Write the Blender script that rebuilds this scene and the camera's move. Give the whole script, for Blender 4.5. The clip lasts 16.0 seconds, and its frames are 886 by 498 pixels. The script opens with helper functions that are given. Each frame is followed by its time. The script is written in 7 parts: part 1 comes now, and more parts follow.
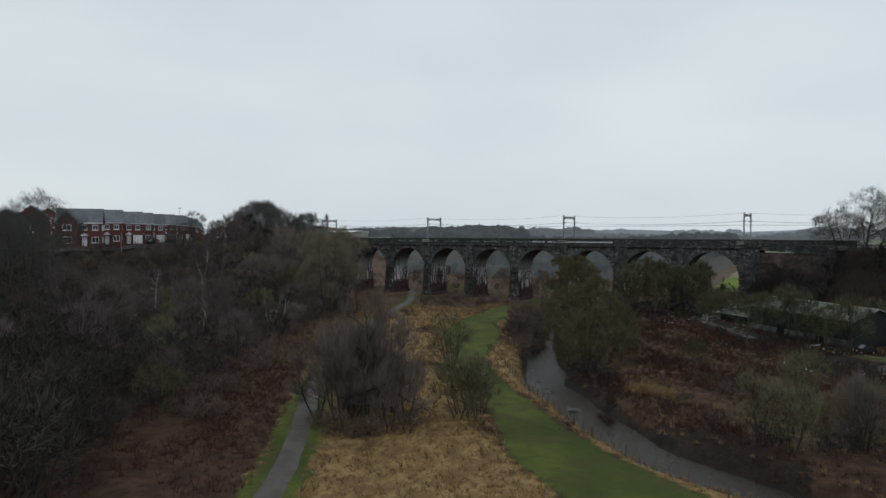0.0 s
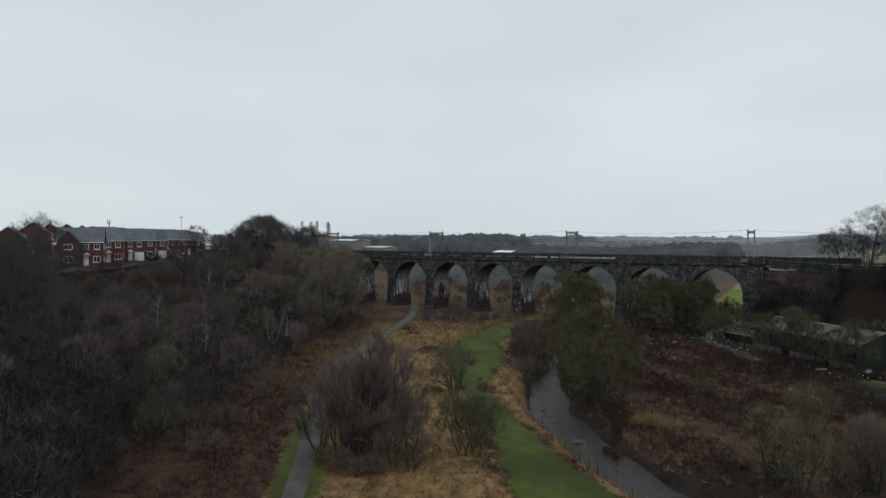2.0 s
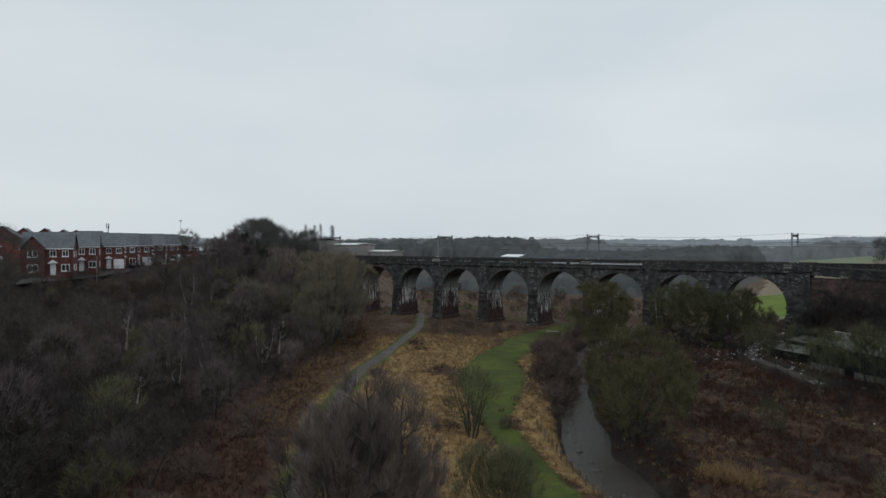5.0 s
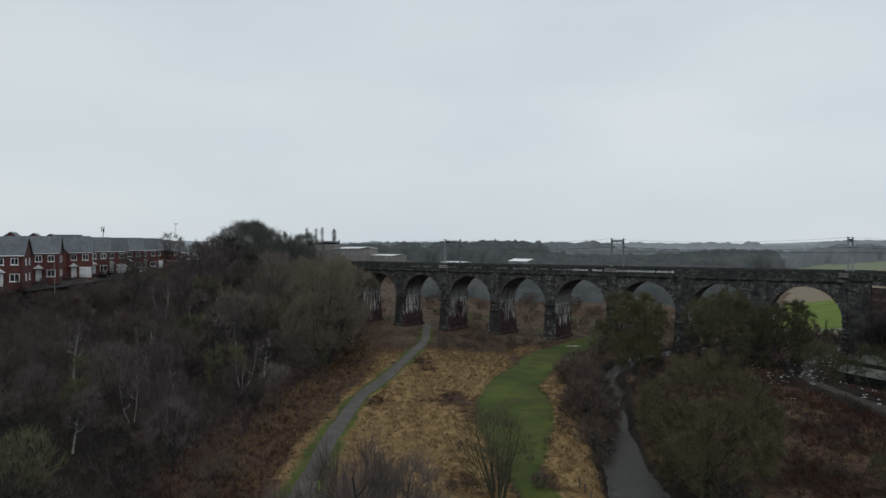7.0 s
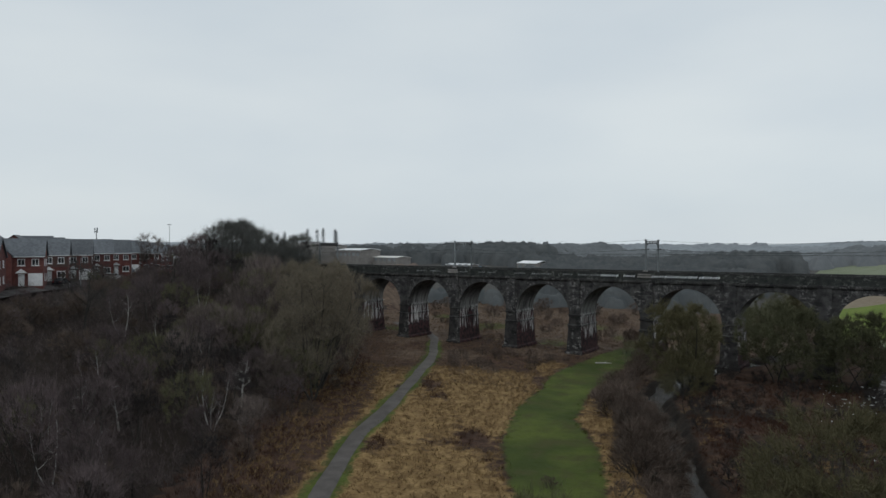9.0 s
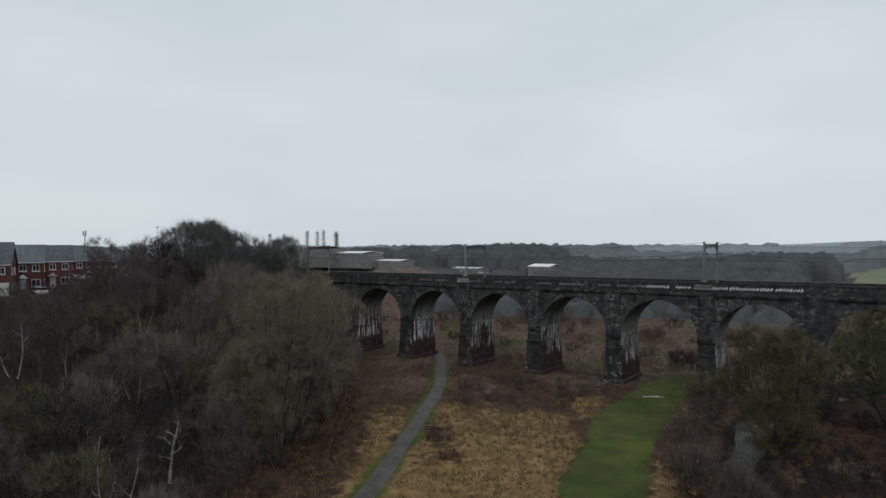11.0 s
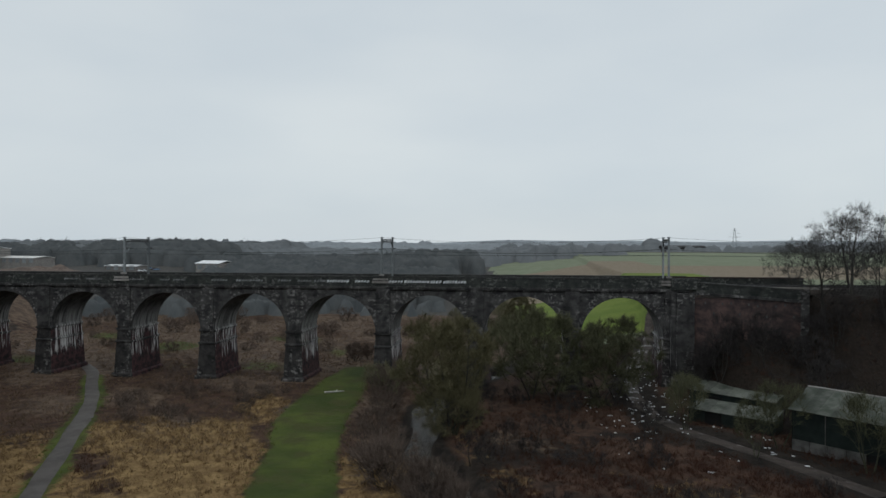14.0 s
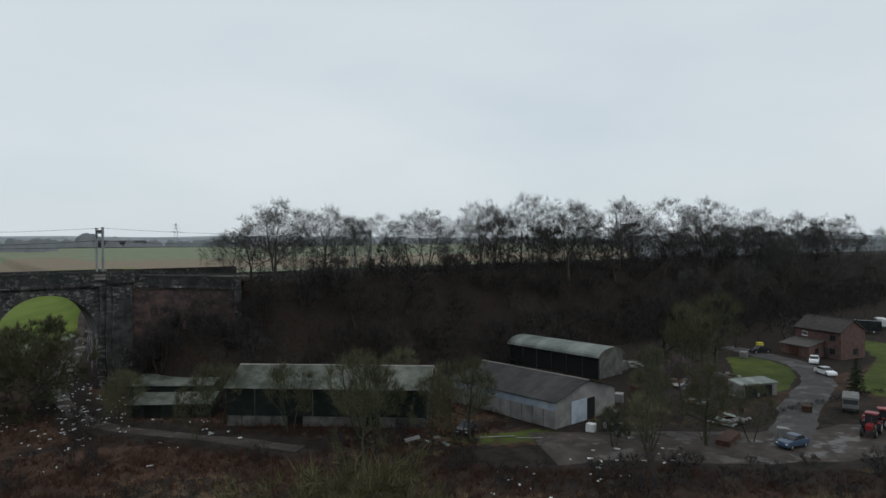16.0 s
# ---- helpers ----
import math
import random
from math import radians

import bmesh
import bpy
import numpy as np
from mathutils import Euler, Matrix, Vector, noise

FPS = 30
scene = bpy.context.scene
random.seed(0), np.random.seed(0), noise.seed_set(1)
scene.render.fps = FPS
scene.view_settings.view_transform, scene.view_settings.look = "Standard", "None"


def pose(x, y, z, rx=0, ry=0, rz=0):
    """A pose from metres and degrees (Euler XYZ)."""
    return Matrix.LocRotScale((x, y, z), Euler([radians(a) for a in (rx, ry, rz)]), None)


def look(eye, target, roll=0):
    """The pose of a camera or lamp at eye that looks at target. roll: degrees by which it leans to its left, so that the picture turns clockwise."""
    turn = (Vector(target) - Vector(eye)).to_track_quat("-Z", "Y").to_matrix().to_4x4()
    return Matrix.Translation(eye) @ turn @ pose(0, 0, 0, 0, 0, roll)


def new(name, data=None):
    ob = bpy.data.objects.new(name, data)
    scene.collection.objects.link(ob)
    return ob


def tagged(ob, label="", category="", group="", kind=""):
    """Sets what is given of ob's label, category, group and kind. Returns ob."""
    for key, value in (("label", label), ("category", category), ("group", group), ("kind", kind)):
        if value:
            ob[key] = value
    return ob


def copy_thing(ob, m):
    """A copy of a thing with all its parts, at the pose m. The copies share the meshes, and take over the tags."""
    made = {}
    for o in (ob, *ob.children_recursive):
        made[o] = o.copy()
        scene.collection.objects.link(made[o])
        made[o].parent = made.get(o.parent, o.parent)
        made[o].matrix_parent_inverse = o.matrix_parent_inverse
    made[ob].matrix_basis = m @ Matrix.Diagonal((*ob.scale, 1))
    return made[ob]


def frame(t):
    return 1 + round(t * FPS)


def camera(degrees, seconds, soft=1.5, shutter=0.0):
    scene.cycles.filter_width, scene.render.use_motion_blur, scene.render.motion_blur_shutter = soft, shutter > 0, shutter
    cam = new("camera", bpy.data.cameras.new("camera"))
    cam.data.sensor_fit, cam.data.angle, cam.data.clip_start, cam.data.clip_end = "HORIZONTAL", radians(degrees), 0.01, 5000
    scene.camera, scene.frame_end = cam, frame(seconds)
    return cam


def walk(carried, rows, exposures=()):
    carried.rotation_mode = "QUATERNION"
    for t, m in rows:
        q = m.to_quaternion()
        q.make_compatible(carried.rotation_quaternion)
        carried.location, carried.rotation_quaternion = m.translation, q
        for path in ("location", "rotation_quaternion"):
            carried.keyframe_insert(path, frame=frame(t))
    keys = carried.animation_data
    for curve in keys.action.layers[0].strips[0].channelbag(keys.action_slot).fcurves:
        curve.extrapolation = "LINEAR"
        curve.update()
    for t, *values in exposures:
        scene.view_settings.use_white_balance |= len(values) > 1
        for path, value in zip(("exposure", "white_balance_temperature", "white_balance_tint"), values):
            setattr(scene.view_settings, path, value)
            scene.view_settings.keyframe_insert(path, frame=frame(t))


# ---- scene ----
cam = camera(67.65, 16.0)
PATH = [
    (0, pose(179.71, -202.30, 21.70, 88.59, -0.00, 33.94)),
    (0.5, pose(179.40, -202.03, 21.96, 88.62, -0.16, 33.97)),
    (1, pose(179.14, -201.98, 23.20, 88.66, -0.38, 33.96)),
    (1.5, pose(179.12, -202.05, 24.32, 88.83, -0.24, 34.01)),
    (2, pose(179.01, -201.87, 25.02, 89.03, -0.05, 34.05)),
    (2.5, pose(178.60, -201.33, 25.02, 89.04, 0.00, 34.10)),
    (3, pose(177.47, -200.05, 24.79, 89.09, -0.01, 34.16)),
    (3.5, pose(175.55, -197.74, 25.08, 89.09, 0.03, 34.25)),
    (4, pose(173.61, -194.74, 25.14, 89.15, 0.03, 34.41)),
    (6.5, pose(158.53, -176.73, 25.87, 89.52, 0.08, 34.66)),
    (7, pose(155.91, -172.77, 25.85, 89.59, 0.06, 34.82)),
    (7.5, pose(152.74, -168.92, 26.04, 89.67, 0.06, 34.90)),
    (8, pose(149.17, -164.69, 25.96, 89.71, 0.10, 34.96)),
    (8.5, pose(145.59, -160.31, 25.99, 89.68, 0.08, 35.04)),
    (9, pose(141.93, -155.82, 26.08, 89.69, 0.10, 35.09)),
    (11.5, pose(120.88, -127.74, 26.86, 89.84, 0.30, 35.65)),
    (12, pose(119.73, -126.74, 26.71, 89.83, 0.13, 35.75)),
    (12.5, pose(119.77, -126.82, 26.59, 89.77, 0.07, 34.88)),
    (13, pose(120.22, -127.57, 26.39, 89.72, 0.04, 25.16)),
    (13.5, pose(120.41, -127.53, 26.32, 89.61, -0.06, 15.53)),
    (14, pose(120.13, -127.37, 26.23, 89.49, -0.08, 7.53)),
    (14.5, pose(120.31, -127.55, 25.93, 89.45, -0.07, -0.22)),
    (15, pose(120.60, -127.25, 25.59, 89.36, -0.02, -9.02)),
    (15.5, pose(120.76, -126.87, 25.44, 89.20, 0.08, -23.28)),
    (16, pose(121.06, -126.65, 25.37, 89.05, 0.18, -38.22)),
]
walk(cam, PATH, [(0, 0.09), (2, 0.08), (4, 0.07), (7, 0.04), (9, 0.03), (12, 0.02), (14.5, 0.0), (15.5, 0.04), (16, 0.09)])

# ---- world and light: an overcast winter day ----
world = bpy.data.worlds.new("overcast_sky")
world.use_nodes = True
scene.world = world
wn, wl = world.node_tree.nodes, world.node_tree.links
wn.clear()
w_out = wn.new("ShaderNodeOutputWorld")
w_bg = wn.new("ShaderNodeBackground")
w_sky = wn.new("ShaderNodeTexSky")
w_sky.sky_type, w_sky.sun_disc = "NISHITA", False
w_sky.sun_elevation, w_sky.sun_rotation = radians(28), radians(200)
w_dim = wn.new("ShaderNodeMixRGB")
w_dim.blend_type = "MULTIPLY"
w_dim.inputs[0].default_value, w_dim.inputs[2].default_value = 1.0, (0.09, 0.09, 0.09, 1)
wl.new(w_sky.outputs[0], w_dim.inputs[1])
w_tc = wn.new("ShaderNodeTexCoord")
w_map = wn.new("ShaderNodeMapping")
w_map.inputs["Scale"].default_value = (1.2, 1.2, 3.5)
w_noise = wn.new("ShaderNodeTexNoise")
w_noise.inputs["Scale"].default_value, w_noise.inputs["Detail"].default_value = 1.6, 5
w_noise.inputs["Roughness"].default_value = 0.45
w_ramp = wn.new("ShaderNodeValToRGB")
w_ramp.color_ramp.elements[0].position, w_ramp.color_ramp.elements[0].color = 0.3, (0.565, 0.635, 0.69, 1)
w_ramp.color_ramp.elements[1].position, w_ramp.color_ramp.elements[1].color = 0.72, (0.675, 0.73, 0.755, 1)
wl.new(w_tc.outputs["Generated"], w_map.inputs[0])
wl.new(w_map.outputs[0], w_noise.inputs["Vector"])
wl.new(w_noise.outputs["Fac"], w_ramp.inputs[0])
w_mix = wn.new("ShaderNodeMixRGB")
w_mix.inputs[0].default_value = 0.94
wl.new(w_dim.outputs[0], w_mix.inputs[1])
wl.new(w_ramp.outputs[0], w_mix.inputs[2])
wl.new(w_mix.outputs[0], w_bg.inputs[0])
w_bg.inputs[1].default_value = 1.0
wl.new(w_bg.outputs[0], w_out.inputs[0])

sun_data = bpy.data.lights.new("sun", "SUN")
sun_data.energy, sun_data.angle, sun_data.color = 0.5, radians(40), (1.0, 0.97, 0.93)
sun = new("sun", sun_data)
sun.matrix_world = look((0, 0, 100), (-25, 40, 15))


# ---- materials ----
class Nodes:
    """A small helper round one node material."""

    def __init__(self, name, rough=0.9, metal=0.0, spec=0.3):
        self.mat = bpy.data.materials.new(name)
        self.mat.use_nodes = True
        self.n, self.l = self.mat.node_tree.nodes, self.mat.node_tree.links
        self.bsdf = self.n["Principled BSDF"]
        self.bsdf.inputs["Roughness"].default_value = rough
        self.bsdf.inputs["Metallic"].default_value = metal
        self.bsdf.inputs["Specular IOR Level"].default_value = spec
        self.pos = self.n.new("ShaderNodeNewGeometry")
        self.tc = self.n.new("ShaderNodeTexCoord")

    def node(self, kind, **values):
        nd = self.n.new(kind)
        for key, value in values.items():
            nd.inputs[key].default_value = value
        return nd

    def noise(self, scale, detail=4, rough=0.6, stretch=None, space="world"):
        nd = self.node("ShaderNodeTexNoise", Scale=scale, Detail=detail, Roughness=rough)
        src = self.pos.outputs["Position"] if space == "world" else self.tc.outputs["Object"]
        if stretch:
            mp = self.node("ShaderNodeMapping", Scale=stretch)
            self.l.new(src, mp.inputs[0])
            src = mp.outputs[0]
        self.l.new(src, nd.inputs["Vector"])
        return nd.outputs["Fac"]

    def step(self, fac, lo, hi):
        nd = self.n.new("ShaderNodeMapRange")
        nd.interpolation_type = "SMOOTHSTEP"
        nd.inputs["From Min"].default_value, nd.inputs["From Max"].default_value = lo, hi
        self.l.new(fac, nd.inputs["Value"])
        return nd.outputs[0]

    def math(self, op, a, b=None):
        nd = self.n.new("ShaderNodeMath")
        nd.operation = op
        for i, v in enumerate((a, b)):
            if v is None:
                continue
            if isinstance(v, (int, float)):
                nd.inputs[i].default_value = v
            else:
                self.l.new(v, nd.inputs[i])
        return nd.outputs[0]

    def mix(self, fac, a, b, blend="MIX"):
        nd = self.n.new("ShaderNodeMixRGB")
        nd.blend_type = blend
        for i, v in enumerate((fac, a, b)):
            if isinstance(v, (int, float)):
                nd.inputs[i].default_value = v
            elif isinstance(v, tuple):
                nd.inputs[i].default_value = (*v, 1)
            else:
                self.l.new(v, nd.inputs[i])
        return nd.outputs[0]

    def attr(self, name):
        nd = self.n.new("ShaderNodeAttribute")
        nd.attribute_name = name
        return nd.outputs["Fac"]

    def color(self, socket):
        self.l.new(socket, self.bsdf.inputs["Base Color"])
        return self

    def bump(self, fac, strength=0.4, dist=0.1):
        nd = self.node("ShaderNodeBump", Strength=strength, Distance=dist)
        self.l.new(fac, nd.inputs["Height"])
        self.l.new(nd.outputs[0], self.bsdf.inputs["Normal"])
        return self


def plain(name, a, b, scale=2.0, rough=0.8, metal=0.0, bump=0.15, spec=0.3, per="object"):
    """Two tones mixed by noise at two scales, with a little change from piece to piece."""
    m = Nodes(name, rough, metal, spec)
    f = m.math("ADD", m.math("MULTIPLY", m.noise(scale, 5), 0.6), m.math("MULTIPLY", m.noise(scale * 0.13, 3), 0.4))
    col = m.mix(m.step(f, 0.36, 0.64), a, b)
    if per == "object":
        rnd = m.n.new("ShaderNodeObjectInfo").outputs["Random"]
    else:
        rnd = m.pos.outputs["Random Per Island"]
    lift = m.math("ADD", m.math("MULTIPLY", rnd, 0.5), 0.75)
    comb = m.n.new("ShaderNodeCombineColor")
    for i in range(3):
        m.l.new(lift, comb.inputs[i])
    m.color(m.mix(1.0, col, comb.outputs[0], "MULTIPLY"))
    if bump:
        m.bump(m.noise(scale * 4, 4), bump, 0.05)
    return m.mat


def twig_mat(name, a, b, soft=0.0):
    """Twigs of mixed tone; soft leans the shading normals upwards, which evens out shade as haze would."""
    m = Nodes(name, 0.9, 0, 0.1)
    if soft:
        up = m.n.new("ShaderNodeMixRGB")
        up.inputs[0].default_value, up.inputs[2].default_value = soft, (0.0, 0.0, 1.0, 1)
        m.l.new(m.pos.outputs["Normal"], up.inputs[1])
        m.l.new(up.outputs[0], m.bsdf.inputs["Normal"])
    col = m.mix(m.pos.outputs["Random Per Island"], a, b)
    rnd = m.n.new("ShaderNodeObjectInfo").outputs["Random"]
    lift = m.math("ADD", m.math("MULTIPLY", rnd, 0.45), 0.78)
    comb = m.n.new("ShaderNodeCombineColor")
    for i in range(3):
        m.l.new(lift, comb.inputs[i])
    m.color(m.mix(1.0, col, comb.outputs[0], "MULTIPLY"))
    return m.mat


def stone_mat(name, dark, light, white=0.5, brick=0.0):
    """Sooty coursed masonry with worn pale blocks, lime drips on the faces that look along the line, and brick low down."""
    m = Nodes(name, 0.9, 0, 0.25)
    sep = m.n.new("ShaderNodeSeparateXYZ")
    m.l.new(m.pos.outputs["Position"], sep.inputs[0])
    z = sep.outputs[2]
    comb = m.n.new("ShaderNodeCombineXYZ")
    m.l.new(m.math("ADD", sep.outputs[0], sep.outputs[1]), comb.inputs[0])
    m.l.new(z, comb.inputs[1])
    tex = m.node("ShaderNodeTexBrick", Scale=1.0)
    tex.inputs["Mortar Size"].default_value = 0.02
    tex.inputs["Brick Width"].default_value, tex.inputs["Row Height"].default_value = 0.95, 0.42
    tex.inputs["Color1"].default_value, tex.inputs["Color2"].default_value = (0, 0, 0, 1), (1, 1, 1, 1)
    tex.inputs["Mortar"].default_value = (0.35, 0.35, 0.35, 1)
    m.l.new(comb.outputs[0], tex.inputs["Vector"])
    block = m.math("ADD", 0.0, tex.outputs["Color"])
    col = m.mix(m.step(m.noise(0.55, 5), 0.36, 0.68), dark, light)
    col = m.mix(m.math("MULTIPLY", block, 0.35), col, light)
    nrm = m.n.new("ShaderNodeSeparateXYZ")
    m.l.new(m.pos.outputs["True Normal"], nrm.inputs[0])
    side = m.step(m.math("ABSOLUTE", nrm.outputs[0]), 0.35, 0.8)
    front = m.step(m.math("ABSOLUTE", nrm.outputs[1]), 0.55, 0.8)
    # blocks washed pale by water from the deck, in ragged columns above the piers
    column = m.step(m.noise(1.0, 4, 0.6, (0.30, 0.30, 0.09)), 0.43, 0.55)
    worn = m.math("MULTIPLY", m.math("MULTIPLY", m.step(m.noise(1.5, 5, 0.7), 0.49, 0.58), m.step(block, 0.15, 0.8)), column)
    col = m.mix(m.math("MULTIPLY", m.math("MULTIPLY", worn, front), white), col, (0.33, 0.32, 0.31))
    if brick:
        low = m.math("MULTIPLY", side, m.math("SUBTRACT", 1.0, m.step(z, 7.6, 8.3)))
        col = m.mix(m.math("MULTIPLY", low, brick), col, m.mix(m.step(m.noise(0.9, 5, 0.7), 0.38, 0.62), (0.016, 0.012, 0.013), (0.078, 0.036, 0.038)))
    # lime: thin drips below the springing, a grey wash on the barrel above it
    drip = m.step(m.noise(1.0, 5, 0.7, (0.07, 2.6, 0.16)), 0.495, 0.56)
    share_ = m.step(m.noise(1.0, 3, 0.5, (0.11, 0.22, 0.10)), 0.33, 0.46)
    ragged = m.math("ADD", z, m.math("MULTIPLY", m.noise(1.0, 4, 0.6, (0.05, 1.6, 0.05)), 6.0))
    below = m.math("MULTIPLY", m.step(ragged, 5.4, 6.8), m.math("SUBTRACT", 1.0, m.step(z, 8.5, 9.2)))
    lime = m.math("MULTIPLY", m.math("MULTIPLY", drip, share_), m.math("MULTIPLY", below, side))
    col = m.mix(m.math("MULTIPLY", lime, 0.9), col, (0.66, 0.65, 0.64))
    above = m.math("MULTIPLY", m.step(z, 8.0, 8.8), m.math("SUBTRACT", 1.0, m.step(z, 9.5, 13.5)))
    wash = m.math("MULTIPLY", m.math("MULTIPLY", m.step(m.noise(1.0, 5, 0.65, (0.07, 1.5, 0.12)), 0.36, 0.62), above), side)
    col = m.mix(m.math("MULTIPLY", wash, 0.75), col, (0.34, 0.335, 0.325))
    m.color(col)
    m.bump(m.math("ADD", m.math("MULTIPLY", tex.outputs["Fac"], -0.6), m.noise(2.5, 5)), 0.6, 0.08)
    return m.mat


def ground_mat():
    m = Nodes("ground_cover", 0.95, 0, 0.15)
    fine, mid, big = m.noise(2.6, 6, 0.7), m.noise(0.45, 5, 0.65), m.noise(0.09, 4)
    jit = m.math("ADD", m.math("MULTIPLY", m.math("SUBTRACT", mid, 0.5), 0.7), m.math("MULTIPLY", m.math("SUBTRACT", fine, 0.5), 0.35))

    def mask(name):
        return m.step(m.math("ADD", m.attr(name), jit), 0.4, 0.62)

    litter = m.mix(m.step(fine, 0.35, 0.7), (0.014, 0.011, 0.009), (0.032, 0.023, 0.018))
    rough = m.mix(m.step(mid, 0.38, 0.62), (0.034, 0.019, 0.013), (0.076, 0.043, 0.029))
    rough = m.mix(m.step(fine, 0.4, 0.75), rough, (0.050, 0.033, 0.024))
    straw = m.mix(m.step(mid, 0.36, 0.66), (0.158, 0.099, 0.044), (0.292, 0.196, 0.090))
    straw = m.mix(m.step(fine, 0.42, 0.7), straw, (0.12, 0.075, 0.03))
    green = m.mix(m.step(big, 0.35, 0.65), (0.038, 0.056, 0.013), (0.082, 0.105, 0.022))
    green = m.mix(m.step(m.noise(0.22, 4, 0.6), 0.46, 0.66), green, (0.058, 0.060, 0.021))
    green = m.mix(m.step(fine, 0.45, 0.8), green, (0.045, 0.054, 0.016))
    mud = m.mix(m.step(mid, 0.35, 0.65), (0.012, 0.010, 0.009), (0.031, 0.025, 0.020))
    # far crop green, greyed by haze put into the colour
    crop_hazed = m.mix(m.step(big, 0.3, 0.7), (0.150, 0.176, 0.112), (0.188, 0.208, 0.142))
    plough = m.mix(m.step(mid, 0.3, 0.7), (0.17, 0.135, 0.095), (0.23, 0.19, 0.14))
    dry = m.mix(m.step(mid, 0.34, 0.66), (0.066, 0.046, 0.036), (0.148, 0.106, 0.074))
    dry = m.mix(m.step(fine, 0.42, 0.72), dry, (0.060, 0.040, 0.030))
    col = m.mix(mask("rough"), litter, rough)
    col = m.mix(mask("dry"), col, dry)
    # floor of the far wood: grey matched to the haze-coloured crowns
    hazed_floor = m.mix(m.step(mid, 0.3, 0.7), (0.058, 0.056, 0.053), (0.088, 0.085, 0.080))
    col = m.mix(mask("hazed_floor"), col, hazed_floor)
    col = m.mix(mask("straw"), col, straw)
    col = m.mix(mask("green"), col, green)
    col = m.mix(m.step(m.attr("crop_hazed"), 0.45, 0.55), col, crop_hazed)
    lush = m.mix(m.step(big, 0.3, 0.7), (0.098, 0.140, 0.026), (0.140, 0.182, 0.038))
    col = m.mix(m.step(m.attr("lush"), 0.45, 0.55), col, lush)
    col = m.mix(m.step(m.attr("plough"), 0.45, 0.55), col, plough)
    col = m.mix(mask("mud"), col, mud)
    m.color(col)
    m.bump(m.math("ADD", fine, m.math("MULTIPLY", mid, 2)), 0.7, 0.25)
    return m.mat


def tarmac_mat(name, a, b, wet=0.4):
    m = Nodes(name, 0.75, 0, 0.25)
    f = m.noise(0.35, 5)
    col = m.mix(m.step(f, 0.35, 0.65), a, b)
    col = m.mix(m.math("MULTIPLY", m.step(m.noise(9, 4), 0.5, 0.8), 0.3), col, (0.25, 0.24, 0.23))
    m.color(col)
    m.l.new(m.math("SUBTRACT", 0.85, m.math("MULTIPLY", m.step(m.noise(0.22, 3), 0.5, 0.6), wet)), m.bsdf.inputs["Roughness"])
    m.bump(m.noise(12, 3), 0.2, 0.02)
    return m.mat


def water_mat():
    m = Nodes("brook_water", 0.06, 0, 0.5)
    m.color(m.mix(m.noise(0.3, 3), (0.020, 0.017, 0.013), (0.035, 0.028, 0.02)))
    m.bump(m.math("ADD", m.noise(1.3, 4, 0.6), m.math("MULTIPLY", m.noise(4.5, 3), 0.5)), 0.85, 0.3)
    return m.mat


M_GROUND = ground_mat()
M_WATER = water_mat()
M_PATH = tarmac_mat("path_tarmac", (0.062, 0.055, 0.051), (0.090, 0.080, 0.074), 0.12)
M_YARD = tarmac_mat("yard_surface", (0.027, 0.021, 0.018), (0.060, 0.047, 0.040), 0.5)
M_ROAD = tarmac_mat("estate_road", (0.0350, 0.0335, 0.0335), (0.0570, 0.0535, 0.0525), 0.3)
M_STONE = stone_mat("sooty_sandstone", (0.018, 0.018, 0.019), (0.072, 0.070, 0.069), 0.5)
M_PIER = stone_mat("sooty_pier_stone", (0.013, 0.013, 0.013), (0.052, 0.049, 0.048), 0.55, 0.92)
M_PARAPET = stone_mat("parapet_stone", (0.019, 0.022, 0.021), (0.046, 0.050, 0.046), 0.3)
M_COPING = plain("coping_stone", (0.030, 0.031, 0.030), (0.062, 0.062, 0.060), 1.5)
M_REDWALL = plain("red_brick_wing_wall", (0.026, 0.021, 0.021), (0.088, 0.055, 0.050), 0.9)
M_BALLAST = plain("track_ballast", (0.09, 0.075, 0.065), (0.17, 0.15, 0.13), 6)
M_STEEL = plain("galvanised_steel", (0.17, 0.19, 0.20), (0.26, 0.28, 0.29), 3, 0.55, 0.3)
M_STEELDARK = plain("weathered_steel", (0.035, 0.038, 0.04), (0.07, 0.073, 0.076), 3, 0.6, 0.2)
M_DARKSTEEL = plain("dark_steel", (0.05, 0.05, 0.055), (0.09, 0.09, 0.09), 3, 0.5, 0.5)
M_WIRE = plain("copper_wire", (0.04, 0.05, 0.05), (0.06, 0.065, 0.065), 3, 0.5, 0.3, 0)
M_CONCRETE = plain("pale_concrete", (0.17, 0.16, 0.15), (0.28, 0.265, 0.25), 1.5)
M_PANEL = plain("stained_concrete_panels", (0.060, 0.059, 0.056), (0.140, 0.136, 0.128), 0.9)
M_PAINT = plain("white_paint_marks", (0.48, 0.5, 0.52), (0.66, 0.68, 0.7), 3, 0.8, 0, 0)
M_PAINTFADED = plain("faded_paint_marks", (0.13, 0.135, 0.14), (0.24, 0.245, 0.25), 3, 0.8, 0, 0)
M_BARK = plain("dark_bark", (0.022, 0.02, 0.018), (0.05, 0.046, 0.04), 5)
M_BARKOLIVE = plain("mossy_bark", (0.03, 0.032, 0.018), (0.062, 0.062, 0.04), 5)
M_BIRCH = plain("birch_bark", (0.18, 0.17, 0.16), (0.42, 0.41, 0.39), 2.5)
M_TWIG = twig_mat("brown_twigs", (0.074, 0.059, 0.060), (0.153, 0.122, 0.122))
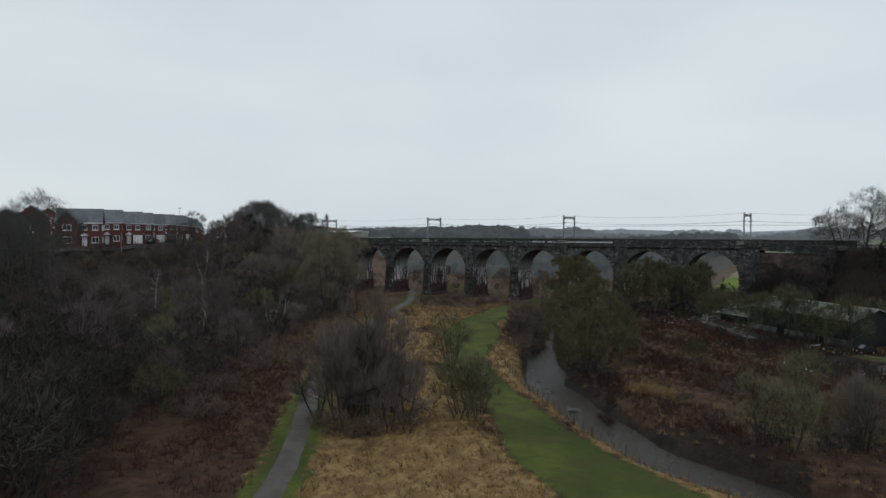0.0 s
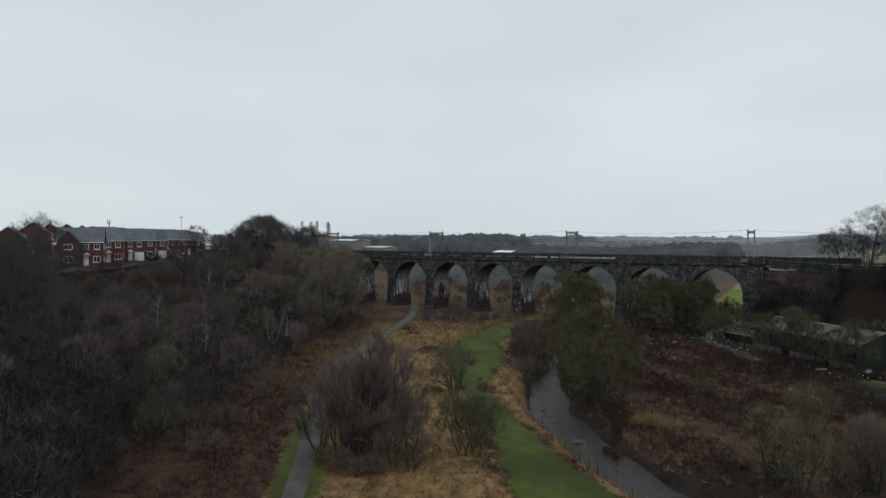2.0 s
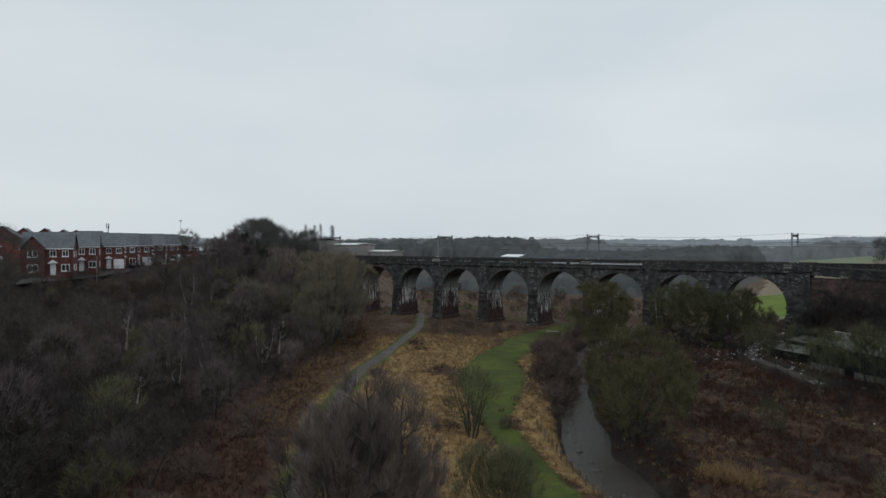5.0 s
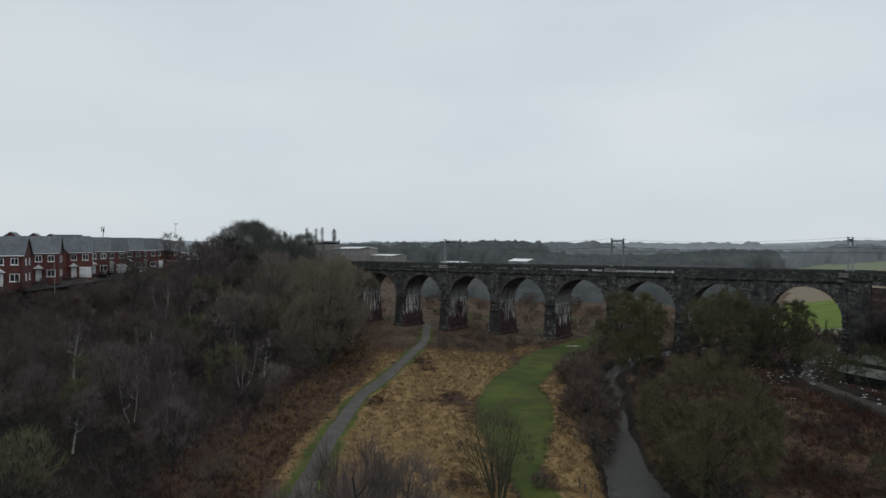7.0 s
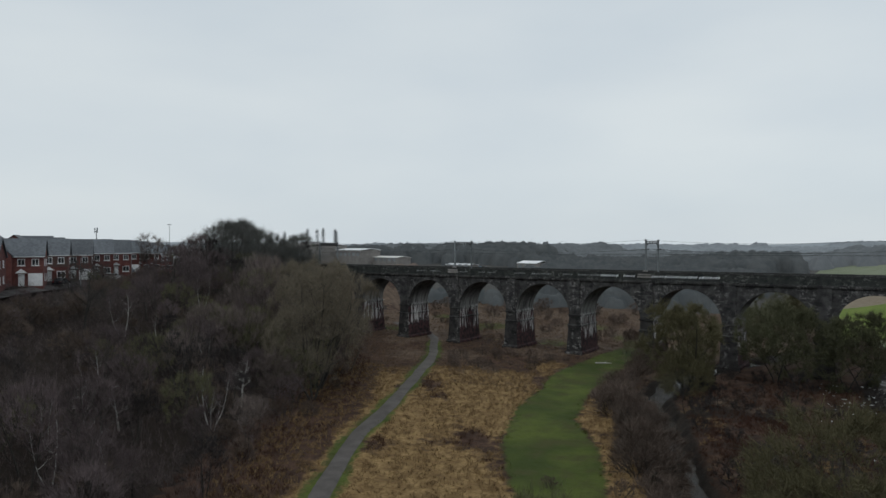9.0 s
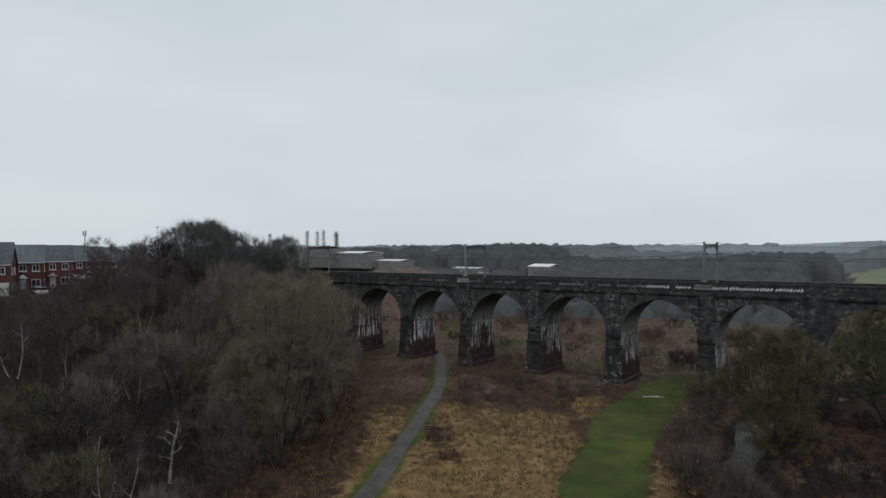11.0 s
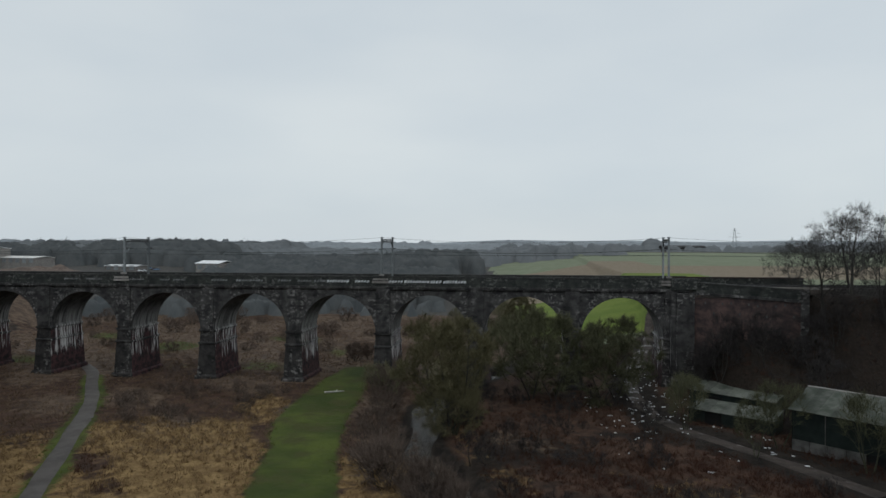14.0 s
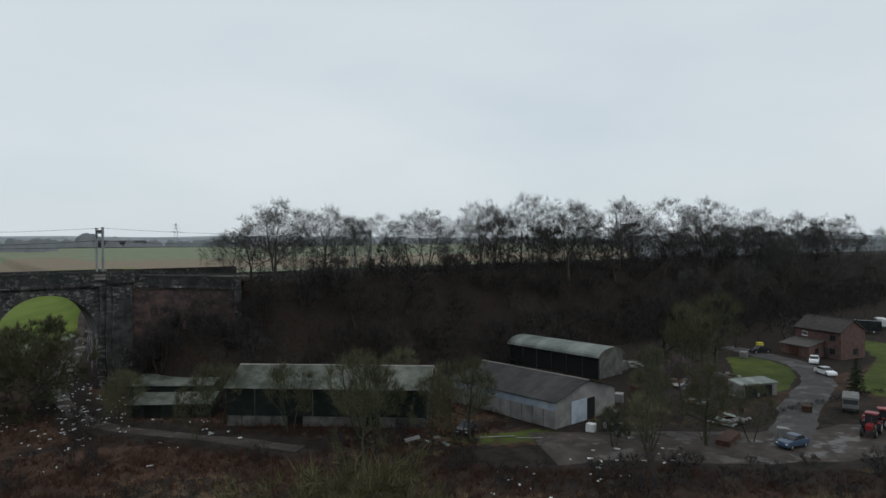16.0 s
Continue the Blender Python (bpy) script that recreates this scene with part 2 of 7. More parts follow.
# bank thicket: wet bark, with deep shade also put into the colour
M_TWIGDARK = twig_mat("dark_twigs_with_shade", (0.022, 0.020, 0.020), (0.050, 0.046, 0.045))
M_TWIGOLIVE = twig_mat("olive_willow_twigs", (0.078, 0.077, 0.045), (0.150, 0.147, 0.086))
M_TWIGBROOK = twig_mat("brown_olive_brook_twigs", (0.071, 0.065, 0.036), (0.142, 0.130, 0.073))
M_TWIGTAN = twig_mat("tan_budding_twigs", (0.114, 0.098, 0.073), (0.206, 0.178, 0.135))
M_TWIGGREY = twig_mat("grey_tree_twigs", (0.042, 0.042, 0.040), (0.084, 0.083, 0.079))
M_TWIGDOME = twig_mat("grey_green_crest_twigs", (0.080, 0.083, 0.078), (0.142, 0.145, 0.136))
M_TWIGSLIM = twig_mat("dull_olive_twigs", (0.052, 0.054, 0.032), (0.108, 0.110, 0.064))
M_TWIGSHRUB = twig_mat("tan_brown_shrub_twigs", (0.074, 0.056, 0.047), (0.146, 0.113, 0.093))
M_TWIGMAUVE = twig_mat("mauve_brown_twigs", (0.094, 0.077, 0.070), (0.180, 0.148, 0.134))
# near wood: its shade is put into this blackish twig colour
M_TWIGSHADE = twig_mat("blackish_shade_twigs", (0.026, 0.024, 0.022), (0.056, 0.052, 0.047))
M_DRYSTEM = twig_mat("dry_meadow_stems", (0.0840, 0.0582, 0.0403), (0.2072, 0.1512, 0.1030))

M_STRAW = twig_mat("straw_grass_blades", (0.118, 0.076, 0.040), (0.330, 0.228, 0.118))
M_BRACKEN = twig_mat("dead_bracken_stems", (0.042, 0.021, 0.015), (0.096, 0.051, 0.034))
M_BRAMBLERED = twig_mat("dark_red_bramble", (0.044, 0.019, 0.017), (0.104, 0.050, 0.042))
M_BRAMBLE = twig_mat("red_bramble_stems", (0.028, 0.013, 0.010), (0.070, 0.034, 0.024))
M_GRASSBLADE = twig_mat("green_grass_blades", (0.045, 0.062, 0.014), (0.095, 0.120, 0.030))


# ---- plan of the valley ----
PATH_LINE = np.array([(190, -245), (160, -199), (138, -166), (130, -155.5), (116, -139.5), (105.5, -126.5), (92, -107.5), (81, -90.5), (70.5, -68.5), (56.5, -42.5),
                      (50, -31), (42.5, -18.5), (34, -7), (27, 4), (14, 16), (-8, 28)], float)
GREEN_L = [(200, -196), (158, -152), (149, -145), (141, -134), (126, -115), (106, -92), (98, -80), (90, -61), (86, -44), (81.5, -32), (79, -13), (78.7, 3), (79.5, 15)]
GREEN_R = [(215, -178), (172, -147), (162, -142), (150, -134), (135, -119), (122, -105), (116, -88.5), (110, -76), (101, -63), (96, -47), (92, -28), (89.5, -7), (86.5, 6), (84, 17)]
RIVER = np.array([(260, -180), (205, -152.5), (181, -142.5), (170.5, -138.3), (164, -135.2), (157.5, -131), (150.6, -124.2), (143.5, -116.6), (136.2, -108.6), (127.6, -93.5), (120, -77), (112, -56), (105.5, -40),
                  (103, -18), (106, -3), (113, 14), (120, 32), (128, 52), (140, 80)], float)
TRACK = np.array([(157, -53), (149, -40), (140, -25), (138.5, -8), (139, 2), (143, 23), (154, 61), (160, 95)], float)
YARD = np.array([(180, -71), (188, -75.5), (200, -87), (214, -95), (232, -103)], float)
DRIVE = np.array([(204, -90), (212, -86.5), (222, -83), (233, -80), (243, -77), (252, -73), (259, -67.5), (262.5, -61), (265, -54), (268, -46)], float)
TOE = np.array([(-260, 175), (-200, 132), (-165, 117), (-127, 92), (-107, 78), (-70, 54), (-40, 32), (-18, 6), (-4, -14), (60, -30), (200, -60), (900, -200)], float)
RIVER_Z = -2.0


def near(line, px, py):
    """Distance of points to a polyline."""
    best = np.full(np.shape(px), 1e9)
    for (ax, ay), (bx, by) in zip(line[:-1], line[1:]):
        dx, dy = bx - ax, by - ay
        t = np.clip(((px - ax) * dx + (py - ay) * dy) / (dx * dx + dy * dy), 0, 1)
        best = np.minimum(best, np.hypot(px - ax - t * dx, py - ay - t * dy))
    return best


def inside(poly, px, py):
    """Signed depth inside a polygon: positive inside, in metres from its edge."""
    poly = np.array(poly, float)
    c = np.zeros(np.shape(px), bool)
    for (ax, ay), (bx, by) in zip(poly, np.roll(poly, -1, 0)):
        if ay == by:
            continue
        hit = ((ay > py) != (by > py)) & (px < (bx - ax) * (py - ay) / (by - ay) + ax)
        c ^= hit
    d = near(np.vstack([poly, poly[:1]]), px, py)
    return np.where(c, d, -d)


def smooth(v):
    v = np.clip(v, 0, 1)
    return v * v * (3 - 2 * v)


def wave(px, py, s, k):
    return np.sin(px / s + k) * np.cos(py / s * 1.13 - k * 2.1) + 0.5 * np.sin((px + py) / s * 1.9 + k * 3.3)


def height(px, py):
    px, py = np.asarray(px, float), np.asarray(py, float)
    z = -0.2 - 1.3 * smooth((py + 70) / 60) * smooth((150 - px) / 20)
    z = z + 0.12 * wave(px, py, 6.0, 1.0) + 0.05 * wave(px, py, 2.3, 4.0)
    # wooded slope up to the estate
    toe = np.interp(py, TOE[:, 0], TOE[:, 1])
    z = z + 17.6 * smooth((toe - px) / np.interp(py, [-110, -60], [70, 42])) * (1 - 0.55 * smooth((py - 40) / 120))
    # the estate stands on a low shelf
    front = np.interp(py, [-150, -130, -115, -100, -84, -68, -52, -30], [46, 31, 19, 6, -8, -22, -38, -60])
    z = z + 1.5 * smooth((front + 9 - px) / 8) * smooth((-30 - py) / 14)
    # railway bank and hillside behind the farm
    bank = np.maximum(smooth((px - 163) / 9), 0.52 * smooth((px - 149) / 6)) * smooth((py + 27) / 21)
    bank = np.where(py > 2, smooth((px - 151) / 9), bank)
    bank_back = 1 - 0.22 * smooth((py - 16) / 30)
    z = np.where(px > 145, z + (17.4 - z) * bank * bank_back, z)
    left_bank = smooth((-16 - px) / 8) * smooth((py + 20) / 18) * (1 - smooth((py - 10) / 20))
    z = z + (17.6 - z) * left_bank
    # rising fields beyond the line
    rise = 13 * smooth((px - 118 + 0.10 * (py - 60)) / 75) * smooth((py - 30) / 60)
    z = np.where(py > 20, np.maximum(z, rise - 1.5), z)
    z = z + 9 * smooth((py - 160) / 320) * (0.15 + 0.85 * smooth((150 - px) / 60))
    # brook
    d = near(RIVER[:16], px, py) + 0.5 * wave(px, py, 4.0, 2.0) + 1.3 * smooth((py + 80) / 35)
    open_bank = smooth((px - 122) / 14)
    z = z + (np.minimum(z, -3.1) - z) * smooth((4.3 + 1.2 * open_bank - d) / (2.4 + 1.4 * open_bank))
    # level the path, tracks and yard
    flat = np.maximum(smooth((4 - near(TRACK, px, py)) / 2), smooth((9 - near(YARD, px, py)) / 3))
    z = z + (np.where(py < 15, -0.25 - 0.9 * smooth((py + 50) / 40), z) - z) * flat * (py < 40)
    sheds = smooth((inside([(143, -25), (155, -32), (162, -22), (148, -8)], px, py) + 1.0) / 2.5)
    z = z + (-1.0 - z) * sheds
    return z


def hz(px, py):
    return float(height(np.array([px]), np.array([py]))[0])


# ---- mesh helpers ----
def mesh_object(name, verts, faces, material, smooth_shade=False):
    me = bpy.data.meshes.new(name)
    me.from_pydata([tuple(v) for v in np.asarray(verts, float)], [], [tuple(int(i) for i in f) for f in faces])
    me.materials.append(material)
    if smooth_shade:
        me.polygons.foreach_set("use_smooth", [True] * len(me.polygons))
    me.update()
    return new(name, me)


def thing(name, m, label, category, group="", kind=""):
    ob = new(name)
    ob.matrix_world = m
    ob.empty_display_size = 0.5
    return tagged(ob, label, category, group, kind)


def part(name, bm, material, parent, label=""):
    """Links a bmesh as one mesh object under a thing or a part."""
    me = bpy.data.meshes.new(name)
    bmesh.ops.recalc_face_normals(bm, faces=bm.faces[:])
    bm.to_mesh(me)
    bm.free()
    me.materials.append(material)
    ob = new(name, me)
    ob.parent = parent
    return tagged(ob, label)


def share(name, source, m, parent):
    """Another piece on the same mesh."""
    ob = new(name, source.data)
    ob.parent = parent
    ob.matrix_basis = m
    return ob


def box(bm, c, s, rz=0.0, bevel=0.0):
    m = Matrix.Translation(c) @ Matrix.Rotation(radians(rz), 4, "Z") @ Matrix.Diagonal((s[0], s[1], s[2], 1))
    r = bmesh.ops.create_cube(bm, size=1, matrix=m)
    if bevel:
        edges = list({e for v in r["verts"] for e in v.link_edges})
        bmesh.ops.bevel(bm, geom=edges, offset=bevel, segments=2, affect="EDGES")
    return bm


def boxes(*items):
    bm = bmesh.new()
    for it in items:
        box(bm, *it)
    return bm


def prism(bm, outline, axis, a, b):
    """A polygon (in the plane across the axis) drawn out along the axis from a to b."""
    def at(u, v, w):
        return {"x": (w, u, v), "y": (u, w, v), "z": (u, v, w)}[axis]
    lo = [bm.verts.new(at(u, v, a)) for u, v in outline]
    hi = [bm.verts.new(at(u, v, b)) for u, v in outline]
    n = len(outline)
    bm.faces.new(lo)
    bm.faces.new(hi[::-1])
    for i in range(n):
        bm.faces.new((lo[i], hi[i], hi[(i + 1) % n], lo[(i + 1) % n]))
    return bm


def tube(bm, p, q, r0, r1, n=6):
    p, q = Vector(p), Vector(q)
    d = (q - p).normalized()
    u = d.orthogonal().normalized()
    v = d.cross(u)
    ring = []
    for c, r in ((p, r0), (q, r1)):
        ring.append([bm.verts.new(c + (u * math.cos(2 * math.pi * i / n) + v * math.sin(2 * math.pi * i / n)) * r) for i in range(n)])
    for i in range(n):
        bm.faces.new((ring[0][i], ring[0][(i + 1) % n], ring[1][(i + 1) % n], ring[1][i]))
    bm.faces.new(ring[0][::-1])
    bm.faces.new(ring[1])
    return bm


def resample(line, step):
    line = np.asarray(line, float)
    # rounded corners
    for _ in range(2):
        q, r = line[:-1] * 0.75 + line[1:] * 0.25, line[:-1] * 0.25 + line[1:] * 0.75
        line = np.vstack([line[:1], np.stack([q, r], 1).reshape(-1, 2), line[-1:]])
    s = np.concatenate([[0], np.cumsum(np.hypot(*np.diff(line, axis=0).T))])
    t = np.arange(0, s[-1], step)
    return np.stack([np.interp(t, s, line[:, 0]), np.interp(t, s, line[:, 1])], 1)


def ribbon(name, line, width, lift, material, step=1.5, cols=5, zfix=None, wobble=0.0):
    """A strip draped over the ground along a line."""
    c = resample(line, step)
    d = np.gradient(c, axis=0)
    d /= np.hypot(d[:, 0], d[:, 1])[:, None]
    nrm = np.stack([-d[:, 1], d[:, 0]], 1)
    w = width / 2 + wobble * np.array([noise.noise((x * 0.21, y * 0.21, 3.0)) for x, y in c])
    off = np.linspace(-1, 1, cols)
    pts = c[:, None, :] + nrm[:, None, :] * (off[None, :, None] * w[:, None, None])
    if zfix is None:
        z = height(pts[..., 0], pts[..., 1]) + lift
        z[:, [0, -1]] -= lift + 0.05
        z = np.maximum(z, height(c[:, 0], c[:, 1])[:, None] - 0.06 + lift * 0.5) if cols > 2 else z
        z[:, [0, -1]] -= 0.08
    else:
        z = np.full(pts.shape[:2], zfix)
    v = np.concatenate([pts, z[..., None]], -1).reshape(-1, 3)
    n = len(c)
    f = [(i * cols + j, (i + 1) * cols + j, (i + 1) * cols + j + 1, i * cols + j + 1) for i in range(n - 1) for j in range(cols - 1)]
    return mesh_object(name, v, f, material, True)


# ---- ground ----
def axis_values(lo, hi, step, far):
    core = np.arange(lo, hi + 0.01, step)
    grow, s, x = [], step, 0.0
    while x < far:
        s *= 1.16
        x += s
        grow.append(x)
    return np.concatenate([lo - np.array(grow)[::-1], core, hi + np.array(grow)])


def straw_share(px, py):
    return np.clip(0.74 + 0.24 * wave(px, py, 8.5, 0.5) + 0.14 * wave(px, py, 3.1, 2.5) - 0.75 * smooth((py + 62) / 44)
                   + 0.55 * np.clip(1.2 - np.abs(np.interp(py, [p[1] for p in GREEN_L], [p[0] for p in GREEN_L]) - 6 - px) / 8, 0, 1) * smooth((py + 66) / 16) * smooth((4 - py) / 18), 0, 0.95)


def west_verge(px, py):
    """The red-brown bramble ground between the path and the wood."""
    return (px < np.interp(py, PATH_LINE[:, 1], PATH_LINE[:, 0]) - 3.5) * smooth((-122 - py) / 14)


def build_ground():
    xs, ys = axis_values(-30, 250, 1.35, 4200), axis_values(-215, 60, 1.35, 4200)
    gx, gy = np.meshgrid(xs, ys)
    gz = height(gx, gy)
    nx, ny = len(xs), len(ys)
    v = np.stack([gx, gy, gz], -1).reshape(-1, 3)
    i = np.arange(nx * ny).reshape(ny, nx)
    f = np.stack([i[:-1, :-1], i[:-1, 1:], i[1:, 1:], i[1:, :-1]], -1).reshape(-1, 4)
    ob = mesh_object("ground", v, f, M_GROUND, True)
    px, py = v[:, 0], v[:, 1]
    d_path, d_river = near(PATH_LINE, px, py), near(RIVER, px, py)
    toe = np.interp(py, TOE[:, 0], TOE[:, 1])
    strip = inside(GREEN_L + GREEN_R[::-1], px, py)
    green = np.clip(0.5 + strip / 4.0, 0, 1)
    green = np.maximum(green, np.clip(1.0 - d_path / (3.9 + 1.3 * smooth((-95 - py) / 40) + 0.8 * wave(px, py, 3.0, 0.6)), 0, 0.75) * (py < 0))
    # which side of the brook: the meadow lies west of it
    rx = np.interp(py, RIVER[::1, 1][np.argsort(RIVER[:, 1])], RIVER[np.argsort(RIVER[:, 1]), 0])
    west = px < rx
    meadow = np.clip(np.maximum((px - toe - 8) / 7 + 0.1, 1.3 - d_path / 5), 0, 1) * np.clip((d_river - 2.5) / 2, 0, 1) * west * (py < 8)
    straw = meadow * straw_share(px, py)
    straw = straw * np.where(strip < -0.1, 1, 0.4) * (1 - 0.9 * west_verge(px, py))
    east = (~west) & (px < 175) & (py < -30)
    patch = 0.5 + 0.5 * wave(px, py, 9, 0.7)
    straw = np.where(east, np.clip(patch * 0.36 - 0.04, 0, 0.36), straw)
    straw = np.where(east & (d_river < 9), np.maximum(straw, 0.36 + 0.1 * wave(px, py, 4, 0.3)), straw)
    beyond = (py > 9) & (py < 150) & (px > toe - 4) & (px < 125)
    straw = np.where(beyond, np.clip(0.14 + 0.2 * wave(px, py, 14, 1.9), 0, 0.8), straw)
    dry = np.where(beyond | ((py > 9) & (py < 150) & (px > -60) & (px < 125)), np.clip(0.62 + 0.3 * wave(px, py, 11, 0.4), 0.1, 1), 0.0)
    dry = np.where(west & (py > -46) & (py < 9) & (px > toe), np.clip(0.42 + 0.3 * wave(px, py, 7, 1.4), 0, 0.9), dry)
    dry = np.where(east, np.clip(0.14 + 0.30 * wave(px, py, 8, 2.2), 0, 0.7), dry)
    dry = np.where((py > 120) & (px < 130), 1.0, dry)
    green = np.where((py > 10) & (py < 60) & (px > -10) & (px < 75), np.maximum(green, 0.30 + 0.26 * wave(px, py, 9, 5.0)), green)
    green = np.maximum(green, np.clip(0.5 + inside([(16, 38), (30, 32), (33, 40), (22, 48)], px, py) / 3, 0, 1))
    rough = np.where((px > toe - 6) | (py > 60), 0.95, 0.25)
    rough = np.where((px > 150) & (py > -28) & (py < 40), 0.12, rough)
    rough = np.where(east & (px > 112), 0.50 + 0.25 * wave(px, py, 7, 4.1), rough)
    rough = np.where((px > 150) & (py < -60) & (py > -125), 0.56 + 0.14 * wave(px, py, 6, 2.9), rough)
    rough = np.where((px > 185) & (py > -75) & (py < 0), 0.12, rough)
    far = (py > 60) | (px > 300) | (px < -120) | (py < -260)
    lawn = np.maximum(inside([(228.6, -70.1), (227, -74.7), (235, -75.5), (245, -72.5), (254, -67.5), (258, -62), (260.5, -56.5), (256, -53), (246, -59.8)], px, py), inside([(240, -88), (300, -82), (300, -60), (279, -74), (262, -78), (246, -82)], px, py))
    green = np.maximum(green, np.clip(0.5 + lawn / 2, 0, 1))
    rank = inside([(171, -59), (186, -65), (188, -70), (181, -69.5), (172, -63.5)], px, py)
    green = np.maximum(green, np.clip(0.42 + rank / 4, 0, 0.6))
    crop_hazed = np.zeros_like(px)
    slope = (px > 122 - 0.1 * (py - 60)) & (py > 52) & (px < 900) & (py < 760)
    crop_hazed[slope] = 1.0
    crop_hazed[(px > 175) & (py > 34) & (px < 1100) & (py < 760)] = 1.0
    plough = np.where((px > 40) & (px < 1000) & (py > np.where(px < 190, 172, 118)) & (py < np.where(px < 190, 310, 250)) & (crop_hazed > 0), 1.0, 0.0)
    fields = (((np.floor(px / 170) * 3 + np.floor(py / 140) * 5) % 4) < 1.4) & ((px > 1150) | ((py > 800) & (px > 100)))
    crop_hazed[fields] = 1.0
    green = np.where(px < np.interp(py, TOE[:, 0], TOE[:, 1]) - 84, np.where((px > -150) & (py < 60), 0.6, 0.2), green)
    mud = np.clip(1.3 - d_river / 4.6, 0, 1) * (py < 60)
    mud = np.maximum(mud, np.clip(1.1 - near(TRACK, px, py) / 7, 0, 0.75) * (py < 60))
    mud = np.maximum(mud, np.clip(1.4 - near(YARD, px, py) / 16, 0, 0.85))
    farm = (px > 146) & (px < 265) & (py > -92 + 0.0 * px) & (py < 25) & ~west & ((px > 160) | (py > -62))
    mud = np.where(farm, np.maximum(mud, 0.42 + 0.14 * wave(px, py, 6, 3.0)), mud) * np.where((lawn > -1) | (rank > -0.5), 0.2, 1)
    lush = ((py > 62) & (py < 172) & slope & (px < 188)).astype(float)
    for key, val in (("lush", lush), ("hazed_floor", np.where((py > 128) & (px < 96), 1.0, 0.0)), ("dry", dry), ("rough", rough), ("straw", straw), ("green", green), ("mud", mud), ("crop_hazed", crop_hazed), ("plough", plough)):
        a = ob.data.attributes.new(key, "FLOAT", "POINT")
        a.data.foreach_set("value", np.asarray(val, np.float32))
    return tagged(ob, "winter valley floor of straw-coloured grass, green strips and leaf litter", "ground", kind="structure")


build_ground()
tagged(ribbon("footpath", PATH_LINE, 3.0, 0.10, M_PATH, wobble=0.15), "damp grey tarmac footpath winding across the meadow to the viaduct", "path", kind="structure")
tagged(ribbon("farm_track", TRACK, 3.6, 0.07, M_YARD, wobble=0.6), "wet muddy farm track running under an arch", "track", kind="structure")
tagged(ribbon("farm_yard", YARD, 14.5, 0.08, M_YARD, cols=9, wobble=2.0), "wet grey farm yard of worn tarmac and mud", "yard", kind="structure")
tagged(ribbon("house_drive", DRIVE, 6.2, 0.16, M_ROAD, wobble=0.4), "grey tarmac drive curving up to the farmhouse", "road", kind="structure")
tagged(ribbon("water", RIVER[:16], 11.5, 0.0, M_WATER, cols=7, zfix=RIVER_Z), "brown brook with rippled shining surface between earth banks", "water", kind="structure")


# ---- viaduct ----
PITCH, SPAN, DEPTH = 18.29, 15.24, 9.6
SPRING, TOP = 8.4, 17.1


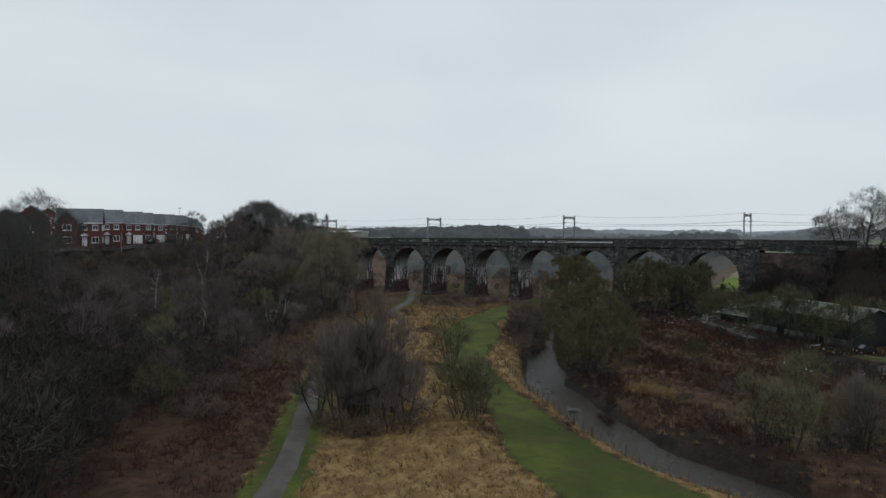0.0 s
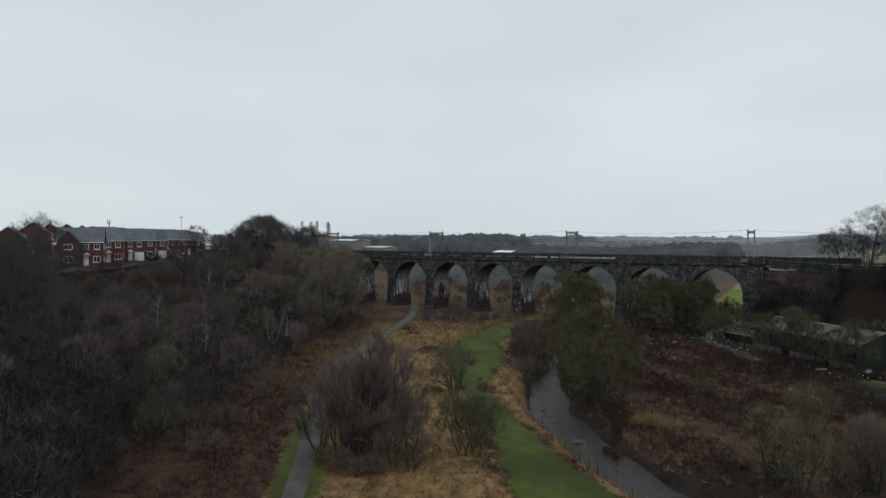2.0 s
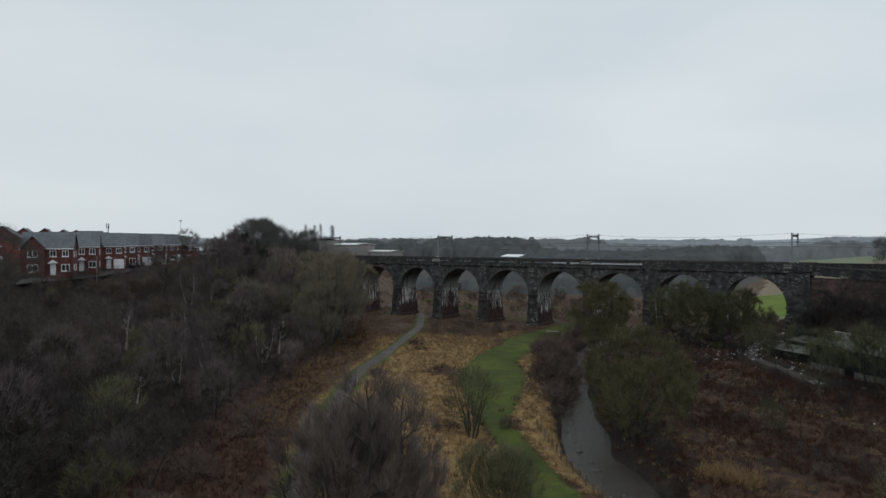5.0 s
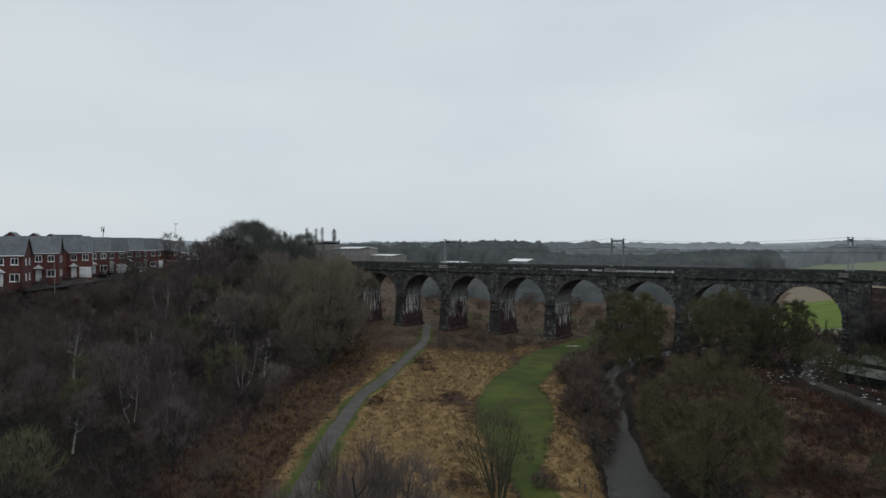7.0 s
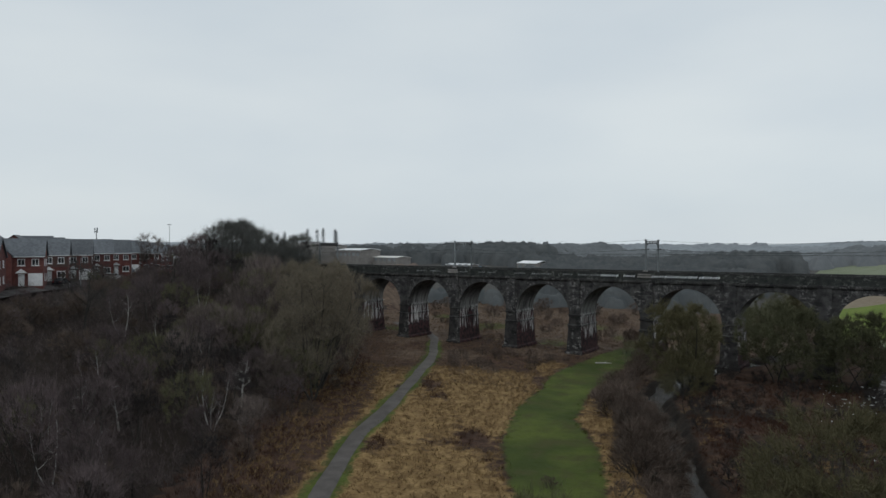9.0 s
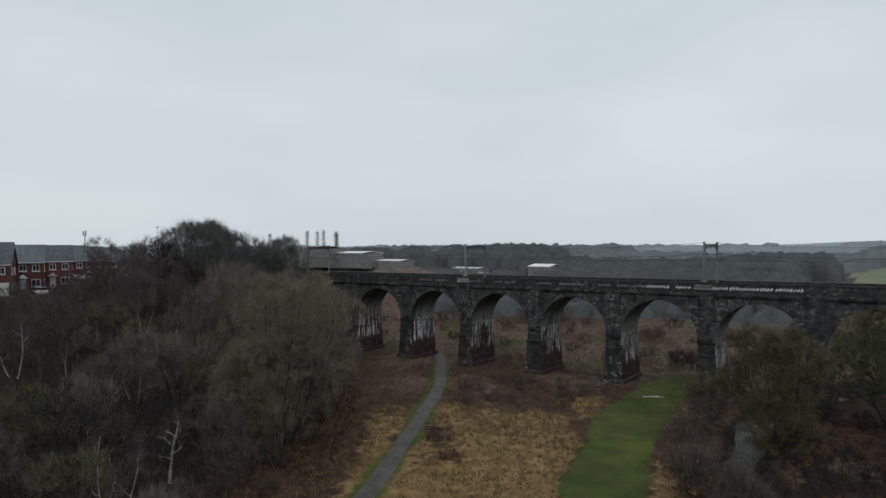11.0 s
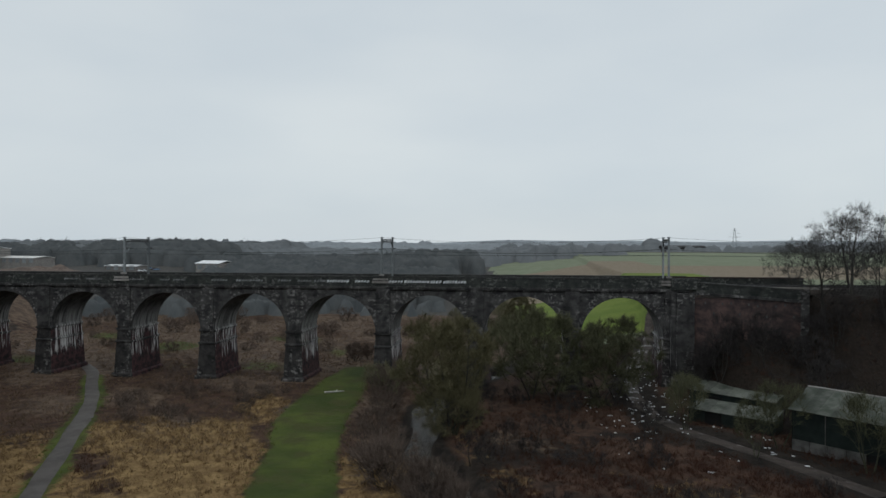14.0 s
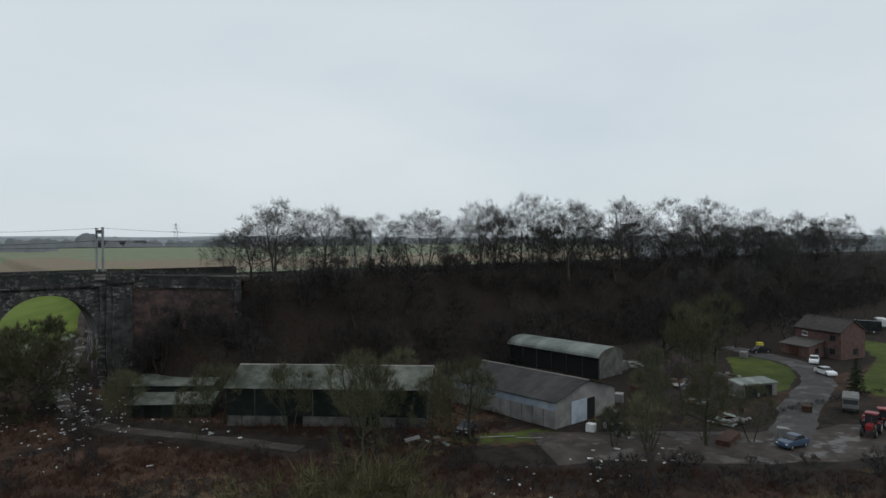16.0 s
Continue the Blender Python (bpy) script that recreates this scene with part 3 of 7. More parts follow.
def build_viaduct():
    v = thing("viaduct", pose(0, 0, 0), "soot-blackened sandstone railway viaduct of tall round arches with lime-streaked piers", "viaduct")
    x0, x1 = -PITCH, 8 * PITCH
    # one bay of wall, arch and barrel
    bm = bmesh.new()
    n, r = 28, SPAN / 2
    low = [(-PITCH / 2, SPRING), (-r, SPRING)] + [(-r * math.cos(math.pi * i / n), SPRING + r * math.sin(math.pi * i / n)) for i in range(1, n)] + [(r, SPRING), (PITCH / 2, SPRING)]
    rows = []
    for y in (0.0, DEPTH):
        rows.append(([bm.verts.new((x, y, z)) for x, z in low], [bm.verts.new((x, y, TOP)) for x, z in low]))
    for i in range(len(low) - 1):
        for lo, hi in rows:
            bm.faces.new((lo[i], lo[i + 1], hi[i + 1], hi[i]))
        bm.faces.new((rows[0][0][i], rows[0][0][i + 1], rows[1][0][i + 1], rows[1][0][i]))
    bay = part("arch_wall", bm, M_STONE, v)
    bm = bmesh.new()
    ring = []
    for k, (rad, y) in enumerate(((r - 0.02, -0.09), (r + 0.85, -0.09), (r + 0.85, 0.05), (r - 0.02, 0.05))):
        ring.append([bm.verts.new((-rad * math.cos(math.pi * i / 40), y, SPRING + rad * math.sin(math.pi * i / 40))) for i in range(41)])
    for a in range(4):
        for i in range(40):
            bm.faces.new((ring[a][i], ring[a][i + 1], ring[(a + 1) % 4][i + 1], ring[(a + 1) % 4][i]))
    arch_ring = part("arch_ring", bm, M_STONE, v)
    for k in range(9):
        m = pose(x0 + PITCH * (k + 0.5), 0, 0)
        if k == 0:
            bay.matrix_basis, arch_ring.matrix_basis = m, m
        else:
            share("arch_wall", bay, m, v)
            share("arch_ring", arch_ring, m, v)
    # a pier: battered shaft, plinth, bands
    def battered(levels):
        bm = bmesh.new()
        loops = []
        for z, w, g in levels:
            loops.append([bm.verts.new(c) for c in ((-w / 2, -g, z), (w / 2, -g, z), (w / 2, DEPTH + g, z), (-w / 2, DEPTH + g, z))])
        for a, b in zip(loops[:-1], loops[1:]):
            for i in range(4):
                bm.faces.new((a[i], a[(i + 1) % 4], b[(i + 1) % 4], b[i]))
        bm.faces.new(loops[0][::-1])
        bm.faces.new(loops[-1])
        return bm
    shaft = part("pier", battered([(-4.0, 4.25, 0.7), (0.5, 3.9, 0.52), (4.0, 3.55, 0.34), (6.0, 3.32, 0.2), (SPRING, 3.04, 0.02)]), M_PIER, v)
    plinth = part("plinth", battered([(-4.0, 4.9, 1.0), (-0.9, 4.75, 0.95), (-0.6, 4.3, 0.75)]), M_PIER, v)
    band = part("impost_band", battered([(SPRING - 0.35, 3.2, 0.10), (SPRING - 0.2, 3.55, 0.28), (SPRING + 0.12, 3.55, 0.28), (SPRING + 0.2, 3.3, 0.14)]), M_STONE, v)
    band2 = part("lower_band", battered([(5.55, 3.45, 0.28), (5.65, 3.75, 0.42), (5.95, 3.75, 0.42), (6.05, 3.42, 0.28)]), M_STONE, v)
    pil = part("pilaster", boxes(((0, -0.16, 12.9), (2.7, 0.4, 8.5), 0, 0.05), ((0, -0.2, 16.3), (3.1, 0.5, 0.5), 0, 0.05)), M_STONE, v)
    first = True
    for k in range(-1, 9):
        m = pose(k * PITCH, 0, 0)
        for nm, src in (("pier", shaft), ("plinth", plinth), ("impost_band", band), ("lower_band", band2), ("pilaster", pil)):
            if first:
                src.matrix_basis = m
            else:
                share(nm, src, m, v)
        first = False
    # cornice, parapets and copings, in lengths
    length = x1 - x0
    part("cornice", prism(bmesh.new(), [(0.0, TOP - 0.25), (-0.22, TOP - 0.12), (-0.45, TOP + 0.2), (-0.48, TOP + 0.62), (DEPTH + 0.48, TOP + 0.62), (DEPTH + 0.45, TOP + 0.2), (DEPTH + 0.22, TOP - 0.12), (DEPTH, TOP - 0.25)], "x", x0, x1 + 3), M_STONE, v)
    for nm, y in (("parapet", 0.0), ("parapet", DEPTH)):
        s = 1 if y else -1
        bm = boxes(((x0 + length / 2 + 1.5, y - s * 0.12, TOP + 1.5), (length + 3, 0.42, 1.8)))
        p = part(nm, bm, M_PARAPET, v)
        src, x, k = None, x0, 0
        while x < x1 + 3:
            m = pose(x + 0.9, y - s * 0.12, TOP + 2.52 + 0.012 * math.sin(k * 2.3))
            if src is None:
                src = part("coping_stone", boxes(((0, 0, 0), (1.78, 0.62, 0.24))), M_COPING, p)
                src.matrix_basis = m
            else:
                share("coping_stone", src, m, p)
            x += 1.8
            k += 1
    part("track_bed", boxes(((x0 + length / 2 + 1.5, DEPTH / 2, TOP + 0.8), (length + 3, DEPTH - 0.7, 0.5))), M_BALLAST, v)
    # end abutment with its pilasters and the turned wing wall
    part("abutment", boxes(((x1 + 1.7, DEPTH / 2 - 0.3, 6.8), (4.2, DEPTH + 1.4, 20.5), 0, 0.08), ((x1 + 1.7, -1.02, 7.0), (2.4, 0.5, 20.0), 0, 0.06)), M_STONE, v)
    ax, ay, bx, by = x1 + 3.6, -0.1, 167.6, -4.4
    rz = math.degrees(math.atan2(by - ay, bx - ax))
    ln = math.hypot(bx - ax, by - ay)
    cx, cy = (ax + bx) / 2, (ay + by) / 2
    wing = part("wing_wall", boxes(((cx, cy + 0.4, 10.6), (ln, 0.9, 11.2), rz)), M_REDWALL, v, "wing wall of weathered red brick")
    fall = Matrix.Translation((ax, ay, TOP)) @ Matrix.Rotation(math.radians(3.2), 4, Vector((-(by - ay), bx - ax, 0)).normalized()) @ Matrix.Translation((-ax, -ay, -TOP))
    crest = [part("wing_cornice", boxes(((cx, cy + 0.3, TOP - 0.05), (ln + 0.4, 1.3, 0.5), rz, 0.05)), M_STONE, wing),
             part("wing_parapet", boxes(((cx, cy + 0.35, TOP + 1.0), (ln, 0.5, 1.7), rz)), M_PARAPET, wing),
             part("wing_coping", boxes(((cx, cy + 0.35, TOP + 1.95), (ln + 0.2, 0.7, 0.22), rz, 0.03)), M_COPING, wing)]
    for ob in crest:
        ob.matrix_basis = fall
    part("far_parapet", boxes(((x1 + 14, DEPTH - 0.12, TOP + 1.2), (25, 0.42, 2.2))), M_PARAPET, v)
    part("far_coping", boxes(((x1 + 14, DEPTH - 0.12, TOP + 2.4), (25, 0.62, 0.22))), M_REDWALL, v)
    part("approach_bed", boxes(((x1 + 16, DEPTH / 2 - 0.3, TOP + 0.35), (26, DEPTH - 0.6, 0.9))), M_BALLAST, v)
    part("abutment_cap", boxes(((x1 + 2.0, -0.12, TOP + 1.5), (4.6, 1.3, 2.0), 0, 0.05)), M_PARAPET, v)
    # drain holes: dark blocks carry the shade of a hollow
    hole = boxes(((0, 0, 0), (0.34, 0.12, 0.5), rz, 0.03))
    drain = part("drain_hole", hole, M_DARKSTEEL, wing)
    rng = random.Random(4)
    firsthole = True
    for k in range(11):
        t = 0.12 + 0.08 * k
        m = pose(ax + (bx - ax) * t, ay + (by - ay) * t - 0.03, 15.4 - 1.9 * (k % 3 == 1) - rng.random() * 0.4)
        if firsthole:
            drain.matrix_basis, firsthole = m, False
        else:
            share("drain_hole", drain, m, wing)
    part("end_post", boxes(((bx + 0.3, by + 0.3, 11.6), (1.3, 1.5, 13.0), rz, 0.06)), M_STONE, wing)
    # painted writing on the parapet: plain marks of its size
    rng = random.Random(11)
    words = [(23, 26, 0.25), (28, 31.5, 0.2), (36, 41, 0.15), (44.5, 46.5, 0.22), (47.5, 50, 0.2), (55.7, 59, 0.35), (61, 62.2, 0.6), (62.8, 66.6, 0.3), (69.9, 72.3, 0.25), (74, 76.5, 0.4), (77.4, 79.8, 0.55), (80.1, 84.6, 0.9),
             (85.8, 88.6, 0.65), (92.6, 94.1, 0.85), (94.4, 95.4, 0.7), (95.7, 99.2, 0.95), (99.6, 100.7, 0.7), (100.9, 103.0, 0.95), (103.4, 107.5, 0.95)]
    for a, b, s in words:
        x = a
        while x < b:
            w, h = 0.36 + 0.12 * rng.random(), 0.62 * (0.85 + 0.3 * rng.random()) * (0.6 + 0.4 * s)
            bm = prism(bmesh.new(), [(x, -h / 2), (x + w * 0.3, -h / 2), (x + w * 0.3, -h * 0.2), (x + w, -h * 0.1 * rng.random() - h * 0.2), (x + w, h / 2), (x + w * 0.55, h / 2), (x + w * 0.55, h * 0.15), (x, h * (0.2 + 0.3 * rng.random()))], "y", -0.116, -0.10)
            ob = part("painted_mark", bm, M_PAINT if s > 0.6 else M_PAINTFADED, v)
            ob.matrix_basis = pose(0, 0, 18.62 + 0.06 * rng.random())
            x += w + 0.15
    return v


build_viaduct()


def build_mast():
    """A portal of two steel posts with a crossbeam, carrying the wires over both tracks."""
    t = thing("overhead_line_portal", pose(-PITCH, 0, 0), "grey steel overhead line portal standing on a pale concrete block", "line portal", "portals along the line")
    for x, y in ((0, 0.85), (0.5, 8.75)):
        part("post", boxes(((x, y - 0.15, 22.6), (0.34, 0.06, 9.4)), ((x, y + 0.15, 22.6), (0.34, 0.06, 9.4)), ((x, y, 22.6), (0.06, 0.26, 9.4)), ((x, y, 27.35), (0.5, 0.5, 0.16))), M_STEEL, t)
        part("insulator", tube(bmesh.new(), (x - 0.7, y + 0.5, 25.0), (x + 0.6, y + 0.5, 25.1), 0.09, 0.09, 8), M_DARKSTEEL, t)
        bm = tube(bmesh.new(), (x, y, 25.2), (x, y + (1.7 if y < 4 else -1.7), 25.0), 0.05, 0.05, 5)
        tube(bm, (x, y, 24.1), (x, y + (1.7 if y < 4 else -1.7), 24.9), 0.045, 0.045, 5)
        part("cantilever", bm, M_STEEL, t)
        s = 1 if y < 4 else -1
        part("knee_brace", tube(bmesh.new(), (x, y + s * 0.1, 25.5), (x + 0.1 * s, y + s * 1.3, 26.6), 0.09, 0.09, 5), M_STEELDARK, t)
    bm = bmesh.new()
    for dz in (0.0, 0.4):
        tube(bm, (0, 0.85, 26.5 + dz), (0.5, 8.75, 26.5 + dz), 0.15, 0.15, 5)
    for k in range(9):
        a, b = 0.85 + 7.9 * k / 9, 0.85 + 7.9 * (k + 1) / 9
        tube(bm, (0.5 * k / 9, a, 26.55 if k % 2 else 26.9), (0.5 * (k + 1) / 9, b, 26.9 if k % 2 else 26.55), 0.06, 0.06, 4)
    part("crossbeam", bm, M_STEELDARK, t)
    part("base_block", boxes(((0, -0.36, 18.55), (3.3, 0.32, 0.42), 0, 0.03), ((0, -0.34, 19.1), (3.0, 0.28, 0.36), 0, 0.03), ((0, 0.5, 19.9), (0.9, 0.9, 0.25))), M_CONCRETE, t, "pale concrete fixing block on the parapet")
    return t


mast = build_mast()
for k in (2, 5, 8, 11, -4):
    copy_thing(mast, pose(k * PITCH - 0.5, 0, 0))


def wires(y, z, sag, name, label, drop=None):
    cu = bpy.data.curves.new(name, "CURVE")
    cu.dimensions, cu.bevel_depth, cu.bevel_resolution = "3D", 0.022, 0
    for a, b in ((-4, -1), (-1, 2), (2, 5), (5, 8), (8, 11)):
        sp = cu.splines.new("POLY")
        sp.points.add(12)
        for i in range(13):
            u = i / 12
            sp.points[i].co = ((a + (b - a) * u) * PITCH - 0.5, y, z - sag * 4 * u * (1 - u), 1)
    cu.materials.append(M_WIRE)
    ob = new(name, cu)
    return tagged(ob, label, "wire", "wires over the tracks")


for y in (2.7, 6.9):
    wires(y, 25.1, 0.9, "catenary_wire", "thin dark catenary wire slung between the portals")
    wires(y, 23.9, 0.15, "contact_wire", "thin dark contact wire over the track")
wires(0.9, 27.3, 1.0, "return_wire", "thin dark return wire slung between the portals")
for y in (2.0, 3.44, 6.2, 7.64):
    bm = boxes(((60, y, 18.28), (560, 0.07, 0.16)))
    ob = part("rail", bm, M_DARKSTEEL, None)
    tagged(ob, "worn steel railway rail on stone ballast", "rail", "rails on the viaduct")


# ---- trees ----
class Wood:
    """Gathers tapered limbs and thin twigs of one tree."""

    def __init__(self, seed):
        self.r = np.random.RandomState(seed)
        self.v, self.f, self.tv, self.thin, self.strip = [], [], [], 0.012, 0.0

    def limb(self, pts, radii, n):
        base = len(self.v)
        pts = np.asarray(pts, float)
        for i, (p, r) in enumerate(zip(pts, radii)):
            d = pts[min(i + 1, len(pts) - 1)] - pts[max(i - 1, 0)]
            d /= np.linalg.norm(d) + 1e-9
            u = np.cross(d, (0.3, 0.9, 0.1))
            u /= np.linalg.norm(u) + 1e-9
            w = np.cross(d, u)
            for k in range(n):
                a = 2 * math.pi * k / n
                self.v.append(p + (u * math.cos(a) + w * math.sin(a)) * r)
        for i in range(len(pts) - 1):
            for k in range(n):
                a, b = base + i * n + k, base + i * n + (k + 1) % n
                self.f.append((a, b, b + n, a + n))

    def grow(self, p, d, length, r0, level, droop, spread, depth):
        """A crooked limb that splits; twigs sit on the last two orders."""
        r, n = self.r, 4 if level > 1 else 5
        pts, dirs = [np.array(p, float)], []
        d = np.array(d, float) / np.linalg.norm(d)
        steps = 5 if level <= 1 else 4
        for i in range(steps):
            d = d + r.normal(0, 0.13 + 0.05 * level, 3) + np.array((0, 0, droop))
            d /= np.linalg.norm(d)
            pts.append(pts[-1] + d * length / steps)
            dirs.append(d)
        radii = [r0 * (1 - 0.8 * i / steps) for i in range(steps + 1)]
        if r0 > self.thin:
            self.limb(pts, radii, n if r0 > 0.05 else 3)
        if level >= depth - 1:
            return [(pts, dirs, length)]
        out = []
        kids = 5 if level <= 1 else 4
        for k in range(kids):
            t = 0.3 + 0.7 * (k + r.rand() * 0.8) / kids
            i = min(int(t * steps), steps - 1)
            q = pts[i] + (pts[i + 1] - pts[i]) * (t * steps - i)
            nd = dirs[i] + r.normal(0, spread, 3)
            out += self.grow(q, nd, length * (0.55 + 0.25 * r.rand()), radii[i] * 0.62, level + 1, droop, spread, depth)
        return out

    def twigs(self, ends, count, length, width, up, jitter=0.55):
        r = self.r
        total = sum(e[2] for e in ends)
        for pts, dirs, ln in ends:
            k = max(2, int(count * ln / total))
            t = r.rand(k) * (len(pts) - 1)
            i = np.minimum(t.astype(int), len(pts) - 2)
            pa, da = np.array(pts), np.array(dirs)
            p = pa[i] + (pa[i + 1] - pa[i]) * (t - i)[:, None]
            d = da[i] + r.normal(0, jitter, (k, 3)) + np.array((0, 0, up))
            d /= np.linalg.norm(d, axis=1)[:, None]
            s = np.cross(d, r.normal(0, 1, (k, 3)))
            s /= np.linalg.norm(s, axis=1)[:, None] + 1e-9
            L = length * (0.5 + r.rand(k))[:, None]
            w = width * (0.6 + 0.8 * r.rand(k))[:, None]
            self.tv.append(np.stack([p - s * w, p + s * w, p + d * L], 1))
            if self.strip:
                e = np.cross(pa[1:] - pa[:-1], r.normal(0, 1, 3))
                e *= self.strip / (np.linalg.norm(e, axis=1)[:, None] + 1e-9)
                self.tv.append(np.stack([pa[:-1] - e, pa[:-1] + e, pa[1:] + (pa[1:] - pa[:-1]) * 0.15], 1))

    def rounded(self, ends, cz, rx, rz_, keep=0.3):
        """Draws limbs that stick out back towards a domed crown; their ends then fan outwards."""
        def pull(a):
            q = (a - (0, 0, cz)) / (rx, rx, rz_)
            q[..., 2] = np.where(q[..., 2] < 0, q[..., 2] * 0.55, q[..., 2])
            n = np.linalg.norm(q, axis=-1, keepdims=True)
            f = np.where(n > 0.72, (0.72 + (n - 0.72) * keep) / np.maximum(n, 1e-6), 1)
            return (a - (0, 0, cz)) * f + (0, 0, cz)
        self.v = list(pull(np.array(self.v)))
        out = []
        for pts, dirs, ln in ends:
            p = pull(np.array(pts, float))
            d = p[1:] - (0, 0, cz * 0.35)
            d /= np.linalg.norm(d, axis=1)[:, None] + 1e-6
            out.append((p, d, ln))
        return out

    def done(self, name, bark, twig, label, category, group, crown="crown"):
        t = thing(name, pose(0, 0, -500), label, category, group)
        if self.v:
            ob = mesh_object("trunk", self.v, self.f, bark, True)
            ob.parent = t
        tv = np.concatenate(self.tv).reshape(-1, 3)
        ob = mesh_object(crown, tv, np.arange(len(tv)).reshape(-1, 3), twig)
        ob.parent = t
        return t


def bare_tree(seed, h, spread, count, bark, twig, name, label, group, stems=1, droop=0.02, width=0.028, clear=0.25, tl=0.9, depth=4, thin=0.012, strip=0.0, jit=0.55, up=0.3, keep=0.3):
    w = Wood(seed)
    w.thin, w.strip = thin, strip
    r = w.r
    ends = []
    for s in range(stems):
        a = 2 * math.pi * s / max(stems, 1) + r.rand()
        lean = 0.0 if stems == 1 else 0.28 + 0.2 * r.rand()
        hh = h * (0.9 if stems == 1 else 0.7 + 0.25 * r.rand())
        d = np.array((math.cos(a) * lean, math.sin(a) * lean, 1.0))
        pts, p = [], np.array((math.cos(a) * 0.2 * (stems > 1), math.sin(a) * 0.2 * (stems > 1), -0.5))
        n = 7
        for i in range(n + 1):
            pts.append(p.copy())
            d = d + np.append(r.normal(0, 0.07, 2), 0.03)
            d /= np.linalg.norm(d)
            p = p + d * hh / n
        r0 = h * (0.022 if stems == 1 else 0.011)
        rad = [r0 * (1 - 0.86 * (i / n) ** 0.8) for i in range(n + 1)]
        w.limb(pts, rad, 7)
        limbs = max(4, int(11 / stems ** 0.5))
        for k in range(limbs):
            t = clear + (0.97 - clear) * (k + r.rand() * 0.6) / limbs
            i = min(int(t * n), n - 1)
            q = pts[i] + (pts[i + 1] - pts[i]) * (t * n - i)
            b = k * 2.4 + r.rand()
            rise = 0.35 + 0.9 * t
            ln = spread * h * (0.55 - 0.30 * abs(t - 0.45)) * (0.8 + 0.4 * r.rand())
            ends += w.grow(q, (math.cos(b), math.sin(b), rise), ln, rad[i] * 0.55, 1, droop, 0.5, depth)
        ends.append((pts[-4:], [d] * 3, hh * 0.25))
    ends = w.rounded(ends, h * 0.52, h * spread * 0.6, h * 0.45, keep)
    w.twigs(ends, count, tl, width, up, jit)
    return w.done(name, bark, twig, label, "tree", group)


def bush(seed, h, w_, count, twig, name, label, group, width=0.03, leafy=False):
    w = Wood(seed)
    w.thin = 0.022
    r = w.r
    ends = []
    for s in range(11):
        a, lean = 2 * math.pi * s / 11 + r.rand(), 0.25 + 0.7 * r.rand()
        d = np.array((math.cos(a) * lean, math.sin(a) * lean, 1.0))
        ends += w.grow((math.cos(a) * 0.25 * w_ * r.rand(), math.sin(a) * 0.25 * w_ * r.rand(), -0.2), d, h * (0.65 + 0.3 * r.rand()), 0.05, 1, 0.02, 0.55, 3)
    ends = w.rounded(ends, h * 0.35, w_ * 0.72, h * 0.6)
    w.twigs(ends, count, 0.75, width, 0.3, 0.6)
    return w.done(name, M_BARK, twig, label, "bush", group)


def scatter(things, spots, rng, sink=0.0, vary=1.0):
    """Stands copies of some trees on the ground, each turned and sized in its own way."""
    for x, y, s in spots:
        t = rng.choice(things)
        k = s * (1 + vary * rng.uniform(-0.15, 0.18))
        m = pose(x, y, hz(x, y) - sink, rng.uniform(-4, 4), rng.uniform(-4, 4), rng.uniform(0, 360)) @ Matrix.Diagonal((k * rng.uniform(0.92, 1.1), k * rng.uniform(0.92, 1.1), k, 1))
        c = copy_thing(t, m)
        c.matrix_basis = m


def clear_masters(things):
    for t in things:
        for o in (*t.children_recursive, t):
            bpy.data.objects.remove(o)


G_WOOD, G_BANK, G_BROOK, G_RIDGE = "trees of the slope wood", "shrubs of the slopes", "trees along the brook", "trees on the railway bank"
L_WOOD = "bare brown winter tree with fine dense twigs in the slope wood"
wood = [bare_tree(10 + i, h, sp, 1900, M_BARK, M_TWIG, "bare_tree", L_WOOD, G_WOOD, stems=st, width=0.023, tl=1.1) for i, (h, sp, st) in enumerate(((9.5, 0.66, 1), (10.5, 0.58, 2), (8.5, 0.74, 3), (11.5, 0.58, 1)))]
# same wood with paler twigs: haze on the farther slope is put into the colour
wood_hazed = [bare_tree(14 + i, h, sp, 2300, M_BARK, M_TWIGMAUVE, "bare_tree", "bare mauve-brown tree in the slope wood, twigs paled for haze", G_WOOD, stems=st, width=0.022, tl=1.1) for i, (h, sp, st) in enumerate(((9.5, 0.7, 2), (10.5, 0.64, 3)))]
wood_olive = [bare_tree(30 + i, h, sp, 2400, M_BARKOLIVE, M_TWIGOLIVE, "alder_tree", "bare winter tree with olive-green mossy twigs", G_WOOD, stems=st, width=0.022) for i, (h, sp, st) in enumerate(((9.0, 0.72, 3), (10.0, 0.64, 2)))]
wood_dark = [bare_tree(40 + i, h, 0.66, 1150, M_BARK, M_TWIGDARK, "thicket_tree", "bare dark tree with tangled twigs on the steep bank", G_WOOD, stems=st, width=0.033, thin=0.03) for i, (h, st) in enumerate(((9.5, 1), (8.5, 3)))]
wood_near = [bare_tree(35 + i, h, 0.68, 1500, M_BARK, M_TWIGSHADE, "thicket_tree", "dense bare tree at the foot of the wood, shade-dark twigs", G_WOOD, stems=st, width=0.036, thin=0.03, jit=0.8) for i, (h, st) in enumerate(((9.5, 2), (8.5, 4)))]
dome = [bare_tree(45 + i, 17.5, 0.84, 20000, M_BARK, M_TWIGDOME, "crest_tree", "dense dark dome-shaped bare tree on the crest of the bank", "dark trees on the crest", stems=5, width=0.014, clear=0.1, tl=1.5, depth=5, thin=0.05, jit=0.35, up=0.35) for i in range(2)]
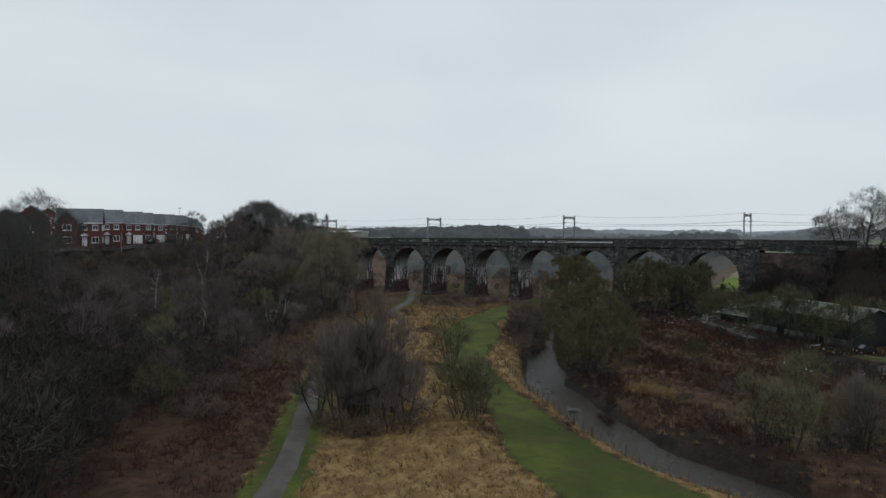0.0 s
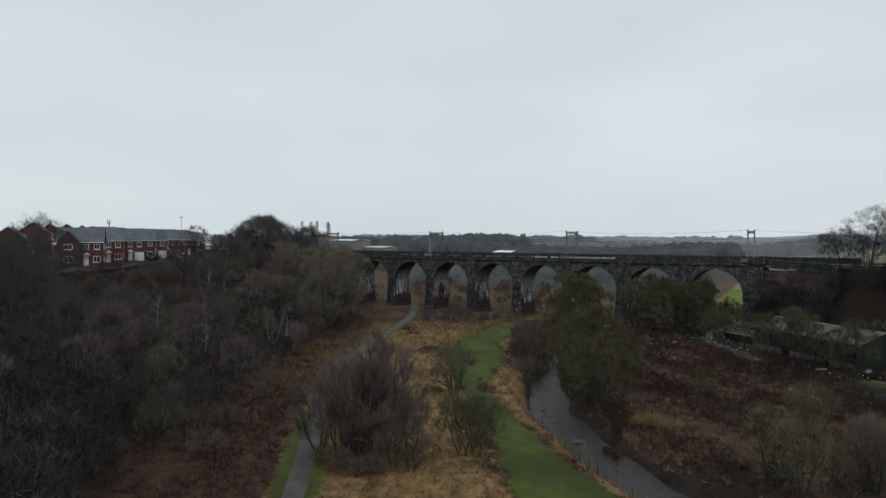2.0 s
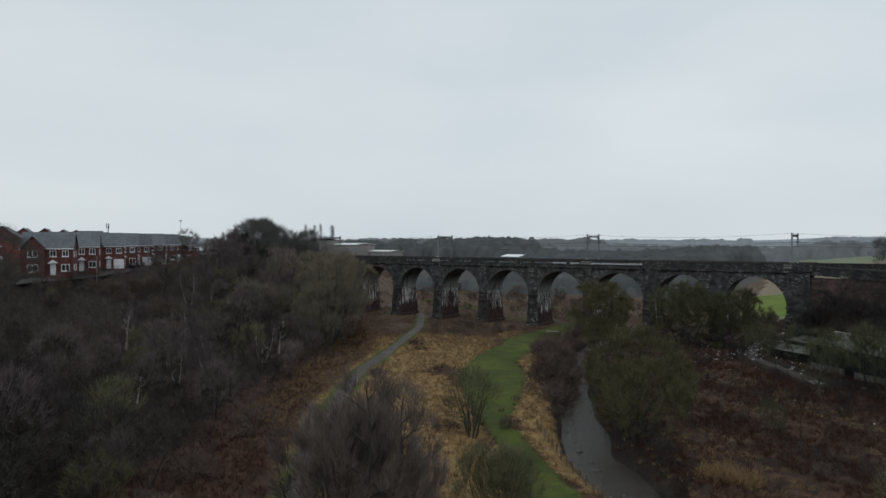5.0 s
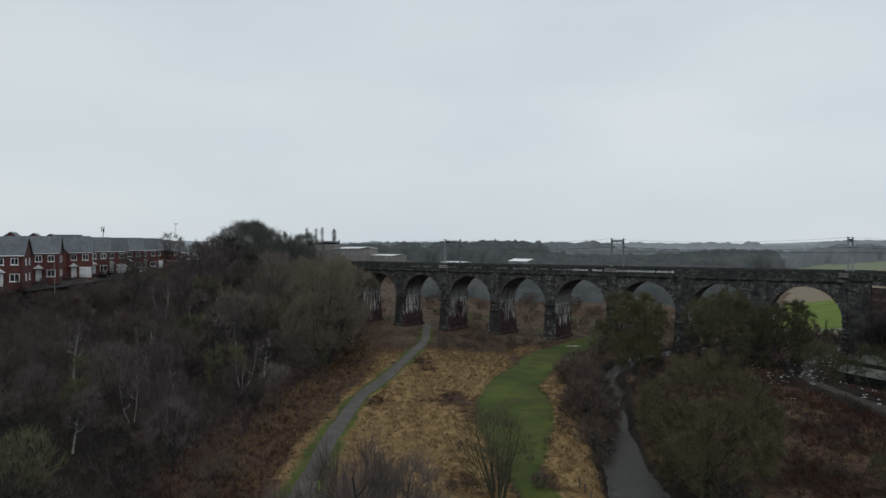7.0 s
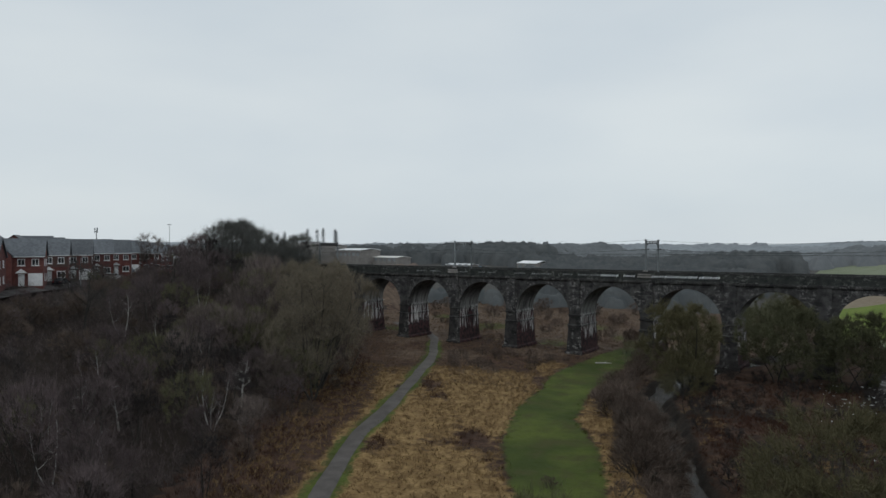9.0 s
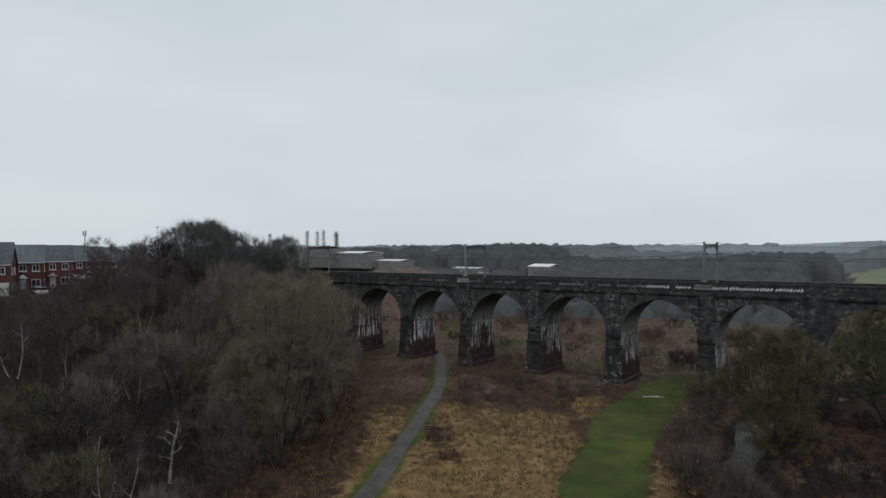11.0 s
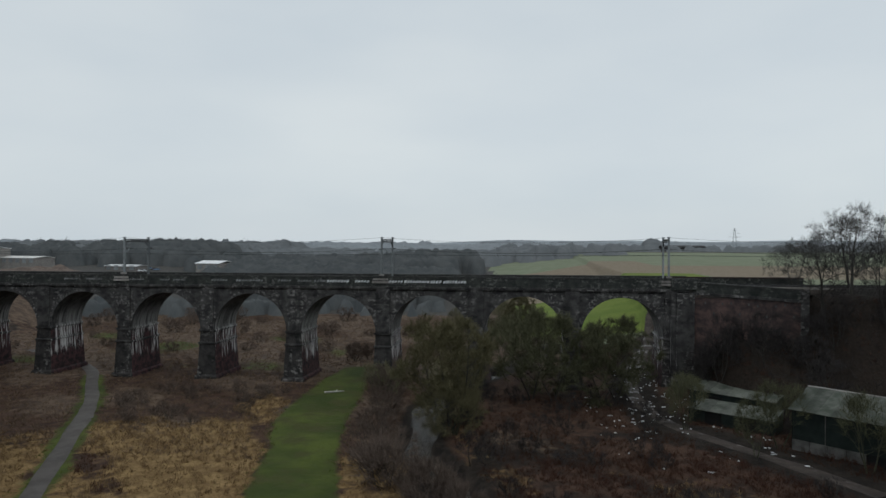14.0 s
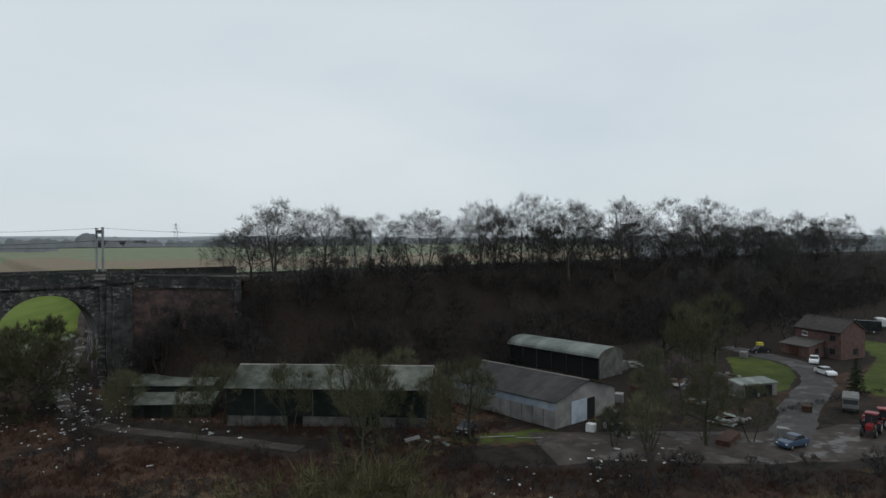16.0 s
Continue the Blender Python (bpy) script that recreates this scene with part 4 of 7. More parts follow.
clump = [bare_tree(55 + i, h, 0.46, 3200, M_BARK, M_TWIGMAUVE, "bare_tree", "slim upright bare tree in the clump beside the footpath", "clump beside the footpath", stems=st, width=0.014, clear=0.14, tl=1.3, jit=0.4, up=0.5) for i, (h, st) in enumerate(((12.5, 1), (11.5, 2), (9.5, 3)))]
birch = [bare_tree(50 + i, 9.0, 0.36, 420, M_BIRCH, M_TWIG, "birch_tree", "slim white-barked birch standing in the bare wood", "birches in the wood", stems=st, width=0.012, clear=0.35) for i, st in enumerate((1, 2))]
willow = [bare_tree(60 + i, h, 1.06, 15000, M_BARKOLIVE, M_TWIGBROOK, "willow_tree", "spreading olive-green willow without leaves on the brook bank", G_BROOK, stems=6, width=0.022, clear=0.06, tl=0.95, strip=0.012, jit=0.85) for i, h in enumerate((12.5, 11.5))]
big_tan = [bare_tree(70 + i, 22, 0.76, 24000, M_BARK, M_TWIGTAN, "budding_tree", "tall tan budding tree with a broad twiggy crown", "tan trees above the footpath", stems=st, width=0.015, clear=0.1, tl=1.0, strip=0.02, jit=0.9) for i, st in enumerate((4, 3))]
mature = [bare_tree(80 + i, h, sp, 12500, M_BARK, M_TWIGGREY, "mature_tree", "tall bare mature tree with dark limbs on the railway bank", G_RIDGE, stems=st, width=0.009, clear=0.26, tl=0.95, depth=5, thin=0.014, strip=0.0, jit=0.6, keep=0.36) for i, (h, sp, st) in enumerate(((17.5, 0.92, 1), (16.5, 0.86, 2), (15.5, 0.84, 1)))]
shrubs = [bush(90 + i, h, 3.4, 1150, M_TWIGSHRUB, "bare_shrub", "low bare brown shrub tangle on the slope", G_BANK, 0.021) for i, h in enumerate((3.4, 2.8))]
darkshrubs = [bush(95 + i, h, 3.4, 600, M_TWIGDARK, "dark_shrub", "dark leafless thicket shrub on the bank", G_BANK, 0.032) for i, h in enumerate((3.8, 3.2))]
brook_tree = [bare_tree(65 + i, 16.5, 0.66, 17000, M_BARK, M_TWIGBROOK, "brook_tree", "tall slender olive-twigged tree leaning over the brook", G_BROOK, stems=st, width=0.026, clear=0.12, tl=0.95, strip=0.014, jit=0.85) for i, st in enumerate((2, 1))]
arch_tree = [bare_tree(68 + i, h, 0.9, 17000, M_BARK, M_TWIGSLIM, "alder_tree", "broad dull olive bare tree growing close against the viaduct", G_BROOK, stems=st, width=0.026, clear=0.14, tl=0.95, strip=0.013, jit=0.85) for i, (h, st) in enumerate(((15.5, 2), (14.5, 3)))]
round_shrub = [bush(120 + i, h, 4.6, 5600, M_TWIGSHRUB, "rounded_shrub", "tall rounded tan-brown leafless shrub beside the brook", G_BROOK, 0.016) for i, h in enumerate((5.6, 5.0))]
wisp = [bare_tree(100 + i, 7.5, 0.55, 1500, M_BARKOLIVE, M_TWIGOLIVE, "young_willow", "young upright willow with yellow-green stems by the grass strip", G_BROOK, stems=7, width=0.011, clear=0.2) for i in range(2)]

rng = random.Random(21)


def spots(n, test, box_, gap, size=(0.8, 1.15)):
    out, tries = [], 0
    while len(out) < n and tries < n * 60:
        tries += 1
        x, y = rng.uniform(box_[0], box_[1]), rng.uniform(box_[2], box_[3])
        if test(x, y) and all((x - a) ** 2 + (y - b) ** 2 > gap * gap for a, b, _ in out):
            out.append((x, y, rng.uniform(*size)))
    return out


def toe_at(y):
    return float(np.interp(y, TOE[:, 0], TOE[:, 1]))


def in_wood(x, y):
    u = toe_at(y) - x
    return 1 < u < 74 + 6 * math.sin(y / 9) and y < 2 and not (-20 < x < 30 and y > -8)


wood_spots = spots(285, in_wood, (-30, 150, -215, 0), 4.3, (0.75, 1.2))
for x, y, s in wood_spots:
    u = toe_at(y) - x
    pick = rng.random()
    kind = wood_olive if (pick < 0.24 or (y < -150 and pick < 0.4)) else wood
    # twig tone by place: haze paled up the valley, shade darkened nearby
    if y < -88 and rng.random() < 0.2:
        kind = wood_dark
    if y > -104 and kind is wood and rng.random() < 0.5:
        kind = wood_hazed
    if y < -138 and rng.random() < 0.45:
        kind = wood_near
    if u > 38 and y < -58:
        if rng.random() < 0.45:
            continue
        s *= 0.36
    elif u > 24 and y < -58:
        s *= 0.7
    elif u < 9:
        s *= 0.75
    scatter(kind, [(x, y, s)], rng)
scatter(shrubs, spots(130, lambda x, y: -5 < toe_at(y) - x < 76 and y < 3, (-30, 150, -215, 3), 4.0, (0.7, 1.3)), rng)
scatter(birch, [(60.7, -126.5, 0.95), (65.5, -122, 0.8), (62.9, -116.5, 0.9), (62.5, -99.1, 1.2), (57, -89.8, 1.0), (22.6, -72.7, 1.0), (34.4, -89.9, 0.7), (62, -112, 0.9), (70, -118, 0.8), (64, -100, 0.8), (73, -125, 0.85), (58, -96, 0.75), (48, -94, 0.9), (80, -136, 0.7), (40, -84, 1.0), (24, -52, 1.0), (52, -110, 0.9), (34, -96, 1.0)], rng)
scatter(big_tan, [(54, -70.5, 1.16), (46, -63, 1.1), (59.5, -77, 0.8), (38, -57, 1.08), (29, -47, 1.05), (22, -37, 0.95)], rng, vary=0.15)
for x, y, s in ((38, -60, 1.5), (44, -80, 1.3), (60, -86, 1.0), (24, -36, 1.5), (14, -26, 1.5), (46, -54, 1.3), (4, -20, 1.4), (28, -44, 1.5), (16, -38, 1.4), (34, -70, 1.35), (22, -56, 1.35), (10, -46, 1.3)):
    scatter(wood_hazed, [(x, y, s)], rng)
# crest of the bank beside the estate: dark dense trees
for x, y, s in ((-9, -40, 0.95), (-4.5, -46, 0.9), (-13, -33, 0.96), (-17, -24, 1.08), (-19, -14, 1.05), (-22, -5, 0.9)):
    scatter(dome, [(x, y, s)], rng, vary=0.3)
scatter(wood_dark, [(8, -62, 1.1), (12, -56, 1.0), (-24, -5, 1.3), (-16, -15, 1.6), (-9, -9, 1.4), (-4, -15, 1.4), (3, -11, 1.2), (-20, -9, 1.4), (6, -36, 1.2), (-2, -28, 1.2), (0, -38, 1.2), (-8, -20, 1.1), (-14, -12, 1.0)], rng)
for x, y, s in ((4, -62, 0.85), (10, -66, 0.8), (-3, -57, 0.95), (18, -70, 0.75), (20, -66, 0.9)):
    scatter(wood, [(x, y, s)], rng)
# single trees before the estate
scatter(wood, [(24, -84, 1.0), (21.5, -79.5, 1.05), (28, -88, 0.95), (18.5, -73.5, 1.1), (14, -67.5, 1.0), (31, -95, 0.8), (26, -78, 0.9), (16, -79, 0.8)], rng)
scatter(wood_near, [(127, -180, 1.5), (122, -176, 1.4), (131, -185, 1.5), (118, -184, 1.5), (135, -192, 1.4)], rng)
scatter(mature, [(32.4, -101.5, 0.66), (62, -150, 0.86), (55, -146, 0.84), (69, -156, 0.88), (76, -160, 0.9), (47, -139, 0.66), (58, -152, 0.78)], rng, vary=0.15)
# clump between path and grass strip
for x, y, s in ((126.5, -145.5, 0.95), (129, -147, 1.0), (131.5, -146.5, 0.95), (134, -145, 0.8), (131, -143, 0.95), (128, -141.5, 0.95), (134.5, -142.5, 0.72), (125, -141, 0.9), (127.6, -143.8, 0.9), (129.5, -145.2, 0.8), (124.3, -146.5, 0.85), (127, -138, 0.85), (130, -139.5, 0.8), (130.2, -141.8, 0.9)):
    scatter(clump, [(x, y, s * 1.2)], rng)
scatter(shrubs, [(130, -149, 0.8), (133.5, -147.5, 0.8), (127, -148.5, 0.7), (136.5, -145, 0.7), (132.5, -148.5, 0.7), (124, -139, 0.8)], rng)
scatter(wood_olive, [(138.5, -138, 0.85), (140, -136.5, 0.8), (137.5, -136, 0.8), (139.5, -134.5, 0.65), (139, -137, 0.75), (138, -134.5, 0.7)], rng)
scatter(clump, [(177, -124, 0.85), (178.3, -124.6, 0.75)], rng)
scatter(shrubs, [(22, -98, 1.0), (16, -91, 1.1), (10, -84, 1.0), (4, -77, 1.0), (30, -106, 0.9), (-3, -70, 1.1), (-10, -64, 1.1), (27, -103, 0.8), (13, -87, 0.9), (-18, -57, 1.2), (36, -113, 0.9)], rng)
scatter(wisp, [(122.5, -115, 1.5), (121, -113, 1.2)], rng)
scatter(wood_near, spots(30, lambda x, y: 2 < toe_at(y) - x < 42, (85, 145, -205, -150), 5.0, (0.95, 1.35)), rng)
# brook trees
scatter(willow, [(109.6, -34.5, 0.78), (108, -24.5, 0.72), (134, -90, 0.6), (140.5, -100.5, 0.7)], rng)
scatter(willow[:1], [(138.0, -97, 1.08)], rng, vary=0.1)
scatter(brook_tree, [(108.6, -31.5, 1.06), (107.6, -26.5, 0.98), (118, 46, 0.9)], rng, vary=0.3)
scatter(arch_tree, [(120.4, -9, 1.06), (135.0, -9, 0.95)], rng, vary=0.15)
scatter(round_shrub, [(111.2, -65, 1.0), (113.6, -69.5, 1.15), (116.2, -74.5, 1.2), (118.2, -79.5, 1.1), (109, -60.5, 0.8), (92.6, -4.5, 1.0), (94.5, -10, 0.85), (79.6, 24, 0.95), (82.5, 25.5, 0.85), (101.5, -50, 0.75), (103.5, -53.5, 0.7)], rng)
scatter(wood_dark, [(117, -43, 0.5), (121, -36, 0.45), (126, -24, 0.5), (113, -48, 0.5), (130, -14, 0.55), (114, -20, 0.5)], rng)
scatter(darkshrubs, spots(34, lambda x, y: near(RIVER, np.array([x]), np.array([y]))[0] > 4.5 and x > 100 - (y + 20) * 0.3, (108, 142, -82, -8), 4.0, (0.4, 0.85)), rng)
scatter(wood_olive, [(103, -8, 0.7), (108, 22, 1.4), (110.5, 30, 1.1), (94.5, -16, 0.7), (126, 32, 0.8), (114, 37, 1.1), (120, 41, 1.1), (125.5, 45, 1.0), (117, 51, 1.2), (134, 40, 0.7)], rng)
scatter(shrubs, spots(34, lambda x, y: near(TRACK, np.array([x]), np.array([y]))[0] > 3.2, (118, 158, 12, 54), 3.4, (0.6, 1.2)), rng)
scatter(shrubs, spots(26, lambda x, y: near(PATH_LINE, np.array([x]), np.array([y]))[0] > 4, (50, 76, -34, -9), 3.0, (0.4, 0.75)), rng)
scatter(shrubs, [(119.5, -83, 1.3), (114.5, -72, 1.5), (117, -82, 1.45), (120.5, -86, 1.4), (115, -76.5, 1.4), (122.5, -91, 1.1), (113, -70, 1.4), (110.5, -62, 1.3), (118.5, -79, 1.3), (107, -58, 1.3), (104.5, -56, 1.5), (102, -52, 1.4), (100, -45, 1.3), (98, -34, 1.4), (97, -24, 1.5), (126, -97, 0.7), (96, -14, 1.3), (94.5, -6, 1.3), (103.5, -48, 1.2)], rng)
scatter(darkshrubs, [(117.5, -78, 1.4), (111.5, -66, 1.3), (123, -90, 1.0), (109, -60, 1.1), (142, -106, 0.8), (145, -109, 0.8), (131, -86, 1.0), (127, -80, 0.9), (147, -113, 0.6), (150, -117.5, 0.45), (115, -47, 0.9), (110, -28, 1.0), (112, -9, 1.0), (158, -121, 0.5), (170, -126, 0.7), (176, -128, 0.8), (164, -124, 0.6), (182, -131, 0.8), (190, -136, 0.8)], rng)
scatter(wisp, [(172, -128, 1.15), (169, -126, 1.0), (174, -127, 0.9), (186, -136, 1.1)], rng)
scatter(wisp, [(178, -124, 0.9), (171, -121, 0.7), (190, -128, 0.8)], rng)
# trees round the farm
slim = [bare_tree(110 + i, h, 0.58, 3400, M_BARKOLIVE, M_TWIGSLIM, "slim_tree", "slim bare tree with thin olive twigs before the farm sheds", "trees round the farm", stems=st, width=0.016, clear=0.25, tl=1.0, jit=0.6) for i, (h, st) in enumerate(((10.5, 2), (9.5, 3), (11.5, 1)))]
scatter(slim, [(142.4, -28, 0.95), (152.2, -36.9, 1.0), (164.5, -54.7, 1.25), (166, -56.5, 1.1), (159, -45.6, 1.0), (174.6, -63.7, 1.0), (191.7, -77.9, 0.85), (193.2, -77, 0.7), (196.4, -83.1, 0.9), (198, -82, 0.8), (170.5, -61.5, 0.75), (157.8, -66.2, 0.9), (144.0, -23.5, 0.8), (154.9, -93.1, 0.55), (148, -41, 0.85), (202, -86, 0.8), (187, -76.5, 0.6)], rng, vary=0.4)
scatter(wood_olive, [(173.6, -62.6, 1.1), (178, -44, 1.0)], rng)
scatter(slim, [(232, -59, 1.4), (238, -61, 1.3), (226, -62, 1.0), (235, -57, 1.45), (213, -64, 0.7)], rng, vary=0.4)
scatter(wood_dark, [(229, -55, 1.5), (236, -52, 1.4), (242, -56, 1.2), (276, -50, 1.1), (284, -53, 1.0), (292, -51, 1.1), (268, -49, 1.1), (300, -50, 1.1)], rng)
scatter(wood, [(206, -74, 0.7), (216, -74, 0.6)], rng)
scatter(darkshrubs, [(217 + 2.1 * i, -81.6 - 0.34 * i, 0.28) for i in range(14)], rng, vary=0.6)
scatter(wisp, [(189, -80, 0.9), (170.5, -106.3, 1.15), (171.6, -107.4, 1.0)], rng)
scatter(darkshrubs, spots(40, lambda x, y: near(YARD, np.array([x]), np.array([y]))[0] > 8.5 and abs(y + 66 + 0.75 * (x - 160)) < 14 and near(TRACK, np.array([x]), np.array([y]))[0] > 3.5 and y < -52 - 0.6 * (x - 156), (150, 215, -118, -46), 3.0, (0.35, 0.7)), rng)
scatter(darkshrubs, [(166, -71, 0.4), (170, -74, 0.4), (174, -77, 0.45), (179, -80, 0.4), (184, -83, 0.45), (189, -86, 0.45), (194, -90, 0.4), (199, -94, 0.4), (204, -99, 0.4), (211, -104, 0.4), (158, -62, 0.4), (186.5, -85, 0.4)], rng)
scatter(shrubs, spots(30, lambda x, y: near(RIVER, np.array([x]), np.array([y]))[0] > 7 and near(TRACK, np.array([x]), np.array([y]))[0] > 4 and near(YARD, np.array([x]), np.array([y]))[0] > 9.5 and x > 108 and y > -128 + (x - 108) * 0.25 and y < -66 - 0.35 * (x - 150), (110, 200, -122, -30), 5.0, (0.25, 0.6)), rng)
# railway bank: tall trees above, dark thicket below
ridge = [(169.5, -8, 0.98), (175, -5, 1.08), (177, -13, 1.06), (184, -8, 1.04), (191, -11, 0.92), (198, -5, 0.86), (170, 6, 0.62), (206, -9, 0.92), (213, -4, 0.95), (221, -10, 0.92), (229, -5, 0.98), (236, -11, 1.0), (245, -6, 1.05), (253, -12, 1.05), (262, -7, 1.0), (271, -13, 1.0), (281, -8, 1.05), (291, -14, 1.0),
         (302, -9, 1.0), (313, -15, 1.05), (325, -10, 1.12), (338, -16, 1.08), (351, -12, 1.08), (366, -18, 1.05), (382, -12, 1.1), (400, -18, 1.1), (420, -14, 1.15), (445, -20, 1.2), (185, 18, 0.85), (205, 20, 0.85), (230, 18, 0.9), (258, 22, 0.9), (290, 20, 0.95), (330, 24, 0.95), (372, 20, 1.0),
         (344, -24, 1.0), (372, -28, 1.0), (396, -30, 1.05), (430, -34, 1.1), (470, -30, 1.2), (500, -40, 1.3), (320, -24, 0.9), (296, -22, 0.85), (276, -22, 0.8)]
scatter(mature, [(x, y, s * (0.91 if x < 240 else 1.06 if x < 300 else 1.2)) for x, y, s in ridge], rng, vary=0.3)
scatter(darkshrubs, [(151.5, -6, 1.3), (154.5, -6.5, 1.2), (152.5, -8, 1.3), (149.5, -5, 1.0), (157.5, -7, 0.9), (160.5, -8.5, 0.9), (163.5, -9, 0.85), (166.5, -9.5, 0.9), (153, -10, 1.0), (158, -11, 1.1), (163, -12, 1.0), (150, -9, 0.9), (168.5, -8, 1.0), (156, -5.6, 0.6), (162, -6.4, 0.6)], rng)
scatter(wood_dark, [(160, -10, 0.85), (165, -12, 0.95), (170, -13, 1.0), (158, -14, 0.9), (150.8, -6.8, 0.9), (153, -7.6, 0.85), (155.5, -8.5, 0.75), (149.4, -9.5, 0.8), (151.8, -11, 0.9)], rng)
# scrub on the rough ground beyond the arches
scatter(shrubs, spots(70, lambda x, y: x > toe_at(y) and near(PATH_LINE, np.array([x]), np.array([y]))[0] > 4, (-30, 112, 14, 105), 6.0, (0.5, 1.5)), rng)
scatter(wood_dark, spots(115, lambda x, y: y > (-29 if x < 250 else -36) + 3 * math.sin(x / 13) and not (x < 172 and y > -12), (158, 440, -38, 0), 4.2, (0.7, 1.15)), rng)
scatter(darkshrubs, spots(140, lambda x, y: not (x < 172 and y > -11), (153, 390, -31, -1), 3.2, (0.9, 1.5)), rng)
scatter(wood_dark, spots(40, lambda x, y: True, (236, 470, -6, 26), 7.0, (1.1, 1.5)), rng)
scatter(wood_dark, [(270, -36, 1.1), (286, -36, 1.1), (300, -42, 1.1), (318, -48, 1.2), (352, -46, 1.3), (339, -44, 1.2), (330, -40, 1.3), (312, -38, 1.2), (366, -60, 1.3)], rng)
scatter(wood_olive, [(104, 66, 1.0), (110, 74, 1.1), (115, 66, 0.9), (106, 84, 1.2), (113, 92, 1.2), (103, 98, 1.2), (110, 106, 1.2), (98, 76, 1.0)], rng)
scatter(arch_tree, [(124.2, -10, 1.0), (132.6, -10.5, 0.9)], rng, vary=0.15)
clear_masters(brook_tree + arch_tree + round_shrub + wood + wood_hazed + wood_near + wood_olive + wood_dark + dome + clump + birch + willow + big_tan + mature + shrubs + darkshrubs + wisp + slim)


# ---- grass and undergrowth ----
def blades(name, n, test, box_, material, label, category, ln, width, lean, tuft=7, seed=3):
    r = np.random.RandomState(seed)
    x, y = r.uniform(box_[0], box_[1], n * 3), r.uniform(box_[2], box_[3], n * 3)
    keep = test(x, y)
    x, y = x[keep][:n], y[keep][:n]
    z = height(x, y)
    k = len(x)
    c = np.stack([x, y, z], 1)[:, None, :].repeat(tuft, 1).reshape(-1, 3)
    m = len(c)
    c[:, :2] += r.normal(0, 0.16, (m, 2))
    big = (0.6 + 0.8 * r.rand(k)).repeat(tuft)
    d = np.concatenate([r.normal(0, lean, (m, 2)), np.ones((m, 1))], 1)
    d /= np.linalg.norm(d, axis=1)[:, None]
    s = np.cross(d, r.normal(0, 1, (m, 3)))
    s /= np.linalg.norm(s, axis=1)[:, None]
    tri = np.stack([c - s * width, c + s * width, c + d * (ln * big * (0.6 + 0.7 * r.rand(m)))[:, None]], 1).reshape(-1, 3)
    ob = mesh_object(name, tri, np.arange(len(tri)).reshape(-1, 3), material)
    return tagged(ob, label, category, kind="stuff")


def west_of_brook(x, y):
    o = np.argsort(RIVER[:, 1])
    return x < np.interp(y, RIVER[o, 1], RIVER[o, 0])


def is_meadow(x, y):
    toe = np.interp(y, TOE[:, 0], TOE[:, 1])
    return west_of_brook(x, y) & (x > toe - 2) & (near(PATH_LINE, x, y) > 2.4) & (inside(GREEN_L + GREEN_R[::-1], x, y) < -0.2) & (near(RIVER, x, y) > 3.6) & (straw_share(x, y) > 0.42) & (west_verge(x, y) < 0.3)


def is_brown(x, y):
    east = (~west_of_brook(x, y)) & (near(RIVER, x, y) > 3.4) & (near(TRACK, x, y) > 3) & (near(YARD, x, y) > 8) & (y < -8) & (x < 180)
    patch = west_of_brook(x, y) & (x > np.interp(y, TOE[:, 0], TOE[:, 1]) + 2) & (y < -46) & (near(PATH_LINE, x, y) > 2.6) & (inside(GREEN_L + GREEN_R[::-1], x, y) < -0.3) & (near(RIVER, x, y) > 3.6) & (straw_share(x, y) < 0.5)
    side = west_of_brook(x, y) & (np.abs(x - np.interp(y, TOE[:, 0], TOE[:, 1]) - 1) < 8) & (y < -24) & (y > -158) & (near(PATH_LINE, x, y) > 3)
    return (east | side | patch) & (wave(x, y, 5, 1.3) > -0.6)


def is_dry(x, y):
    edge = west_of_brook(x, y) & (y > -50) & (y < 12) & (x > np.interp(y, TOE[:, 0], TOE[:, 1]) + 1)
    beyond = (y > 8) & (y < 110) & (x > -30) & (x < 112)
    return (edge | beyond) & (near(PATH_LINE, x, y) > 2.2) & (inside(GREEN_L + GREEN_R[::-1], x, y) < 0) & (near(RIVER, x, y) > 3.4)


blades("dry_meadow_grass", 14000, is_dry, (-30, 112, -50, 110), M_DRYSTEM, "dull brown dead grass and dock stems around the viaduct piers", "grass", 0.6, 0.03, 0.6, seed=21)
blades("straw_grass", 17000, is_meadow, (20, 190, -200, -2), M_STRAW, "tussocks of straw-coloured dead meadow grass beside the footpath", "grass", 0.55, 0.035, 0.55)
blades("dead_bracken", 13000, is_brown, (20, 200, -200, 0), M_BRACKEN, "brown dead bracken and bramble stems on rough ground", "undergrowth", 0.75, 0.03, 0.5, seed=5)
blades("bank_grass", 1100, lambda x, y: (~west_of_brook(x, y)) & (np.abs(near(RIVER, x, y) - 6.0) < 2.4) & (y < -20), (90, 200, -150, -20), M_STRAW, "pale dead grass hanging over the brook bank", "grass", 0.6, 0.018, 0.7, 16, seed=7)
blades("bank_tussock", 260, lambda x, y: ((x - 153.6) / 3.4) ** 2 + ((y + 112.0) / 2.2) ** 2 + 0.3 * wave(x, y, 1.5, 0.4) < 1, (149, 158, -115, -109), M_STRAW, "mound of pale collapsed bracken on the brook bank", "undergrowth", 1.3, 0.035, 0.8, seed=31)
blades("red_bramble", 5200, lambda x, y: (near(TRACK, x, y) > 3.5) & (near(YARD, x, y) > 9) & (~west_of_brook(x, y)) & (near(RIVER, x, y) > 5) & (wave(x, y, 6, 0.7) + 0.5 * wave(x, y, 2.3, 2.1) > -0.15), (112, 205, -128, -40), M_BRAMBLE, "reddish-brown leafless bramble patches on the rough ground", "undergrowth", 1.0, 0.022, 0.7, 8, seed=33)
